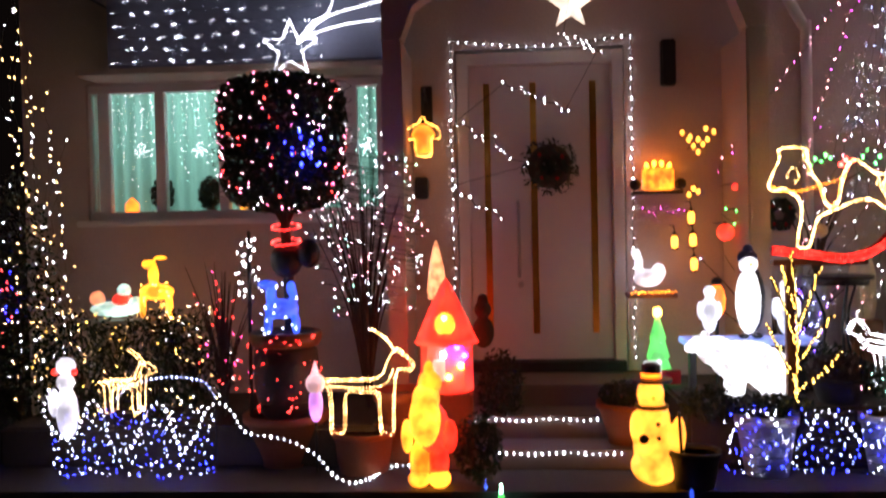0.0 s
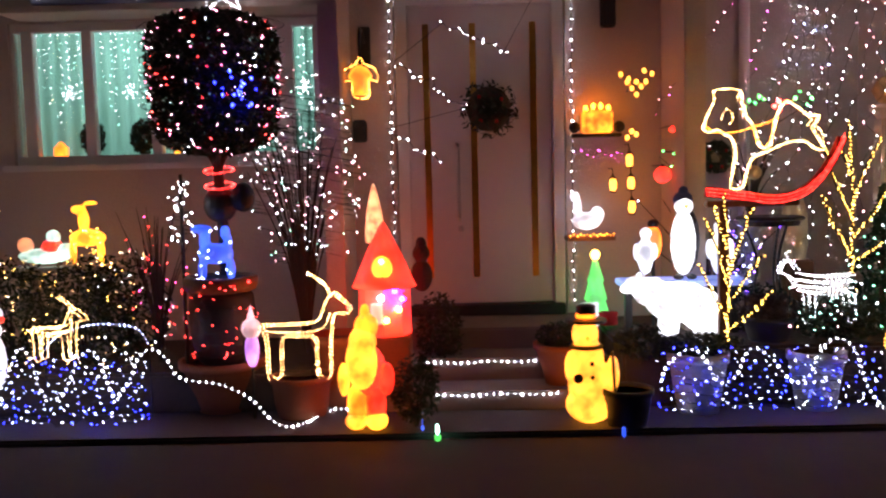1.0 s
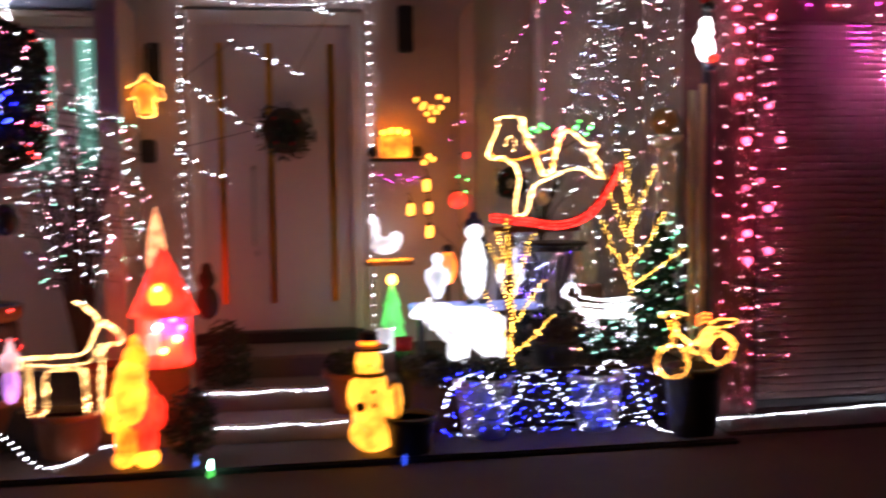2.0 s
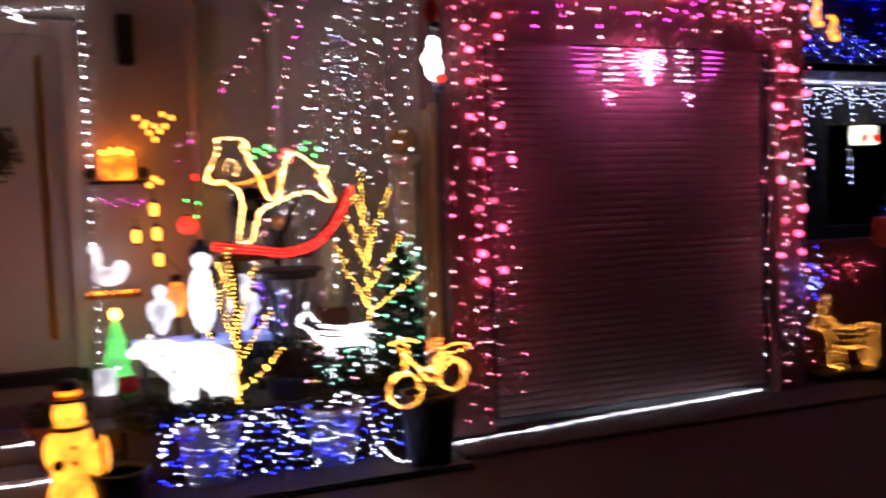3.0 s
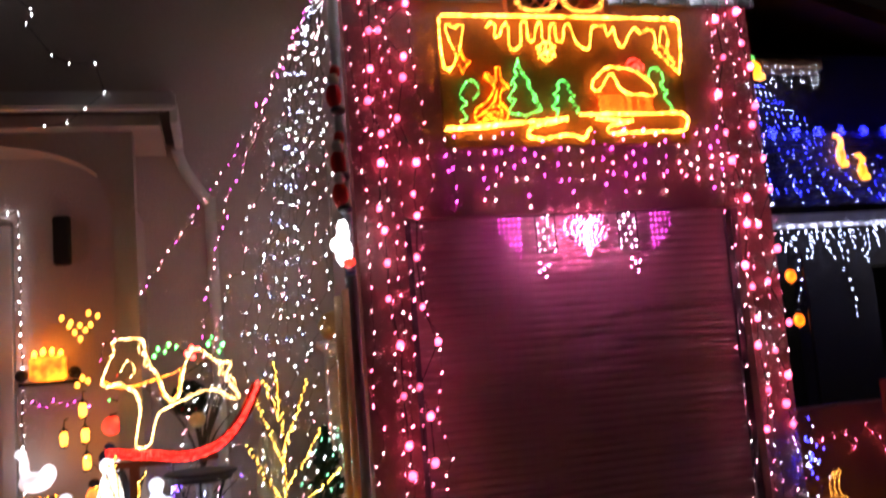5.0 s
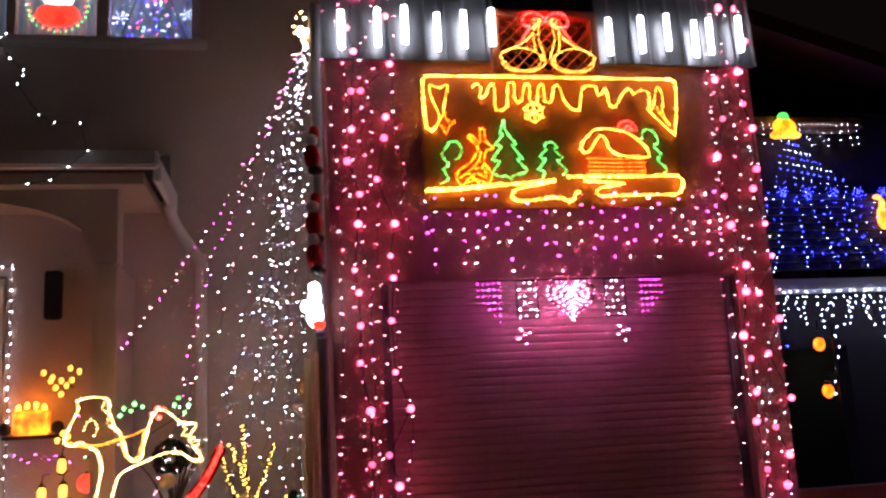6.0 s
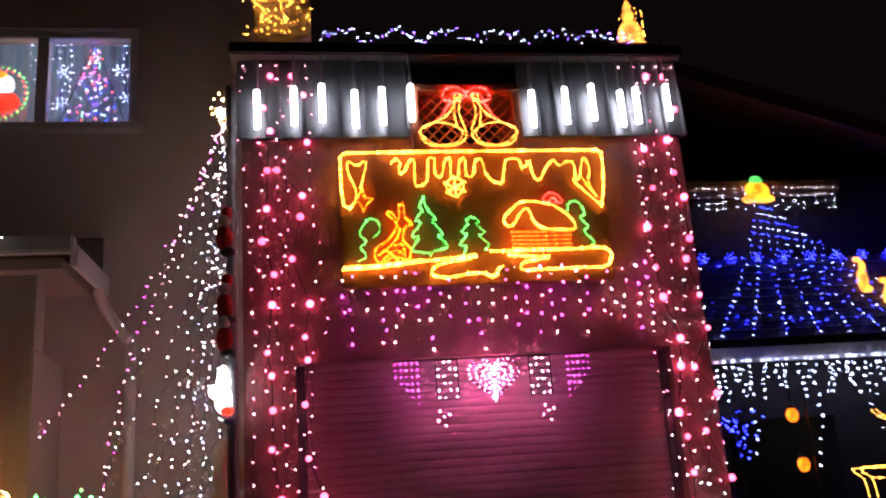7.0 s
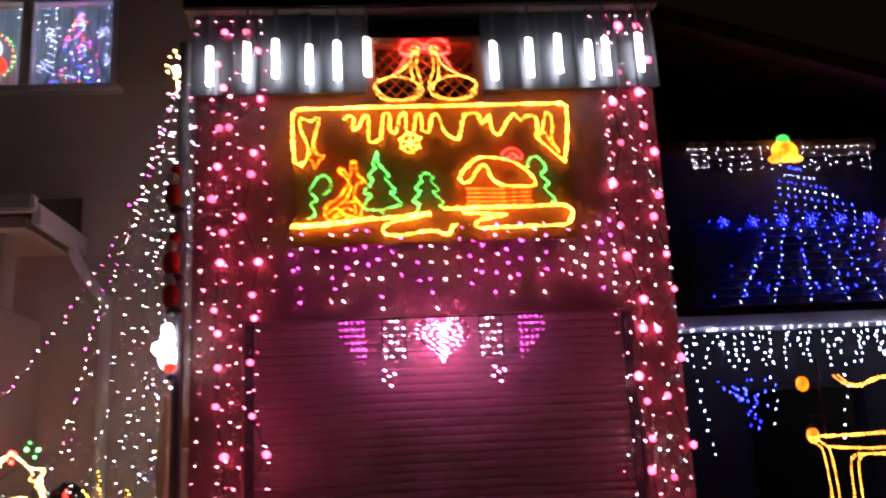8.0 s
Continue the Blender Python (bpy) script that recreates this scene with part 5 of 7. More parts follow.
LAMPG = glow("small_amber_lamp", (1.0, 0.38, 0.04), 1.6)
hl = [(-.10, 0, .05), (-.06, 0, .0), (-.03, 0, -.04), (.0, 0, -.08), (.03, 0, -.03), (.06, 0, .0), (.10, 0, .05), (.05, 0, .07), (-.05, 0, .02), (.0, 0, 0)]
lamp_cluster((1.28, 5.64, 1.93), hl, 0.014, LAMPG, "heart-shaped cluster of amber lamps on the porch wall", 0.32)
lamp_cluster((1.27, 5.75, 1.60), [(-.03, 0, -.02), (0, 0, .02), (.03, 0, 0)], 0.015, LAMPG, "small cluster of amber lamps on the porch wall", 0.21)
for x, z in ((1.15, 1.27), (1.27, 1.28), (1.275, 1.12), (1.26, 1.43)):
    ob = thing("hanging_lantern", (x, 5.79, z), "small amber lantern hanging on a plant stake", "lantern", "small amber lanterns")
    part("glass", lathe([(0.012, -0.040), (0.022, -0.028), (0.024, 0.02), (0.014, 0.040)], 10), LAMPG, ob, smooth=True)
    part("cap", lathe([(0.028, 0.041), (0.008, 0.062), (0.004, 0.075)], 10), BLACK, ob)
    part("foot", lathe([(0.02, -0.052), (0.022, -0.041)], 10), BLACK, ob)
    part("hook", tube([[(0, 0, 0.075), (0, 0.03, 0.11), (0, 0.17, 0.11)]], 0.004, 5), BLACK, ob)
for c, m, r, lb in (((1.44, 5.62, 1.33), LIT_RED, 0.055, "glowing red ball ornament by the porch"), ((1.50, 5.60, 1.62), LIT_RED, 0.022, "small glowing red ball ornament")):
    figure("ball_ornament", c, [((0, 0, 0), (r, r, r), 0), ((0, 0, r * 1.05), (r * .25, r * .25, r * .2), 1), ((0, (5.97 - c[1]) / 2, r * 1.1), (.004, (5.97 - c[1]) / 2, .004), 1)], (m, BLACK), lb, "ornament", "ball ornaments")
gp = [Vector((1.50 + rr.gauss(0, .05), 5.60 + rr.gauss(0, .03), 1.45 + rr.gauss(0, .035))) for _ in range(12)]
string("green_light_string", "cluster of green lights in the wall greenery", [gp + [Vector((1.5, 5.96, 1.45))]], [(gp, 0.014, GL_GREEN)])
gp = [Vector((1.74 + k * 0.055, 4.9 + rr.gauss(0, .02), 1.70 + 0.02 * (k % 3))) for k in range(7)]
ob = string("green_light_string", "green and red lights on the rocking horse's back", [gp + [Vector((1.9, 4.88, 1.6))]], [(gp[:3] + gp[5:] + [q + Vector((0.02, -0.01, 0.035)) for q in gp[:2] + gp[5:]], 0.024, GL_GREEN), ([gp[3], gp[4], gp[3] + Vector((.025, 0, .025)), gp[3] + Vector((.03, 0, -.02))], 0.036, GL_RED)])
gp = [Vector((0.96 + k * 0.04, 5.9, 1.50 - 0.02 * (k % 3) + rr.gauss(0, .006))) for k in range(9)]
string("magenta_light_string", "short magenta light string under the candle lantern", [gp], [(gp, 0.009, GL_MAGENTA)])


# ---- plants and pots ----
def pot(at, r, h, m, label, taper=0.75, name="plant_pot"):
    ob = thing(name, at, label, "plant pot", "plant pots")
    part("pot_body", lathe([(r * taper, 0), (r * (taper + 0.1), h * 0.3), (r * 0.97, h * 0.84), (r * 1.05, h * 0.85), (r * 1.06, h), (r * 0.92, h), (r * 0.9, h * 0.9)], 22), m, ob, smooth=True)
    part("soil", lathe([(r * 0.86, h * 0.86), (r * 0.9, h * 0.9)], 16), BARK, ob)
    return ob


def bush(at, r, n, m, label, seed, leaf=0.02, name="shrub", stem=True):
    ob = thing(name, at, label, "shrub", "garden shrubs")
    part("foliage", leaf_crown(int(n * 2), lambda g: in_ball(g, (0, 0, r[2]), r, 0.35), leaf, seed), m, ob, kind="stuff")
    rr2 = random.Random(seed)
    part("stem_bundle", tube([[(0, 0, -0.02), (rr2.uniform(-.4, .4) * r[0], rr2.uniform(-.4, .4) * r[1], r[2])] for _ in range(6)], (0.012, 0.004), 5), BARK, ob, kind="stuff")
    return ob


def twiggy(at, spread, h, n, label, seed, branches=26):
    rr2 = random.Random(seed)
    ob = thing("bare_shrub", at, label, "shrub", "bare shrubs")
    ends = []
    for k in range(branches):
        a, q = rr2.uniform(0, 6.283), spread * rr2.uniform(0.3, 1)
        top = Vector((q * math.cos(a), 0.5 * q * math.sin(a), h * rr2.uniform(0.6, 1.0)))
        mid = Vector((top.x * 0.35, top.y * 0.35, top.z * 0.55))
        ln = curve_pts([(0, 0, 0), mid, top], 0.06)
        part("branch", tube([ln], (0.010, 0.002), 5), BARK, ob)
        ends += ln[len(ln) // 3:]
    rr2.shuffle(ends)
    return ob, ends[:n]


# topiary with red and white lights
topi = thing("topiary_tree", (-1.29, 5.05, 0.42), "dark clipped topiary tree wound with red and white lights", "tree")
part("trunk", tube([curve_pts([(0, 0, 0), (0.02, 0, 0.5), (-0.01, 0, 1.2)], 0.06)], (0.04, 0.03), 8), BARK, topi, smooth=True)


def topi_pt(g, lo=0.55):
    a, z = g.uniform(0, 6.283), g.uniform(-1, 1)
    prof = 0.38 * (1 - abs(z) ** 7) ** 0.5 * (1.0 + 0.05 * z)
    q = prof * math.sqrt(g.uniform(lo, 1.0))
    return (q * math.cos(a), q * math.sin(a), 1.50 + 0.41 * z)


part("crown", leaf_crown(17000, lambda g: topi_pt(g, 0.15), 0.023, 9), LEAF, topi, kind="stuff")
for k in range(5):
    a = 1.26 * k
    part("limb", tube([[(0, 0, 1.0), (0.2 * math.cos(a), 0.2 * math.sin(a), 1.35)]], (0.018, 0.006), 5), BARK, topi)
g = random.Random(10)
tp = [Vector(topi_pt(g, 0.97)) * 1.0 for _ in range(270)]
string("topiary_light_string", "red and white light string wound round the topiary", None, [(tp[0::4], 0.0082, GL_WHITE), (tp[1::4], 0.0082, GL_PALEPINK), (tp[2::4], 0.0088, GL_RED), (tp[3::4], 0.0088, GL_PINK)], at=(-1.29, 5.05, 0.42))
sp = [Vector((0.415 * math.cos(k * 0.35), 0.415 * math.sin(k * 0.35), 1.15 + 0.0048 * k)) for k in range(150)]
string("topiary_light_string", "dark cable of the topiary lights", [sp], [], at=(-1.29, 5.05, 0.42))
bs = thing("blue_light_figure", (-1.06, 4.64, 1.84), "cluster of blue lights on the side of the topiary", "light figure")
g = random.Random(14)
bp = [Vector((g.gauss(0, .06), g.gauss(0, .015), g.gauss(0, .055))) for _ in range(20)]
part("bulb_chain", bulb_mesh(bp, 0.015), GL_BLUE, bs, kind="stuff")
part("cable", tube([sorted(bp, key=lambda q: q.z)], 0.002, 4), CABLE, bs)
part("hook", tube([[(0, 0, 0), (0, 0.06, 0)]], 0.004, 5), BLACK, bs)
for z in (1.33, 1.42):
    ob = thing("red_light_ring", (-1.285, 5.05, z), "red rope light ring round the topiary trunk", "rope light", "red rings on the trunk")
    rope(ob, [Vector((0.085 * math.cos(a), 0.085 * math.sin(a), 0.02 * math.sin(a))) for a in [2 * math.pi * k / 10 for k in range(10)]], GL_RED, 0.005, 0.015, 0.008, closed=True)
figure("trunk_globe", (-1.285, 5.05, 1.22), [((0, 0, 0), (.10, .10, .11), 0), ((.14, -.02, .04), (.07, .07, .09), 0)], (BLACK,), "dark round ornament on the topiary trunk", "ornament")
# planter under the topiary
pl = thing("dark_urn", (-1.29, 5.0, 0.29), "dark glazed urn with a brown rim hung with small red lights", "planter")
part("urn_body", lathe([(0.12, 0.0), (0.15, 0.03), (0.185, 0.16), (0.195, 0.30), (0.185, 0.40), (0.17, 0.42)], 26), DARK_POT, pl, smooth=True)
part("rim", lathe([(0.171, 0.421), (0.20, 0.43), (0.215, 0.46), (0.215, 0.505), (0.195, 0.515), (0.185, 0.50)], 26), WOOD, pl, "brown wooden rim", smooth=True)
part("soil", lathe([(0.184, 0.47), (0.186, 0.50), (0.0, 0.515)], 20), BARK, pl)
g = random.Random(3)
rpts = []
for k in range(46):
    a, z = math.pi * (1.05 + 0.9 * g.random()), 0.33 + 0.46 * g.random() ** 0.8
    rpts.append(Vector((-1.29 + 0.222 * math.cos(a), 5.0 + 0.222 * math.sin(a), z)))
string("red_light_string", "small red lights wound round the dark urn", [sorted(rpts, key=lambda q: q.z)], [(rpts, 0.0085, GL_RED)], wire=0.0015)
figure("light_deer", (-1.29, 4.92, 0.80), [((0, 0, .14), (.105, .05, .06), 0), ((-.08, 0, .05), (.026, .03, .07), 0), ((.085, 0, .05), (.026, .03, .07), 0), ((-.06, 0, .22), (.032, .03, .08), 0), ((-.08, 0, .285), (.065, .03, .026), 0), ((.06, 0, .26), (.03, .022, .045), 0), ((.075, 0, .20), (.025, .022, .06), 0)], (LIT_BLUE,), "blue lit plastic deer standing on the urn", "deer figure")
g = random.Random(44)
string("deer_light_string", "blue lights round the lit deer", None, [([Vector((g.uniform(-.11, .11), -0.075, g.uniform(0.0, .3))) for _ in range(16)], 0.012, GL_PALEBLUE)], at=(-1.29, 4.92, 0.80))
g = random.Random(45)
wp = [Vector((-1.50 + 0.03 * math.sin(k) + g.gauss(0, .03), 4.95 + g.gauss(0, .03), 1.36 - 0.009 * k)) for k in range(40)]
string("white_light_string", "dense cool white lights hanging beside the topiary trunk", [wp], [(wp, 0.012, GL_WHITE)])
solid("string_post", tube([[(-1.50, 4.97, 0.26), (-1.49, 4.97, 1.40)]], 0.012, 6), BARK, "thin dark post carrying white lights", "post")

pot((-1.29, 4.97, 0.02), 0.24, 0.30, TERRACOTTA, "wide terracotta bowl under the dark urn", 0.62)
pot((-0.80, 4.80, 0.02), 0.17, 0.23, TERRACOTTA, "terracotta pot carrying the rope-light reindeer", 0.8)
pot((-0.60, 5.05, 0.02), 0.17, 0.42, TERRACOTTA, "tall terracotta pot beside the steps", 0.7)
pot((0.70, 4.98, 0.13), 0.16, 0.24, TERRACOTTA, "terracotta bowl with a dark plant on the step", 0.6)
bush((0.70, 4.98, 0.33), (0.15, 0.14, 0.08), 300, LEAF, "low dark plant in the terracotta bowl", 21)
pot((0.98, 4.46, 0.02), 0.13, 0.20, DARK_POT, "dark plant pot at the kerb", 0.75)
bush((-0.14, 4.52, 0.03), (0.14, 0.12, 0.19), 520, LEAF, "dark leafy shrub beside the lit santa", 22)
bush((-0.02, 5.22, 0.14), (0.15, 0.14, 0.26), 700, LEAF, "dark plant beside the front steps", 23)
figure("garden_statue", (-0.12, 5.24, 0.66), [((0, 0, .09), (.07, .06, .10), 0), ((0, -.01, .23), (.055, .05, .055), 0), ((0, 0, .29), (.035, .035, .04), 0)], (BARK,), "dark unlit garden statue among the plants", "statue")
pot((1.42, 4.72, 0.02), 0.16, 0.33, WHITE_POT, "white ceramic urn under the net light", 0.7, "white_urn")
pot((2.08, 4.74, 0.02), 0.15, 0.32, WHITE_POT, "white ceramic urn behind the net light", 0.7, "white_urn")
bush((1.42, 4.74, 0.33), (0.27, 0.15, 0.06), 520, LEAF, "dark low shrub in the white urn", 24)
bush((1.12, 4.78, 0.30), (0.16, 0.14, 0.10), 400, LEAF, "dark low shrub beside the snowman", 25)
solid("bed_soil", box_bm(1.02, 2.70, 4.80, WY - 0.01, 0.02, 0.36, 0.02), BARK, "dark raised garden bed", "ground", kind="structure")
solid("bed_soil_west", box_bm(-3.0, -0.74, 4.86, WY - 0.01, 0.021, 0.26, 0.02), BARK, "dark raised garden bed under the window", "ground", kind="structure")
pot((1.90, 4.98, 0.35), 0.15, 0.15, DARK_POT, "dark pot of heather in the bed", 0.7)
bush((1.90, 4.98, 0.45), (0.18, 0.16, 0.09), 900, HEATHER, "greyish heather in a dark pot", 26, 0.02)
pot((2.56, 4.52, 0.02), 0.15, 0.38, DARK_POT, "tall dark pot carrying the tractor light", 0.8)
solid("tractor_stand", tube([[(2.42, 4.42, 0.39), (2.52, 4.42, 0.46)]], 0.008, 6), BLACK, "dark stake holding the tractor light", "stake")
bush((2.32, 5.0, 0.34), (0.3, 0.2, 0.14), 900, LEAF, "dark shrubs in the bed by the garage", 27)
bush((1.90, 5.35, 0.34), (0.30, 0.2, 0.16), 700, LEAF, "dark shrubs behind the table", 28)
ob, ends = twiggy((1.75, 5.6, 0.34), 0.5, 0.85, 150, "bare shrub with violet lights behind the penguins", 30)
string("violet_light_string", "violet and pale blue lights in a bare shrub", None, [(ends[::2], 0.0085, GL_VIOLET), (ends[1::2], 0.0085, GL_PALEBLUE)], at=(1.75, 5.6, 0.34))
ob, ends = twiggy((1.95, 5.45, 1.04), 0.34, 0.55, 130, "bare shrub with white lights behind the rocking horse", 32, 16)
string("white_light_string", "cool white lights in a bare shrub", None, [(ends, 0.008, GL_WHITE)], at=(1.95, 5.45, 1.04))
figure("basket_ornament", (1.93, 5.33, 1.33), [((0, 0, 0), (.05, .04, .045), 0), ((0, .06, -.02), (.006, .08, .006), 0)], (PALE_WOOD,), "small brown basket hanging in the bare shrub", "ornament")
solid("shrub_stand", lathe([(0.12, 0), (0.10, 0.05), (0.05, 0.1), (0.05, 0.6), (0.13, 0.69)], 14), STONE, "stone pedestal under a bare shrub", "pedestal", at=(1.95, 5.45, 0.34), smooth=True)
solid("pale_sack", lathe([(0.07, 0), (0.085, 0.1), (0.08, 0.3), (0.05, 0.42), (0.03, 0.45)], 14), paint("pale_yellow_cover", (0.85, 0.76, 0.52), 0.8), "pale cover over a plant by the wall", "plant cover", at=(2.34, 5.75, 0.75), smooth=True)
solid("cover_stand", box_bm(2.24, 2.44, 5.66, 5.86, 0.36, 0.749, 0.01), WOOD, "wooden stand under the pale plant cover", "stand")
# white shrub lights beside the door
ob, ends = twiggy((-0.86, 5.38, 0.26), 0.40, 1.6, 60, "tall bare shrub with white lights beside the porch", 33, 40)
g = random.Random(33)
ends = [Vector(in_ball(g, (0.02, -0.02, 1.12), (0.42, 0.20, 0.66), 0.0)) for _ in range(300)]
string("white_light_string", "white and pale pink lights all through a bare shrub", [sorted(ends, key=lambda q: q.z + 0.2 * q.x)], [(ends[::2], 0.0088, GL_WHITE), (ends[1::4], 0.0088, GL_PALEPINK), (ends[3::8], 0.0088, GL_TEAL)], at=(-0.86, 5.38, 0.26), wire=0.0012)
ob, ends = twiggy((-1.72, 5.15, 0.26), 0.32, 1.0, 80, "bare shrub with red lights under the window", 34, 28)
g = random.Random(34)
ends = ends + [Vector(in_ball(g, (0.06, -0.05, 0.38), (0.26, 0.14, 0.34), 0.2)) for _ in range(46)]
string("red_light_string", "red and magenta lights in a bare shrub", None, [(ends[::2], 0.009, GL_RED), (ends[1::3], 0.009, glow("crimson_led", (1.0, 0.04, 0.24), 9.0))], at=(-1.72, 5.15, 0.26))
for x, y, n, sd in ((-2.15, 5.12, 80, 35), (-2.62, 5.15, 90, 36), (-1.98, 5.3, 70, 37)):
    ob = bush((x, y, 0.26), (0.30, 0.2, 0.34), 900, LEAF, "dark shrub under the window with fairy lights", sd)
    g = random.Random(sd)
    q = [Vector(in_ball(g, (0, 0, 0.34), (0.31, 0.21, 0.35), 0.92)) for _ in range(n)]
    string("warm_light_string", "warm white fairy lights over a dark shrub", None, [(q[::2], 0.0078, GL_WARM), (q[1::2], 0.0078, GL_YELLOW if sd != 37 else GL_WHITE)], at=(x, y, 0.26), group="lights on shrubs")
for k in range(13):
    hanging("warm_light_string", "warm white light string hanging at the house corner", -3.20 + 0.040 * k + 0.03 * (k % 2), 5.18 + 0.03 * (k % 3), 0.1 + 0.1 * (k % 4), (2.95, 2.9, 2.95, 2.6, 2.9, 2.5, 2.9, 2.2, 2.3, 2.0, 1.9, 2.0, 1.8)[k], 0.115, (GL_WARM, GL_WHITE, GL_WARM) if k < 8 else (GL_WHITE, GL_WARM, GL_WHITE), 0.0105, 0.03, 300 + k, "warm strings at the house corner")
solid("string_rail", tube([[(-3.3, 5.18, 2.97), (-2.66, 5.22, 2.97)], [(-2.70, 5.2, 2.97), (-2.70, 5.96, 2.97)]], 0.008, 6), BLACK, "dark rail carrying the warm light strings", "rail")
bush((-3.05, 5.2, 0.02), (0.26, 0.24, 0.9), 1600, LEAF, "tall dark shrub at the house corner", 38)
g = random.Random(40)
cp = [Vector((-3.0 + g.gauss(0, .05), 4.92 + g.gauss(0, .03), 1.02 + g.gauss(0, .13))) for _ in range(26)]
string("coloured_light_string", "red and blue lights on the corner shrub", [sorted(cp, key=lambda q: q.z)], [(cp[::2], 0.012, GL_RED), (cp[1::2], 0.012, GL_BLUE)])

# net of light rows on the canopy above the window
g = random.Random(50)
for k in range(9):
    z = 2.545 + 0.083 * k
    row = [Vector((-2.58 + 0.020 * i, 5.605, z + 0.008 * math.sin(i * 0.13 + k) + g.gauss(0, .003))) for i in range(72)]
    string("net_light_row", "row of cool white lights on the clad box", [row], [([q for i, q in enumerate(row) if (i + k * 2 + i // 11) % 7 < 3], 0.0060, GL_WHITE)], group="light rows above the window", wire=0.0015)
# lights and candles in the window
for k in range(27):
    x = -2.82 + 0.050 * k
    hanging("window_light_string", "cool white light string hanging inside the window", x, WY + 0.15, 2.16 - 0.13 * (k % 4), 2.41, 0.05, (GL_WHITE, GL_TEAL, GL_WHITE), 0.0078, 0.012, 400 + k, "strings inside the window")
for k in range(3):
    hanging("window_light_string", "cool white light string hanging inside the window", -0.97 + 0.04 * k, WY + 0.15, 1.9, 2.41, 0.07, (GL_WHITE, GL_TEAL), 0.0085, 0.012, 420 + k, "strings inside the window")
for x in (-2.60, -2.17, -0.94):
    ob = thing("snowflake_light", (x, WY + 0.13, 2.0), "white light snowflake hanging in the window", "snowflake light", "snowflakes in the window")
    part("bulb_chain", bulb_mesh([Vector((q * math.cos(a), 0, q * math.sin(a))) for a in [math.pi * k / 3 for k in range(6)] for q in (0.015, 0.035, 0.05)] + [Vector((0, 0, 0.05 + 0.06 * k)) for k in range(8)], 0.008), GL_WHITE, ob, kind="stuff")
solid("inner_sill", box_bm(-2.94, -0.83, WY + 0.115, WY + 0.30, 1.50, 1.555, 0.006), FRAME_WHITE, "white inner window sill", "sill", kind="structure")
for x, m, w in ((-2.70, LIT_ORANGE, 0.055), (-1.86, LIT_GOLD, 0.03), (-1.70, LIT_GOLD, 0.05), (-1.99, LIT_GOLD, 0.02)):
    figure("tealight_house", (x, WY + 0.17, 1.556), [((0, 0, .035), (w, .03, .035), 0, 1.0), ((0, 0, .09), (w * .8, .03, .02), 0, 0.3)], (m,), "small glowing tealight house on the window sill", "tealight", "tealights in the window")
for x in (-2.48, -2.12):
    bush((x, WY + 0.2, 1.556), (0.09, 0.05, 0.13), 260, LEAF, "small dark house plant on the window sill", int(x * -100), 0.025, "house_plant")
# pictures of light in the upper window
up = thing("window_light_picture", (1.72, WY + 0.15, 4.27), "coloured light tree behind the upper window", "light picture")
g = random.Random(60)
tp = []
for _ in range(120):
    z = g.uniform(0, 0.62)
    tp.append(Vector((g.uniform(-1, 1) * 0.22 * (1 - z / 0.72), 0, z)))
for k, m in enumerate((GL_BLUE, GL_PALEBLUE, GL_RED, GL_TEAL, GL_MAGENTA)):
    part("bulb_chain", bulb_mesh(tp[k::5], 0.009), m, up, kind="stuff")
part("frame_wire", tube([[(-0.24, 0, 0), (0, 0, 0.68), (0.24, 0, 0), (-0.24, 0, 0)]], 0.004, 4), CABLE, up)
sn = thing("window_light_picture", (1.08, WY + 0.15, 4.55), "round snowman light picture in the upper window", "light picture")
for R, m in ((0.20, GL_GREEN), (0.185, GL_RED)):
    part("bulb_chain", bulb_mesh(torus_pts(R, 30 if R > .19 else 24)[:-1], 0.012), m, sn, kind="stuff")
part("picture", blob_bm([((0, 0, -.07), (.15, .02, .09), ), ((0, 0.0, -.07), (.1, .022, .05))][:1]), LIT_RED, sn, smooth=True)
part("picture", blob_bm([((0, 0, .06), (.11, .02, .09))]), LIT_WHITE, sn, smooth=True)
part("picture", blob_bm([((-.02, -.005, .13), (.08, .02, .04))]), LIT_ORANGE, sn, smooth=True)
part("hanger", tube([[(0, 0, 0.2), (0, 0, 0.4)]], 0.003, 4), CABLE, sn)
for k, x in enumerate((0.6, 0.9, 1.30, 1.46, 1.50, 1.94, 1.55)):
    hanging("window_light_string", "white light string in the upper window", x, WY + 0.16, 4.4 + 0.1 * (k % 3), 4.93, 0.055, (GL_WHITE, GL_PALEBLUE), 0.009, 0.014, 440 + k, "strings in the upper window")
for x, z in ((1.50, 4.46), (1.52, 4.70), (1.95, 4.5), (1.9, 4.72)):
    ob = thing("snowflake_light", (x, WY + 0.13, z), "white snowflake light in the upper window", "snowflake light", "snowflakes in the window")
    part("bulb_chain", bulb_mesh([Vector((q * math.cos(a), 0, q * math.sin(a))) for a in [math.pi * k / 3 for k in range(6)] for q in (0.015, 0.03, 0.045)], 0.007), GL_PALEBLUE, ob, kind="stuff")
    part("hanger", tube([[(0, 0, 0), (0, 0, 4.92 - z)]], 0.002, 4), CABLE, ob)


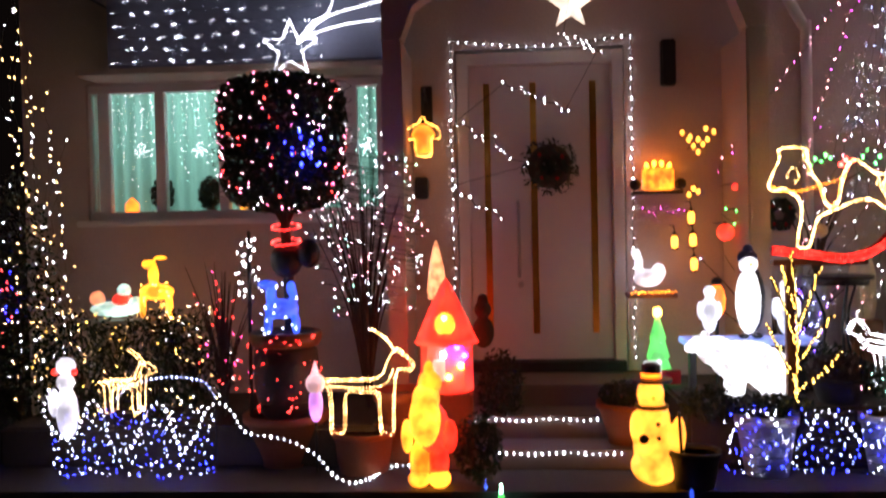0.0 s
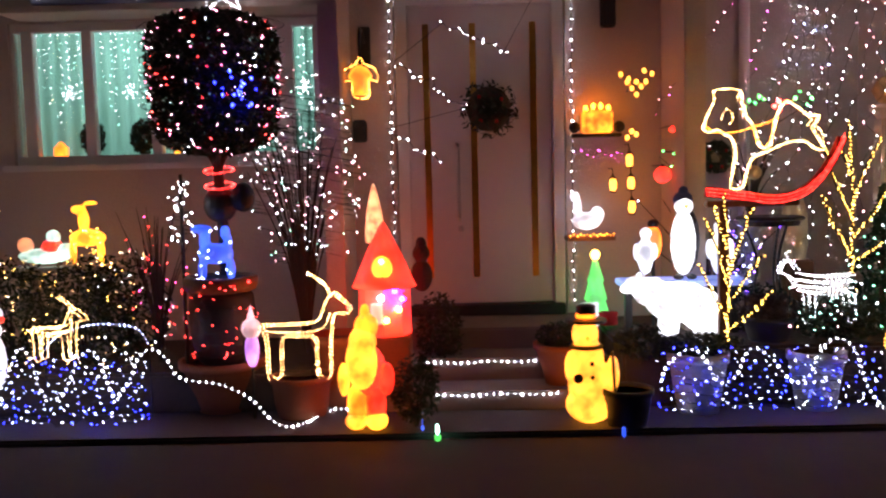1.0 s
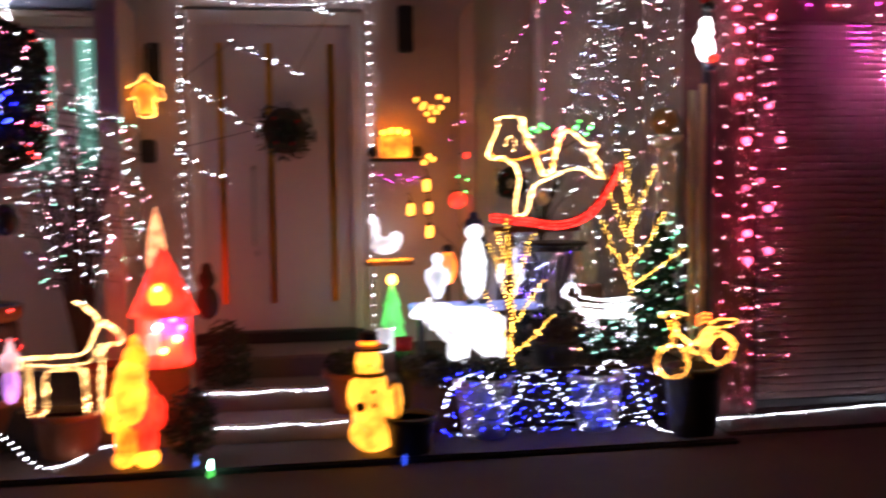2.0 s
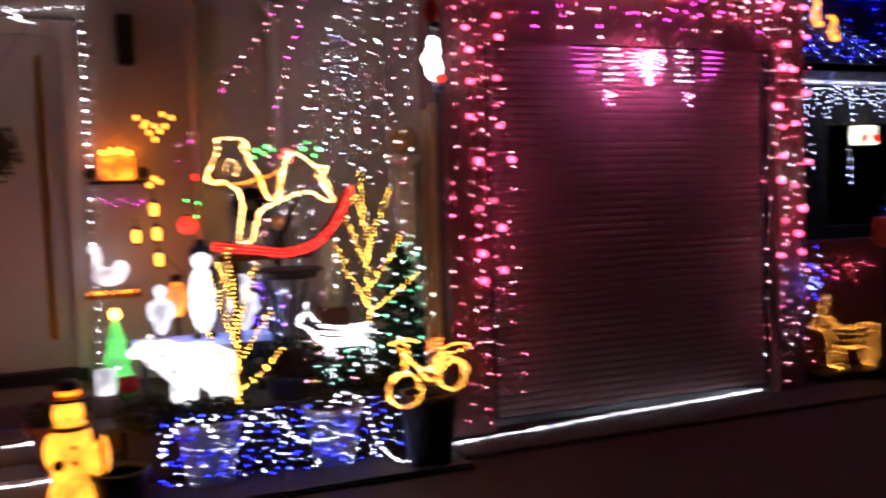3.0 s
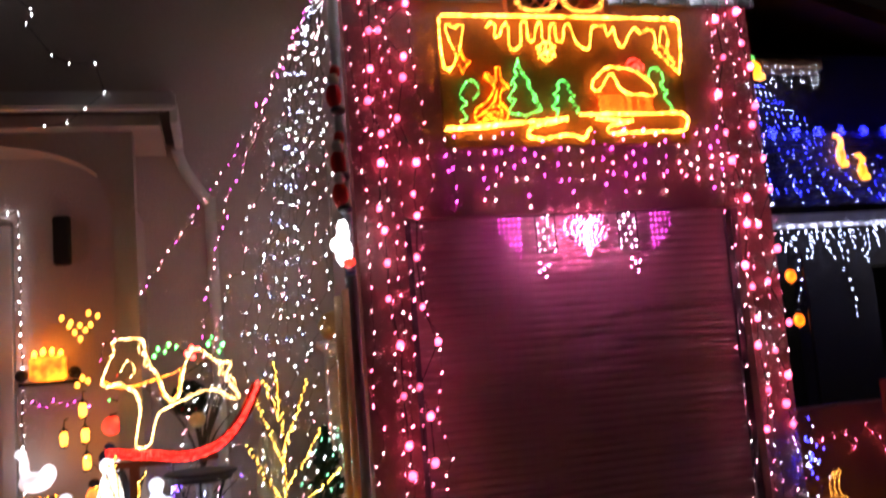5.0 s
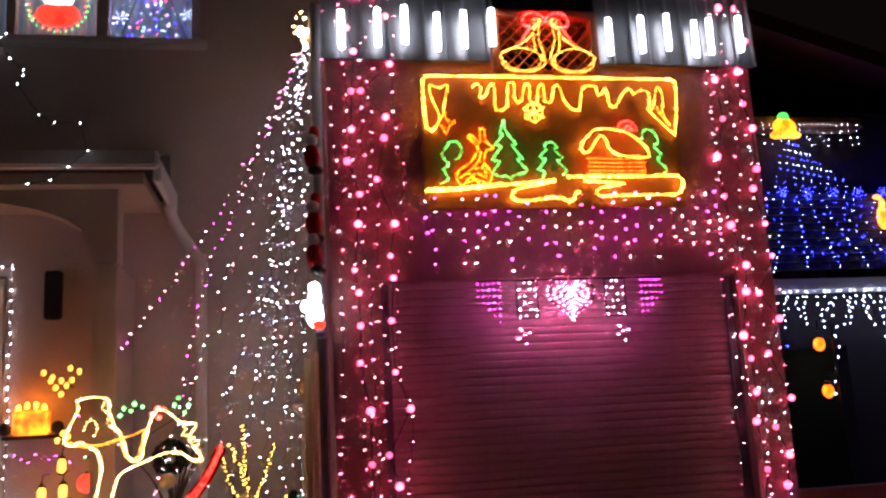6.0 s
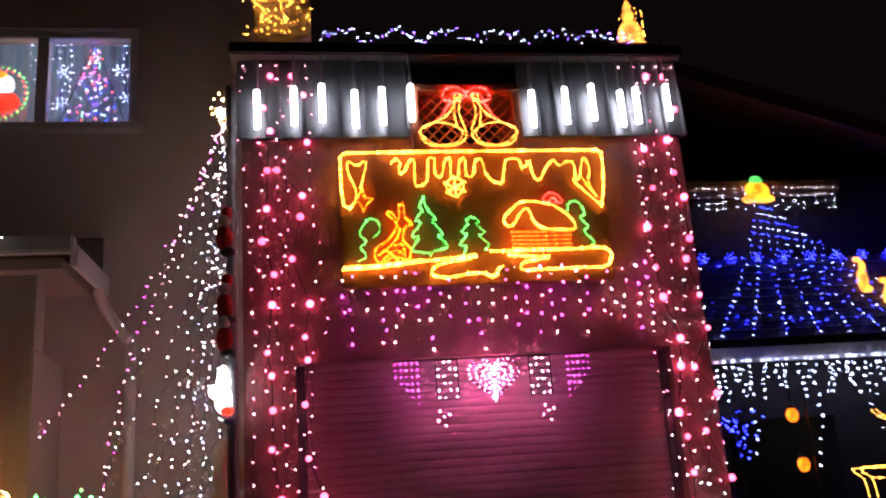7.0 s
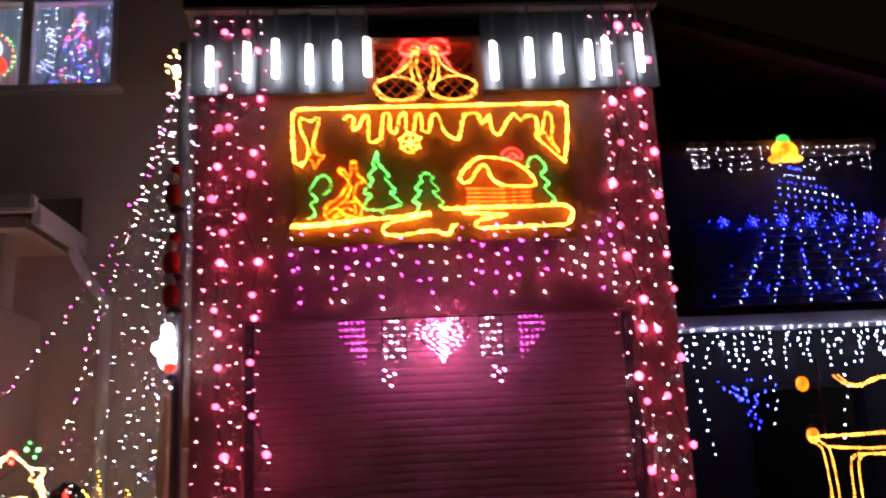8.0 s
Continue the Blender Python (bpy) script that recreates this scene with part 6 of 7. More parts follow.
# ---- lit figures ----
figure("lit_santa", (-0.40, 4.50, 0.03), [((-.05, 0, .12), (.055, .06, .12), 0), ((.05, 0, .12), (.055, .06, .12), 1), ((.01, .01, .30), (.10, .08, .14), 1), ((-.01, -.02, .46), (.075, .065, .085), 2), ((-.015, -.055, .36), (.085, .05, .15), 2), ((0.01, 0, .54), (.065, .06, .07), 0), ((.005, 0, .61), (.028, .028, .05), 0), ((-.115, -.02, .26), (.032, .035, .09), 2), ((.11, -.02, .26), (.045, .04, .09), 1), ((-.055, -.02, .035), (.06, .07, .045), 2), ((.055, -.02, .035), (.06, .07, .05), 2)], (LIT_ORANGE, LIT_RED, LIT_YELLOW), "orange and red lit plastic santa by the kerb", "santa figure")
sm_ = thing("lit_snowman", (0.79, 4.52, 0.03), "yellow lit plastic snowman with a black top hat", "snowman figure")
body = part("body", blob_bm([((0, 0, .09), (.13, .11, .10)), ((0, 0, .20), (.115, .10, .17)), ((-.01, 0, .34), (.09, .08, .12)), ((-.02, 0, .47), (.072, .07, .085)), ((-.10, -.03, .30), (.035, .035, .09)), ((.12, -.03, .26), (.035, .035, .10))]), lit_plastic("lit_snowman_plastic", (1.0, 0.36, 0.03), 1.9, 10, 0.5), sm_)
rm = body.modifiers.new("moulded", "REMESH")
rm.mode, rm.voxel_size, rm.use_smooth_shade = "VOXEL", 0.009, True
hat = part("hat", lathe([(0.11, 0.535), (0.11, 0.55), (0.052, 0.555), (0.05, 0.62), (0.03, 0.63)], 16), BLACK, sm_, "black top hat", at=(-0.015, 0, 0))
part("hat_band", lathe([(0.0535, 0.558), (0.0535, 0.58)], 16), LIT_ORANGE, hat, "orange hat band")
part("nose", blob_bm([((-.02, -.085, .46), (.012, .03, .012))], 8), LIT_ORANGE, sm_)
for q, r in (((0, -.108, .33), .012), ((0, -.115, .26), .012), ((-.07, -.09, .25), .026)):
    part("button", blob_bm([(q, (r, r * .7, r))], 8), BLACK, sm_)
part("scarf", tube([[Vector((-.015 + .078 * math.cos(a), .075 * math.sin(a), .405)) for a in [2 * math.pi * k / 16 for k in range(17)]]], 0.013, 6), paint("grey_scarf", (0.25, 0.2, 0.05), 0.9), sm_)
solid("snowman_broom", tube([[(0.92, 4.44, 0.02), (0.90, 4.44, 0.42)]], 0.008, 6), BLACK, "dark broom beside the lit snowman", "broom")
rh = thing("lit_house", (-0.33, 5.0, 0.44), "red lit plastic house with coloured lamps beside the steps", "lit house")
part("wall", lathe([(0.15, 0), (0.155, 0.02), (0.15, 0.26), (0.14, 0.30)], 8), LIT_RED, rh)
part("roof", lathe([(0.19, 0.28), (0.17, 0.32), (0.10, 0.48), (0.03, 0.62), (0.004, 0.66)], 12), LIT_RED, rh, smooth=True)
part("window", blob_bm([((0.0, -0.135, 0.40), (.06, .03, .07))], 12), LIT_YELLOW, rh)
part("window", box_bm(-0.07, 0.0, -0.16, -0.135, 0.08, 0.2, 0.006), lit_plastic("lit_pink", (1.0, 0.45, 0.35), 1.0), rh)
for q, m in (((.07, -.15, .27), GL_BLUE), ((.11, -.12, .22), GL_BLUE), ((.02, -.155, .10), GL_GREEN), ((.09, -.14, .16), GL_GREEN), ((-.01, -.16, .23), GL_WHITE), ((.0, -.17, .44), GL_GREEN)):
    part("lamp", blob_bm([(q, (.017, .017, .017))], 8), m, rh)
solid("lit_house_stand", box_bm(-0.48, -0.18, 4.87, 5.14, 0.02, 0.438, 0.012), TERRACOTTA, "terracotta block under the lit house", "stand")
solid("light_cone", lathe([(0.055, 0), (0.06, 0.05), (0.045, 0.2), (0.015, 0.33), (0.002, 0.36)], 12), lit_plastic("lit_peach", (1.0, 0.40, 0.16), 1.3, 20), "peach coloured glowing cone behind the lit house", "cone light", at=(-0.40, 5.25, 0.96), smooth=True)
solid("cone_post", tube([[(-0.40, 5.25, 0.26), (-0.40, 5.25, 0.962)]], 0.015, 6), WOOD, "wooden post under the glowing cone", "post")
figure("colour_lantern", (-1.06, 4.74, 0.36), [((0, 0, .05), (.04, .04, .10), 0), ((0, 0, .17), (.055, .05, .06), 1), ((0, 0, .25), (.03, .03, .05), 1, 0.1)], (LIT_LILAC, lit_plastic("lit_pale_peach", (1.0, 0.6, 0.65), 0.9)), "small lilac and peach glowing gnome lantern", "lantern")
solid("lantern_stake", tube([[(-1.06, 4.74, 0.02), (-1.06, 4.74, 0.34)]], 0.008, 6), BLACK, "thin stake under the gnome lantern", "stake")
figure("polar_bear", (1.37, 5.02, 0.36), [((-.23, 0, .33), (.065, .055, .055), 0), ((-.285, 0, .31), (.04, .035, .03), 0), ((-.20, -.045, .385), (.018, .015, .02), 0), ((-.20, .045, .385), (.018, .015, .02), 0), ((-.14, 0, .29), (.11, .08, .085), 0), ((.02, 0, .23), (.20, .10, .12), 0), ((.15, 0, .18), (.13, .10, .13), 0), ((-.06, -.05, .10), (.055, .05, .125), 0), ((-.01, .05, .10), (.05, .05, .125), 0), ((.15, -.05, .09), (.06, .055, .115), 0), ((.22, .05, .09), (.05, .05, .115), 0)], (LIT_WHITE,), "large white glowing polar bear in the bed", "bear figure")
figure("penguin", (1.47, 5.22, 0.70), [((0, 0, .22), (.075, .07, .20), 0), ((.02, .03, .23), (.085, .07, .21), 1), ((0, -.01, .44), (.055, .055, .055), 0), ((0, .01, .48), (.06, .055, .05), 2), ((0.0, 0, .53), (.03, .03, .03), 2), ((-.04, -.04, .015), (.03, .05, .018), 1), ((.04, -.04, .015), (.03, .05, .018), 1), ((0, -.06, .44), (.012, .03, .012), 3)], (LIT_WHITE, BLACK, paint("blue_hat", (0.03, 0.06, 0.25), 0.8), LIT_ORANGE), "tall white glowing penguin with a blue hat", "penguin figure", "glowing penguins")
for x, y, z, s in ((1.24, 5.22, 0.72, 0.62), (1.70, 5.25, 0.70, 0.72)):
    figure("penguin", (x, y, z), [((0, 0, .20 * s), (.08 * s, .07 * s, .19 * s), 0), ((0, -.01, .42 * s), (.06 * s, .06 * s, .06 * s), 0), ((-.09 * s, 0, .24 * s), (.03 * s, .03 * s, .09 * s), 0), ((.09 * s, 0, .24 * s), (.03 * s, .03 * s, .09 * s), 0)], (lit_plastic("lit_pale_blue", (0.75, 0.85, 1.0), 1.1),), "small pale glowing penguin", "penguin figure", "glowing penguins")
shelf = thing("penguin_shelf", (1.46, 5.25, 0.36), "pale blue lit ice shelf under the penguins", "shelf")
part("board", box_bm(-0.38, 0.38, -0.11, 0.11, 0.30, 0.338, 0.006), lit_plastic("lit_ice", (0.20, 0.35, 1.0), 0.6), shelf)
for x in (-0.32, 0.32):
    part("leg", box_bm(x - 0.02, x + 0.02, -0.03, 0.03, 0.0, 0.299), BLACK, shelf)
figure("amber_lantern", (1.35, 5.50, 0.80), [((0, 0, .10), (.055, .05, .11), 0), ((0, 0, .22), (.035, .03, .03), 1)], (LIT_ORANGE, BLACK), "amber glowing lantern on a post behind the penguins", "lantern")
solid("lantern_post", tube([[(1.35, 5.50, 0.36), (1.35, 5.50, 0.80)]], 0.012, 6), BLACK, "dark post under the amber lantern", "post")
gt = thing("green_tree_light", (1.0, 5.62, 0.39), "small green glowing christmas tree with a gold star", "light tree")
part("cone", lathe([(0.09, 0.0), (0.095, 0.03), (0.06, 0.13), (0.075, 0.14), (0.045, 0.25), (0.055, 0.26), (0.012, 0.40)], 14), LIT_GREEN, gt, smooth=True)
part("star", blob_bm([((0, 0, 0.43), (.03, .02, .035))], 8), GL_GOLD, gt)
part("bulb_chain", bulb_mesh([Vector((0.08 * (1 - k / 20) * math.cos(k * 2.2), -0.01 - 0.08 * (1 - k / 20) * abs(math.sin(k * 2.2)), 0.03 + 0.018 * k)) for k in range(18)], 0.012), GL_WHITE, gt, kind="stuff")
figure("light_swan", (0.98, 5.84, 0.98), [((0, 0, .05), (.10, .05, .06), 0), ((-.06, 0, .14), (.03, .03, .08), 0), ((-.08, 0, .22), (.035, .03, .03), 0), ((.07, 0, .09), (.05, .03, .06), 0)], (lit_plastic("lit_pale_white", (0.85, 0.9, 1.0), 1.0),), "white glowing swan on a wall shelf", "swan figure")
solid("wall_shelf", box_bm(0.84, 1.16, 5.76, WY - 0.002, 0.90, 0.93, 0.004), WOOD, "wooden wall shelf under the glowing swan", "shelf")
gp = [Vector((0.86 + 0.022 * k, 5.755, 0.935 + 0.01 * (k % 2))) for k in range(14)]
string("amber_light_string", "amber lights along the wall shelf", [gp], [(gp, 0.012, GL_AMBER)])
figure("lit_gift", (0.93, 5.42, 0.39), [((0, 0, .07), (.055, .05, .07), 0, 1.0), ((.12, .02, .04), (.06, .05, .04), 1, 1.0)], (lit_plastic("lit_parcel", (0.8, 0.9, 1.0), 0.9), RED_CLOTH), "pale lit parcel on the landing", "parcel")
LIT_DIM = lit_plastic("lit_dim_white", (0.85, 0.88, 1.0), 0.9)
figure("lit_santa", (-2.45, 4.62, 0.26), [((0, 0, .14), (.062, .05, .15), 0), ((0, -.01, .31), (.05, .045, .05), 0), ((0, 0, .40), (.055, .05, .05), 1), ((.05, -.01, .37), (.02, .02, .02), 2), ((-.06, -.01, .37), (.02, .02, .02), 2), ((-.06, -.03, .2), (.03, .03, .08), 0)], (LIT_DIM, LIT_DIM, LIT_RED), "small white glowing santa among the net lights", "santa figure")
figure("santa_sleigh", (-2.52, 5.42, 0.86), [((.0, 0, .05), (.17, .06, .05), 0), ((.05, 0, .10), (.07, .05, .06), 1), ((.06, 0, .17), (.045, .04, .045), 0), ((-.12, 0, .12), (.05, .04, .05), 2), ((.14, 0, .08), (.06, .05, .05), 0)], (lit_plastic("lit_mint", (0.6, 1.0, 0.85), 1.0), LIT_RED, lit_plastic("lit_dim_orange", (1.0, 0.35, 0.15), 0.7)), "pale glowing santa in a sleigh on the shrubs", "sleigh figure")
figure("gold_reindeer", (-2.24, 5.42, 0.88), [((0, 0, .14), (.12, .05, .055), 0), ((-.02, 0, .25), (.035, .035, .08), 0), ((-.05, 0, .32), (.05, .03, .03), 0), ((.03, 0, .36), (.05, .015, .015), 0), ((-.09, -.02, .05), (.025, .025, .08), 0), ((.09, -.02, .05), (.025, .025, .08), 0)], (LIT_GOLD,), "golden glowing plastic reindeer on the shrubs", "reindeer figure")
g = random.Random(15)
string("gold_light_string", "gold lights on the plastic reindeer", None, [([Vector((g.uniform(-.12, .12), -0.06, g.uniform(0.02, .2))) for _ in range(24)], 0.011, GL_GOLD)], at=(-2.24, 5.42, 0.88))
solid("figure_board", box_bm(-2.75, -2.08, 5.36, 5.50, 0.80, 0.84, 0.01), STONE, "pale stone slab carrying sleigh and reindeer", "slab")
for x in (-2.65, -2.2):
    solid("slab_support", box_bm(x - 0.05, x + 0.05, 5.38, 5.48, 0.26, 0.799), STONE, "stone support under the slab", "support", "slab supports")
ob = thing("rope_light_arch", (0, 0, 0), "rope light arch over the net light", "rope light")
rope(ob, [(-2.26, 4.8, 0.42), (-2.18, 4.8, 0.50), (-2.0, 4.8, 0.56), (-1.84, 4.8, 0.56), (-1.72, 4.8, 0.53), (-1.66, 4.8, 0.44)], GL_PALEBLUE, 0.007, 0.03, 0.007)
for x in (-2.26, -1.66):
    part("stake", tube([[(x, 4.8, 0.02), (x, 4.8, 0.43)]], 0.004, 5), BLACK, ob)
# fir tree by the garage
fir = thing("fir_tree", (2.62, 5.12, 0.36), "small dark fir tree with teal and white lights", "tree")
part("trunk", tube([[(0, 0, 0), (0, 0, 0.84)]], (0.025, 0.004), 6), BARK, fir)


def fir_pt(g):
    z = g.random() ** 1.3
    a, q = g.uniform(0, 6.283), 0.27 * (1 - z) ** 0.85 * (0.75 + 0.25 * math.sin(z * 34)) * math.sqrt(g.uniform(0.2, 1))
    return (q * math.cos(a), q * math.sin(a), 0.06 + 0.82 * z)


part("crown", leaf_crown(2200, fir_pt, 0.026, 70), NEEDLE, fir, kind="stuff")
g = random.Random(71)
fp = []
for j in range(9):
    z = 0.12 + 0.09 * j
    for k in range(15 - j):
        a = math.pi * (1.0 + (k + 0.3 * j) / (14 - j))
        q = 0.30 * (1 - z / 0.94) ** 0.8 + 0.03
        fp.append(Vector((q * math.cos(a), q * math.sin(a), z - 0.03 * math.sin(a * 3) + g.gauss(0, .008))))
string("fir_light_string", "teal and white lights on the small fir tree", None, [(fp[::3], 0.0115, GL_TEAL), (fp[1::3], 0.0115, GL_WHITE), (fp[2::3], 0.0115, glow("sea_green_led", (0.12, 0.9, 0.45), 5.0))], at=(2.62, 5.12, 0.36))
g = random.Random(72)
vp = [Vector((1.76 + g.uniform(0, 0.20), 5.38 + g.gauss(0, .03), 0.58 + g.uniform(0, 0.48))) for _ in range(44)]
string("violet_light_string", "violet and pale blue lights hanging under the garden table", [sorted(vp[:22], key=lambda q: q.z), sorted(vp[22:], key=lambda q: q.z)], [(vp[::2], 0.009, GL_VIOLET), (vp[1::2], 0.009, GL_PALEBLUE)], wire=0.0015)
bq = [Vector((1.93 + 0.42 * g.random(), 4.86 + g.gauss(0, .03), 0.40 + g.uniform(0, 0.34))) for _ in range(34)]
string("coloured_light_string", "yellow, green and pink lights in the dark shrubs before the lamb", [sorted(bq, key=lambda q: q.x)], [(bq[::4], 0.0085, GL_WARM), (bq[1::4], 0.0085, GL_TEAL), (bq[2::4], 0.0085, GL_PALEPINK), (bq[3::4], 0.0085, GL_TEAL)], wire=0.0015)
st = thing("stone_pillar", (2.735, 4.84, 0.02), "pale stone pillar with a painted globe by the garage", "pillar")
PALE_STONE = paint("pale_stone", (0.62, 0.54, 0.45), 0.8, 0, 7, 0.15, 0.4)
part("base", box_bm(-0.09, 0.09, 0.39, 0.57, 0.0, 0.40, 0.012), PALE_STONE, st)
part("shaft", box_bm(-0.06, 0.06, 0.42, 0.54, 0.401, 1.62, 0.01), PALE_STONE, st)
part("capital", lathe([(0.062, 1.621), (0.07, 1.64), (0.105, 1.67), (0.11, 1.699), (0.05, 1.70)], 18), PALE_STONE, st, at=(0, 0.48, 0), smooth=True)
part("globe", lathe([(0.01, 0), (0.06, 0.02), (0.095, 0.09), (0.06, 0.16), (0.01, 0.18)], 16), GOLD_PAINT, st, at=(0, 0.48, 1.70), smooth=True)
figure("kerb_light", (-0.02, 4.30, 0.0), [((0, 0, .02), (.018, .018, .02), 0), ((.0, 0, .06), (.008, .008, .03), 1)], (LIT_GREEN, GL_TEAL), "tiny green glowing ornament at the kerb", "ornament", "small kerb lights")
figure("kerb_light", (-0.10, 4.38, 0.03), [((0, 0, .02), (.012, .012, .02), 0), ((.0, 0, .05), (.008, .008, .02), 0)], (LIT_BLUE,), "tiny blue glowing ornament at the kerb", "ornament", "small kerb lights")
figure("kerb_light", (0.93, 4.30, 0.0), [((0, 0, .03), (.013, .012, .035), 0)], (LIT_BLUE,), "tiny violet-blue glowing ornament at the kerb", "ornament", "small kerb lights")


# ---- neighbouring house and the gap beside the garage ----
NY = 8.7
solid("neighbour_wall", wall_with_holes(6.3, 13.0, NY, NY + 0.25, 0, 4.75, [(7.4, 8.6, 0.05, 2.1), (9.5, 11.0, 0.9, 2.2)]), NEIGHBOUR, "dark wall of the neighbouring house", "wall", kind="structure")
# black sheet added behind the openings in place of the rooms' darkness
solid("neighbour_dark_sheet", box_bm(6.3, 13.0, NY + 1.5, NY + 1.7, 0, 4.75), BLACK, "black sheet standing for the unlit rooms of the neighbouring house", "wall", kind="structure")
bm = bmesh.new()
vs = [bm.verts.new(q) for q in ((5.9, NY - 0.3, 6.25), (13.2, NY - 0.3, 4.0), (13.2, NY + 3, 4.0), (5.9, NY + 3, 6.25), (5.9, NY - 0.3, 6.43), (13.2, NY - 0.3, 4.18), (13.2, NY + 3, 4.18), (5.9, NY + 3, 6.43))]
for f in ((3, 2, 1, 0), (0, 1, 5, 4), (1, 2, 6, 5), (2, 3, 7, 6), (3, 0, 4, 7), (4, 5, 6, 7)):
    bm.faces.new([vs[i] for i in f])
solid("neighbour_roof", bm, WOOD, "brown sloping roof verge of the neighbouring house", "roof", kind="structure")
eave = thing("neighbour_eave", (0, 0, 0), "pale eave board of the neighbouring house", "eave", kind="structure")
part("board", box_bm(6.4, 12.9, NY - 0.35, NY - 0.002, 2.68, 2.80, 0.01), FRAME_WHITE, eave)
bal = thing("balcony_front", (0, 0, 0), "blue lit slatted balcony front of the neighbouring house", "balcony", kind="structure")
for k in range(10):
    part("slat", box_bm(6.9, 12.5, NY - 0.30, NY - 0.27, 2.90 + 0.085 * k, 2.965 + 0.085 * k), BLIND, bal)
for x in (6.95, 8.3, 9.7, 11.1, 12.4):
    part("post", box_bm(x - 0.03, x + 0.03, NY - 0.268, NY - 0.20, 2.802, 3.78), BLACK, bal)
solid("fascia_beam", box_bm(6.6, 9.0, NY - 0.25, NY - 0.002, 4.50, 4.62, 0.01), WOOD, "brown wooden beam on the neighbouring house", "beam", kind="structure")
g = random.Random(80)
ICE = glow("ice_white_led", (0.60, 0.70, 1.0), 6.5)
for k in range(80):
    x = 6.55 + 0.075 * k
    hanging("icicle_light", "drop of blue-white icicle lights under the eave", x, NY - 0.37, 2.66 - (0.42, 0.22, 0.32, 0.18, 0.38)[k % 5] - (0.8 if k % 9 == 4 else 0), 2.66, 0.062 if k % 9 != 4 else 0.11, (ICE, ICE, GL_PALEBLUE), 0.0175, 0.03, 500 + k, "icicle drops on the neighbouring house")
for k in range(26):
    hanging("icicle_light", "drop of white lights on the wooden beam", 7.0 + 0.075 * k, NY - 0.27, 4.28, 4.52, 0.075, (GL_WHITE,), 0.011, 0.02, 560 + k, "drops on the wooden beam")
for k in range(10):
    a, b_ = Vector((8.02, NY - 0.30, 4.36)), Vector((7.30 + 0.36 * k, NY - 0.36, 2.92))
    n = 22
    ln = [a.lerp(b_, i / n) + Vector((g.gauss(0, .015), -0.01, -0.22 * math.sin(math.pi * i / n) * (0.2 + 0.1 * k))) for i in range(n + 1)]
    string("light_tree_string", "blue and white string of the fanned light tree", [ln], [(ln[::2], 0.013, ICE), (ln[1::2], 0.013, GL_BLUE)], group="strings of the fanned light tree")
for k in range(14):
    ob = thing("blue_star_light", (7.25 + 0.30 * k, NY - 0.34, 3.74), "blue light star on the balcony rail", "star light", "blue stars on the balcony")
    part("bulb_chain", bulb_mesh([Vector((q * math.cos(a), 0, q * math.sin(a))) for a in [math.pi * j / 3 for j in range(6)] for q in (0.02, 0.05)], 0.012), GL_BLUE, ob, kind="stuff")
    part("clip", box_bm(-0.01, 0.01, 0.0, 0.10, -0.02, 0.02), BLACK, ob)
for k in range(2):
    q = [Vector((7.0 + g.uniform(0, 5.2), NY - 0.34, 2.95 + g.uniform(0, 0.8))) for _ in range(36)]
    string("blue_light_net", "blue lights scattered over the balcony front", [sorted(q, key=lambda p: p.x)], [(q, 0.013, GL_BLUE)], group="blue lights on the balcony", wire=0.002)
figure("light_bell", (7.98, NY - 0.32, 4.36), [((0, 0, .10), (.14, .05, .12), 0), ((0, 0, .22), (.07, .04, .06), 1), ((-.10, 0, .02), (.08, .05, .04), 0), ((.10, 0, .02), (.08, .05, .04), 0)], (LIT_GOLD, LIT_GREEN), "golden glowing bell with green bow on the beam", "bell light")
for x, z, h in ((8.98, 3.32, 1.0), (9.24, 3.16, 0.8)):
    figure("light_figure", (x, NY - 0.36, z), [((0, 0, .12 * h), (.06, .04, .13 * h), 0), ((.02, 0, .27 * h), (.035, .03, .07 * h), 0), ((-.03, 0, .35 * h), (.05, .03, .03), 0), ((.05, 0, .03), (.05, .03, .04), 0)], (LIT_GOLD,), "small golden lit animal figure on the balcony front", "light figure", "golden figures on the balcony")
sg = thing("light_box_sign", (10.02, NY - 0.10, 1.93), "white and red lit box sign on the neighbouring wall", "lit sign")
part("box", box_bm(-0.16, 0.16, -0.05, 0.098, 0, 0.23, 0.01), lit_plastic("lit_sign", (0.95, 1.0, 0.75), 2.0), sg)
for dx in (-0.12, 0.06):
    part("bar", box_bm(dx, dx + 0.1, -0.056, -0.051, 0.03, 0.12), LIT_RED, sg, "red bar")
ct = thing("christmas_tree", (10.02, NY - 0.6, 0.0), "dark christmas tree with coloured lights before the neighbouring house", "tree")
part("trunk", tube([[(0, 0, 0), (0, 0, 1.8)]], (0.04, 0.01), 6), BARK, ct)
part("crown", leaf_crown(1500, lambda g: (lambda z, a, q: (q * (1 - z) * math.cos(a), q * (1 - z) * math.sin(a), 0.3 + 1.5 * z))(g.random(), g.uniform(0, 6.28), 0.45 * math.sqrt(g.random())), 0.05, 81), NEEDLE, ct, kind="stuff")
cp = [Vector(((1 - z) * 0.42 * math.sin(7 * z + k), -(1 - z) * 0.42 * abs(math.cos(7 * z + k)), 0.4 + 1.4 * z)) for k in range(4) for z in [i / 16 for i in range(16)]]
for k, m in enumerate((GL_BLUE, GL_RED, GL_GREEN, GL_PALEBLUE)):
    string("tree_light_string", "coloured lights on the neighbour's christmas tree", None, [(cp[k::4], 0.016, m)], at=(10.02, NY - 0.6, 0), group="lights on the christmas tree")
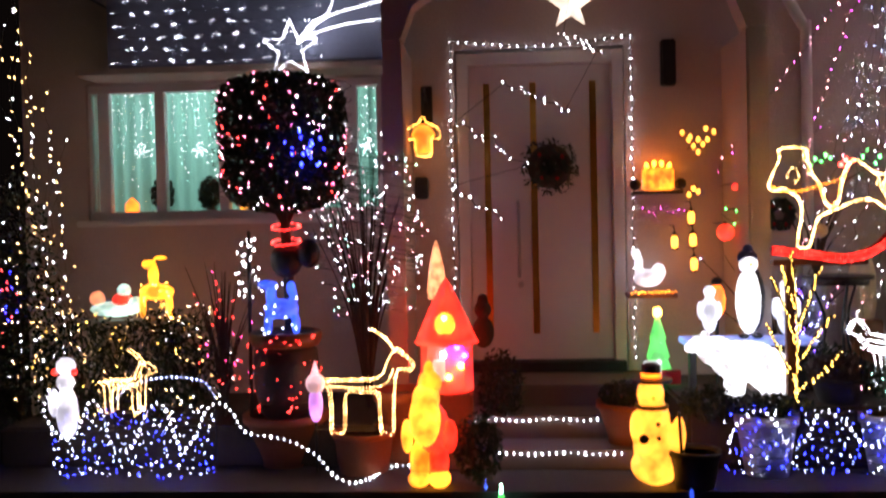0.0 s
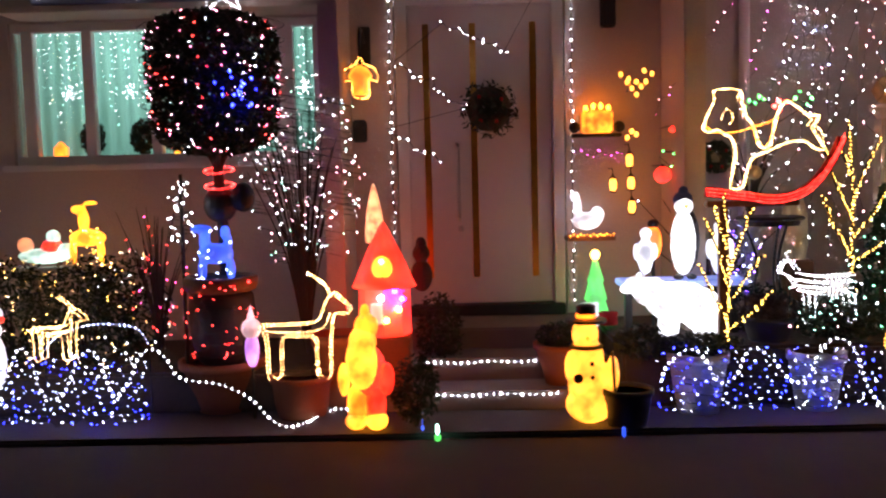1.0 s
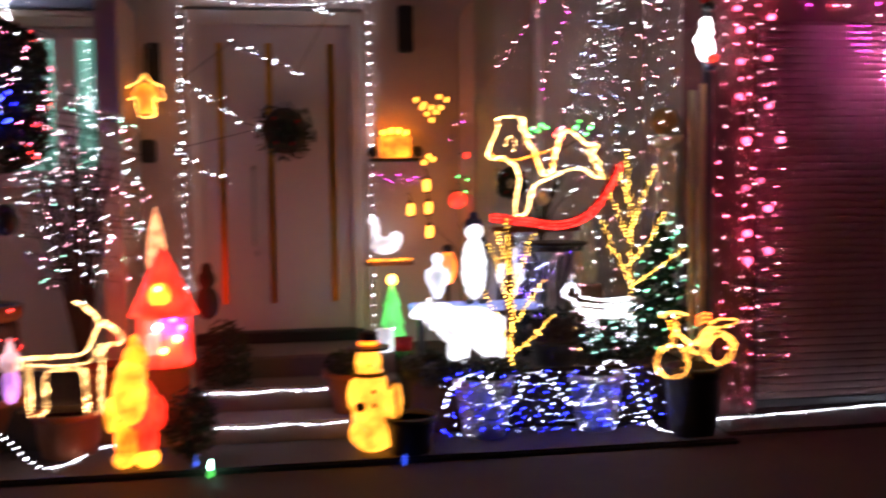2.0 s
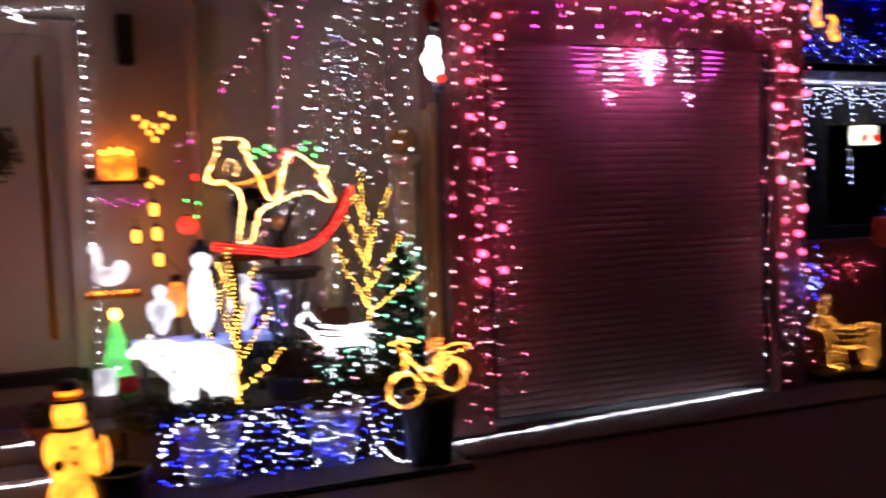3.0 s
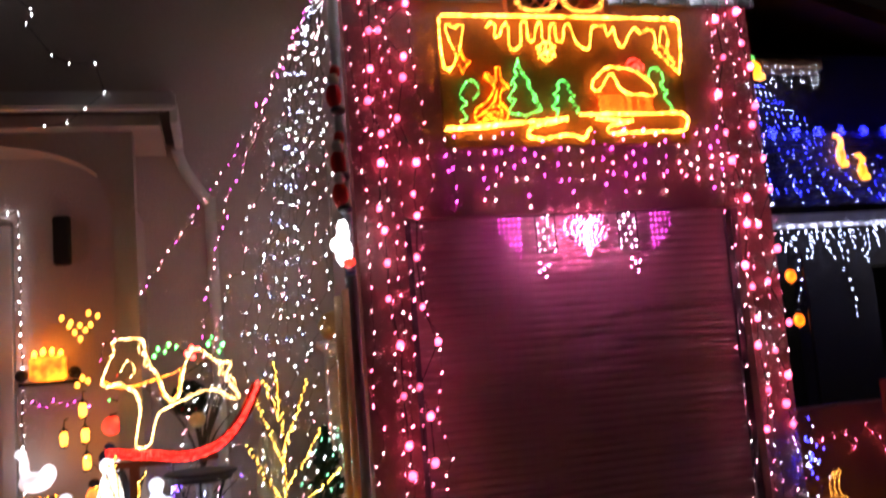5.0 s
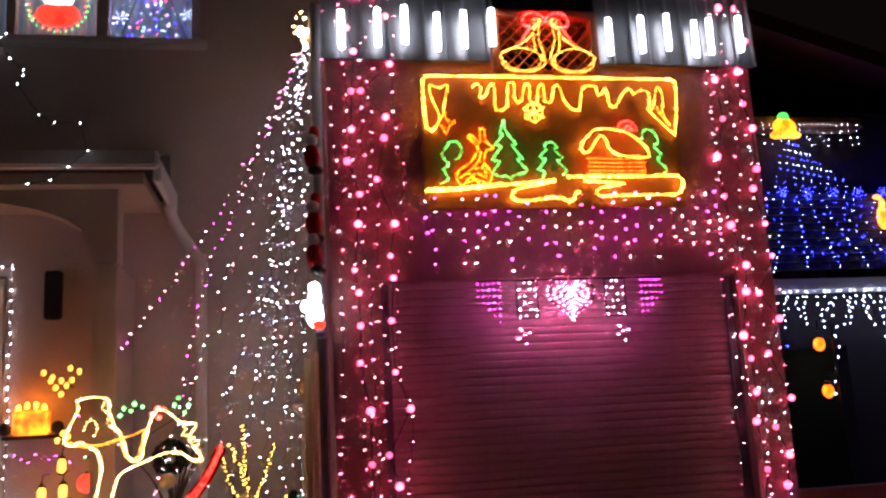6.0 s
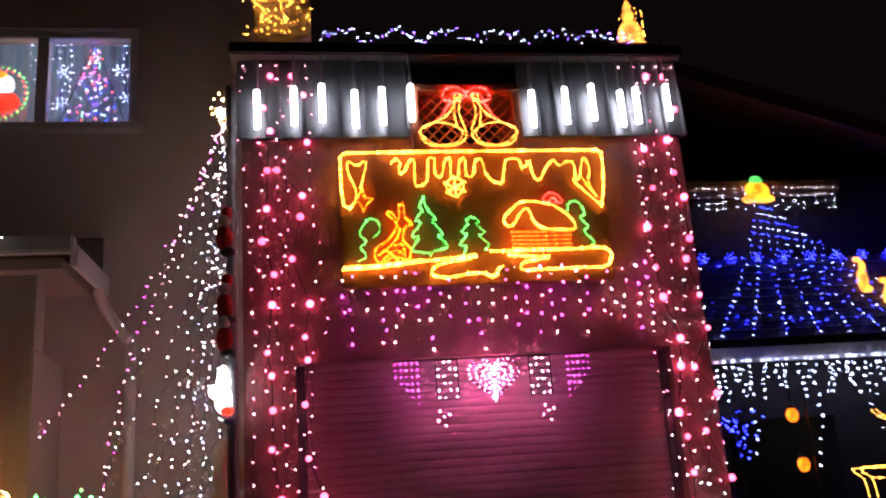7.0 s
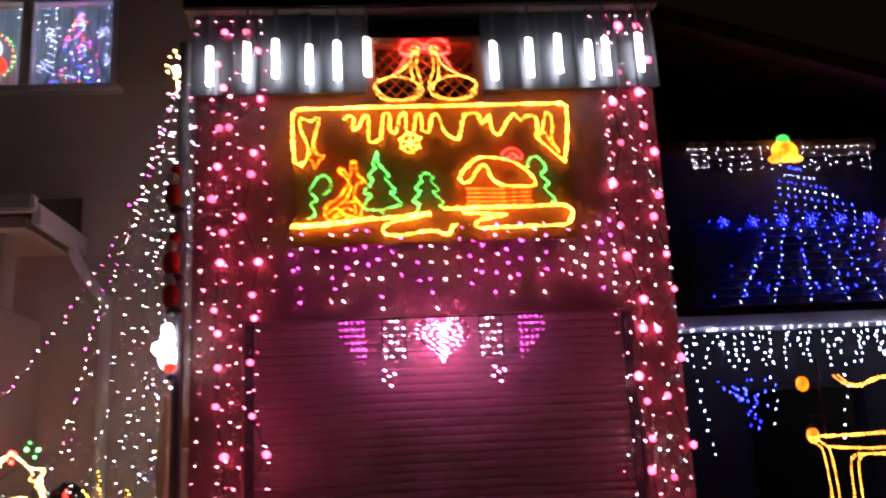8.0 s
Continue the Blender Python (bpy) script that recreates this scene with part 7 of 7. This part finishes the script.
# passage beside the garage: low wall, post lamp, hedge with a large deer
solid("passage_wall", box_bm(5.56, 7.2, 5.5, 5.65, 0, 1.0, 0.01), paint("red_brown_render", (0.34, 0.14, 0.09), 0.85, 0, 8, 0.2, 0.4), "low red-brown wall behind the golden reindeer", "wall", kind="structure")
g = random.Random(90)
pp = [Vector((5.6 + g.uniform(0, 1.2), 5.47, 0.75 + g.gauss(0, 0.07))) for _ in range(16)]
string("pink_light_string", "small pink lights along the low wall", [sorted(pp, key=lambda q: q.x)], [(pp, 0.010, GL_PINK)])
bush((5.66, 5.28, 0.02), (0.2, 0.14, 0.10), 500, LEAF, "low dark shrub beside the garage", 91)
solid("deer_plinth", box_bm(5.74, 6.38, 4.95, 5.2, 0.0, 0.068, 0.01), BARK, "dark earth plinth under the golden reindeer", "plinth")
hp_ = thing("clipped_hedge", (6.9, 4.25, 0.0), "dark clipped hedge carrying a golden light deer", "hedge")
part("foliage", leaf_crown(6000, lambda g: (g.uniform(-1.05, 1.1), g.uniform(-0.2, 0.2), g.uniform(0.0, 1.2)), 0.045, 92), LEAF, hp_, kind="stuff")
# black box added among the leaves for the shade inside the hedge
part("shade_core", box_bm(-1.0, 1.05, -0.15, 0.15, 0.0, 1.15, 0.05), BLACK, hp_)
deer((5.87, 4.22, 1.21), 0.72, GL_GOLD, "large golden rope-light deer standing on a hedge", step=0.020, bulb=0.0088, antler=[(.80, .87), (.66, .94), (.50, .93), (.36, .885), (.27, .90), (.20, .96)])
wl = thing("rope_light", (0, 0, 0), "thin warm rope light along the hedge top", "rope light")
rope(wl, [(5.82, 4.06, 1.22), (6.3, 4.04, 1.20), (7.0, 4.05, 1.22)], GL_GOLD, 0.006, 0.03, 0.006)
g = random.Random(93)
bp = [Vector((6.30 + 0.022 * k + g.gauss(0, .03), 4.72 + g.gauss(0, .02), 0.78 + 0.014 * k + g.gauss(0, .03))) for k in range(16)]
string("blue_light_string", "bright blue-white lights beside the post lantern", [[Vector((6.24, 4.832, 0.70))] + bp], [(bp[::2], 0.011, ICE), (bp[1::2], 0.011, GL_BLUE)])
bp = [Vector((5.53 + g.gauss(0, .03), 4.80 + g.gauss(0, .01), 0.78 + g.gauss(0, .11))) for k in range(26)]
string("blue_light_string", "blue-white light cluster at the garage corner", [sorted(bp, key=lambda q: q.z)], [(bp[::2], 0.012, ICE), (bp[1::2], 0.014, GL_BLUE)])
pl = thing("post_lantern", (6.24, 4.85, 0.0), "dull orange lantern on a dark post", "lantern")
part("post", tube([[(0, 0, 0), (0, 0, 0.98)]], 0.02, 8), BLACK, pl)
part("shade", box_bm(-0.075, 0.075, -0.075, 0.075, 0.98, 1.20, 0.012), paint("dull_orange", (0.42, 0.10, 0.025), 0.5), pl)
for x, y, z in ((7.22, 7.1, 1.96), (7.25, 7.1, 1.55)):
    figure("orange_lantern", (x, y, z), [((0, 0, .08), (.05, .045, .06), 0), ((0, 0, .15), (.03, .03, .02), 1)], (LIT_ORANGE, BLACK), "orange paper lantern hanging on a pole", "lantern", "orange lanterns")
solid("lantern_pole", tube([[(7.36, 7.1, 0), (7.36, 7.1, 2.25), (7.22, 7.1, 2.25), (7.22, 7.1, 2.16)], [(7.36, 7.1, 1.78), (7.25, 7.1, 1.78), (7.25, 7.1, 1.74)]], 0.012, 6), BLACK, "dark pole carrying two orange lanterns", "pole")
ob = thing("blue_bow_light", (6.95, 7.6, 1.95), "blue glowing light bow before the neighbouring house", "light figure")
part("bulb_chain", bulb_mesh([Vector((g.gauss(0, .13), 0, g.gauss(0, .06) + 0.05)) for _ in range(26)] + [Vector((0.06 + g.gauss(0, .02), 0, -0.03 * k)) for k in range(9)], 0.016), GL_BLUE, ob, kind="stuff")
part("post", tube([[(0, 0.02, -1.95), (0, 0.02, 0.1)]], 0.012, 6), BLACK, ob)
lamp = thing("roof_lamp", (11.1, NY - 0.45, 4.98), "orange glowing lamp on the neighbour's roof edge", "lamp")
part("globe", blob_bm([((0, 0, 0), (.16, .12, .12))], 12), lit_plastic("lit_orange_globe", (1.0, 0.42, 0.05), 2.5), lamp, smooth=True)
part("arm", tube([[(0, 0, 0), (0, 0.3, -0.1)]], 0.02, 6), BLACK, lamp)
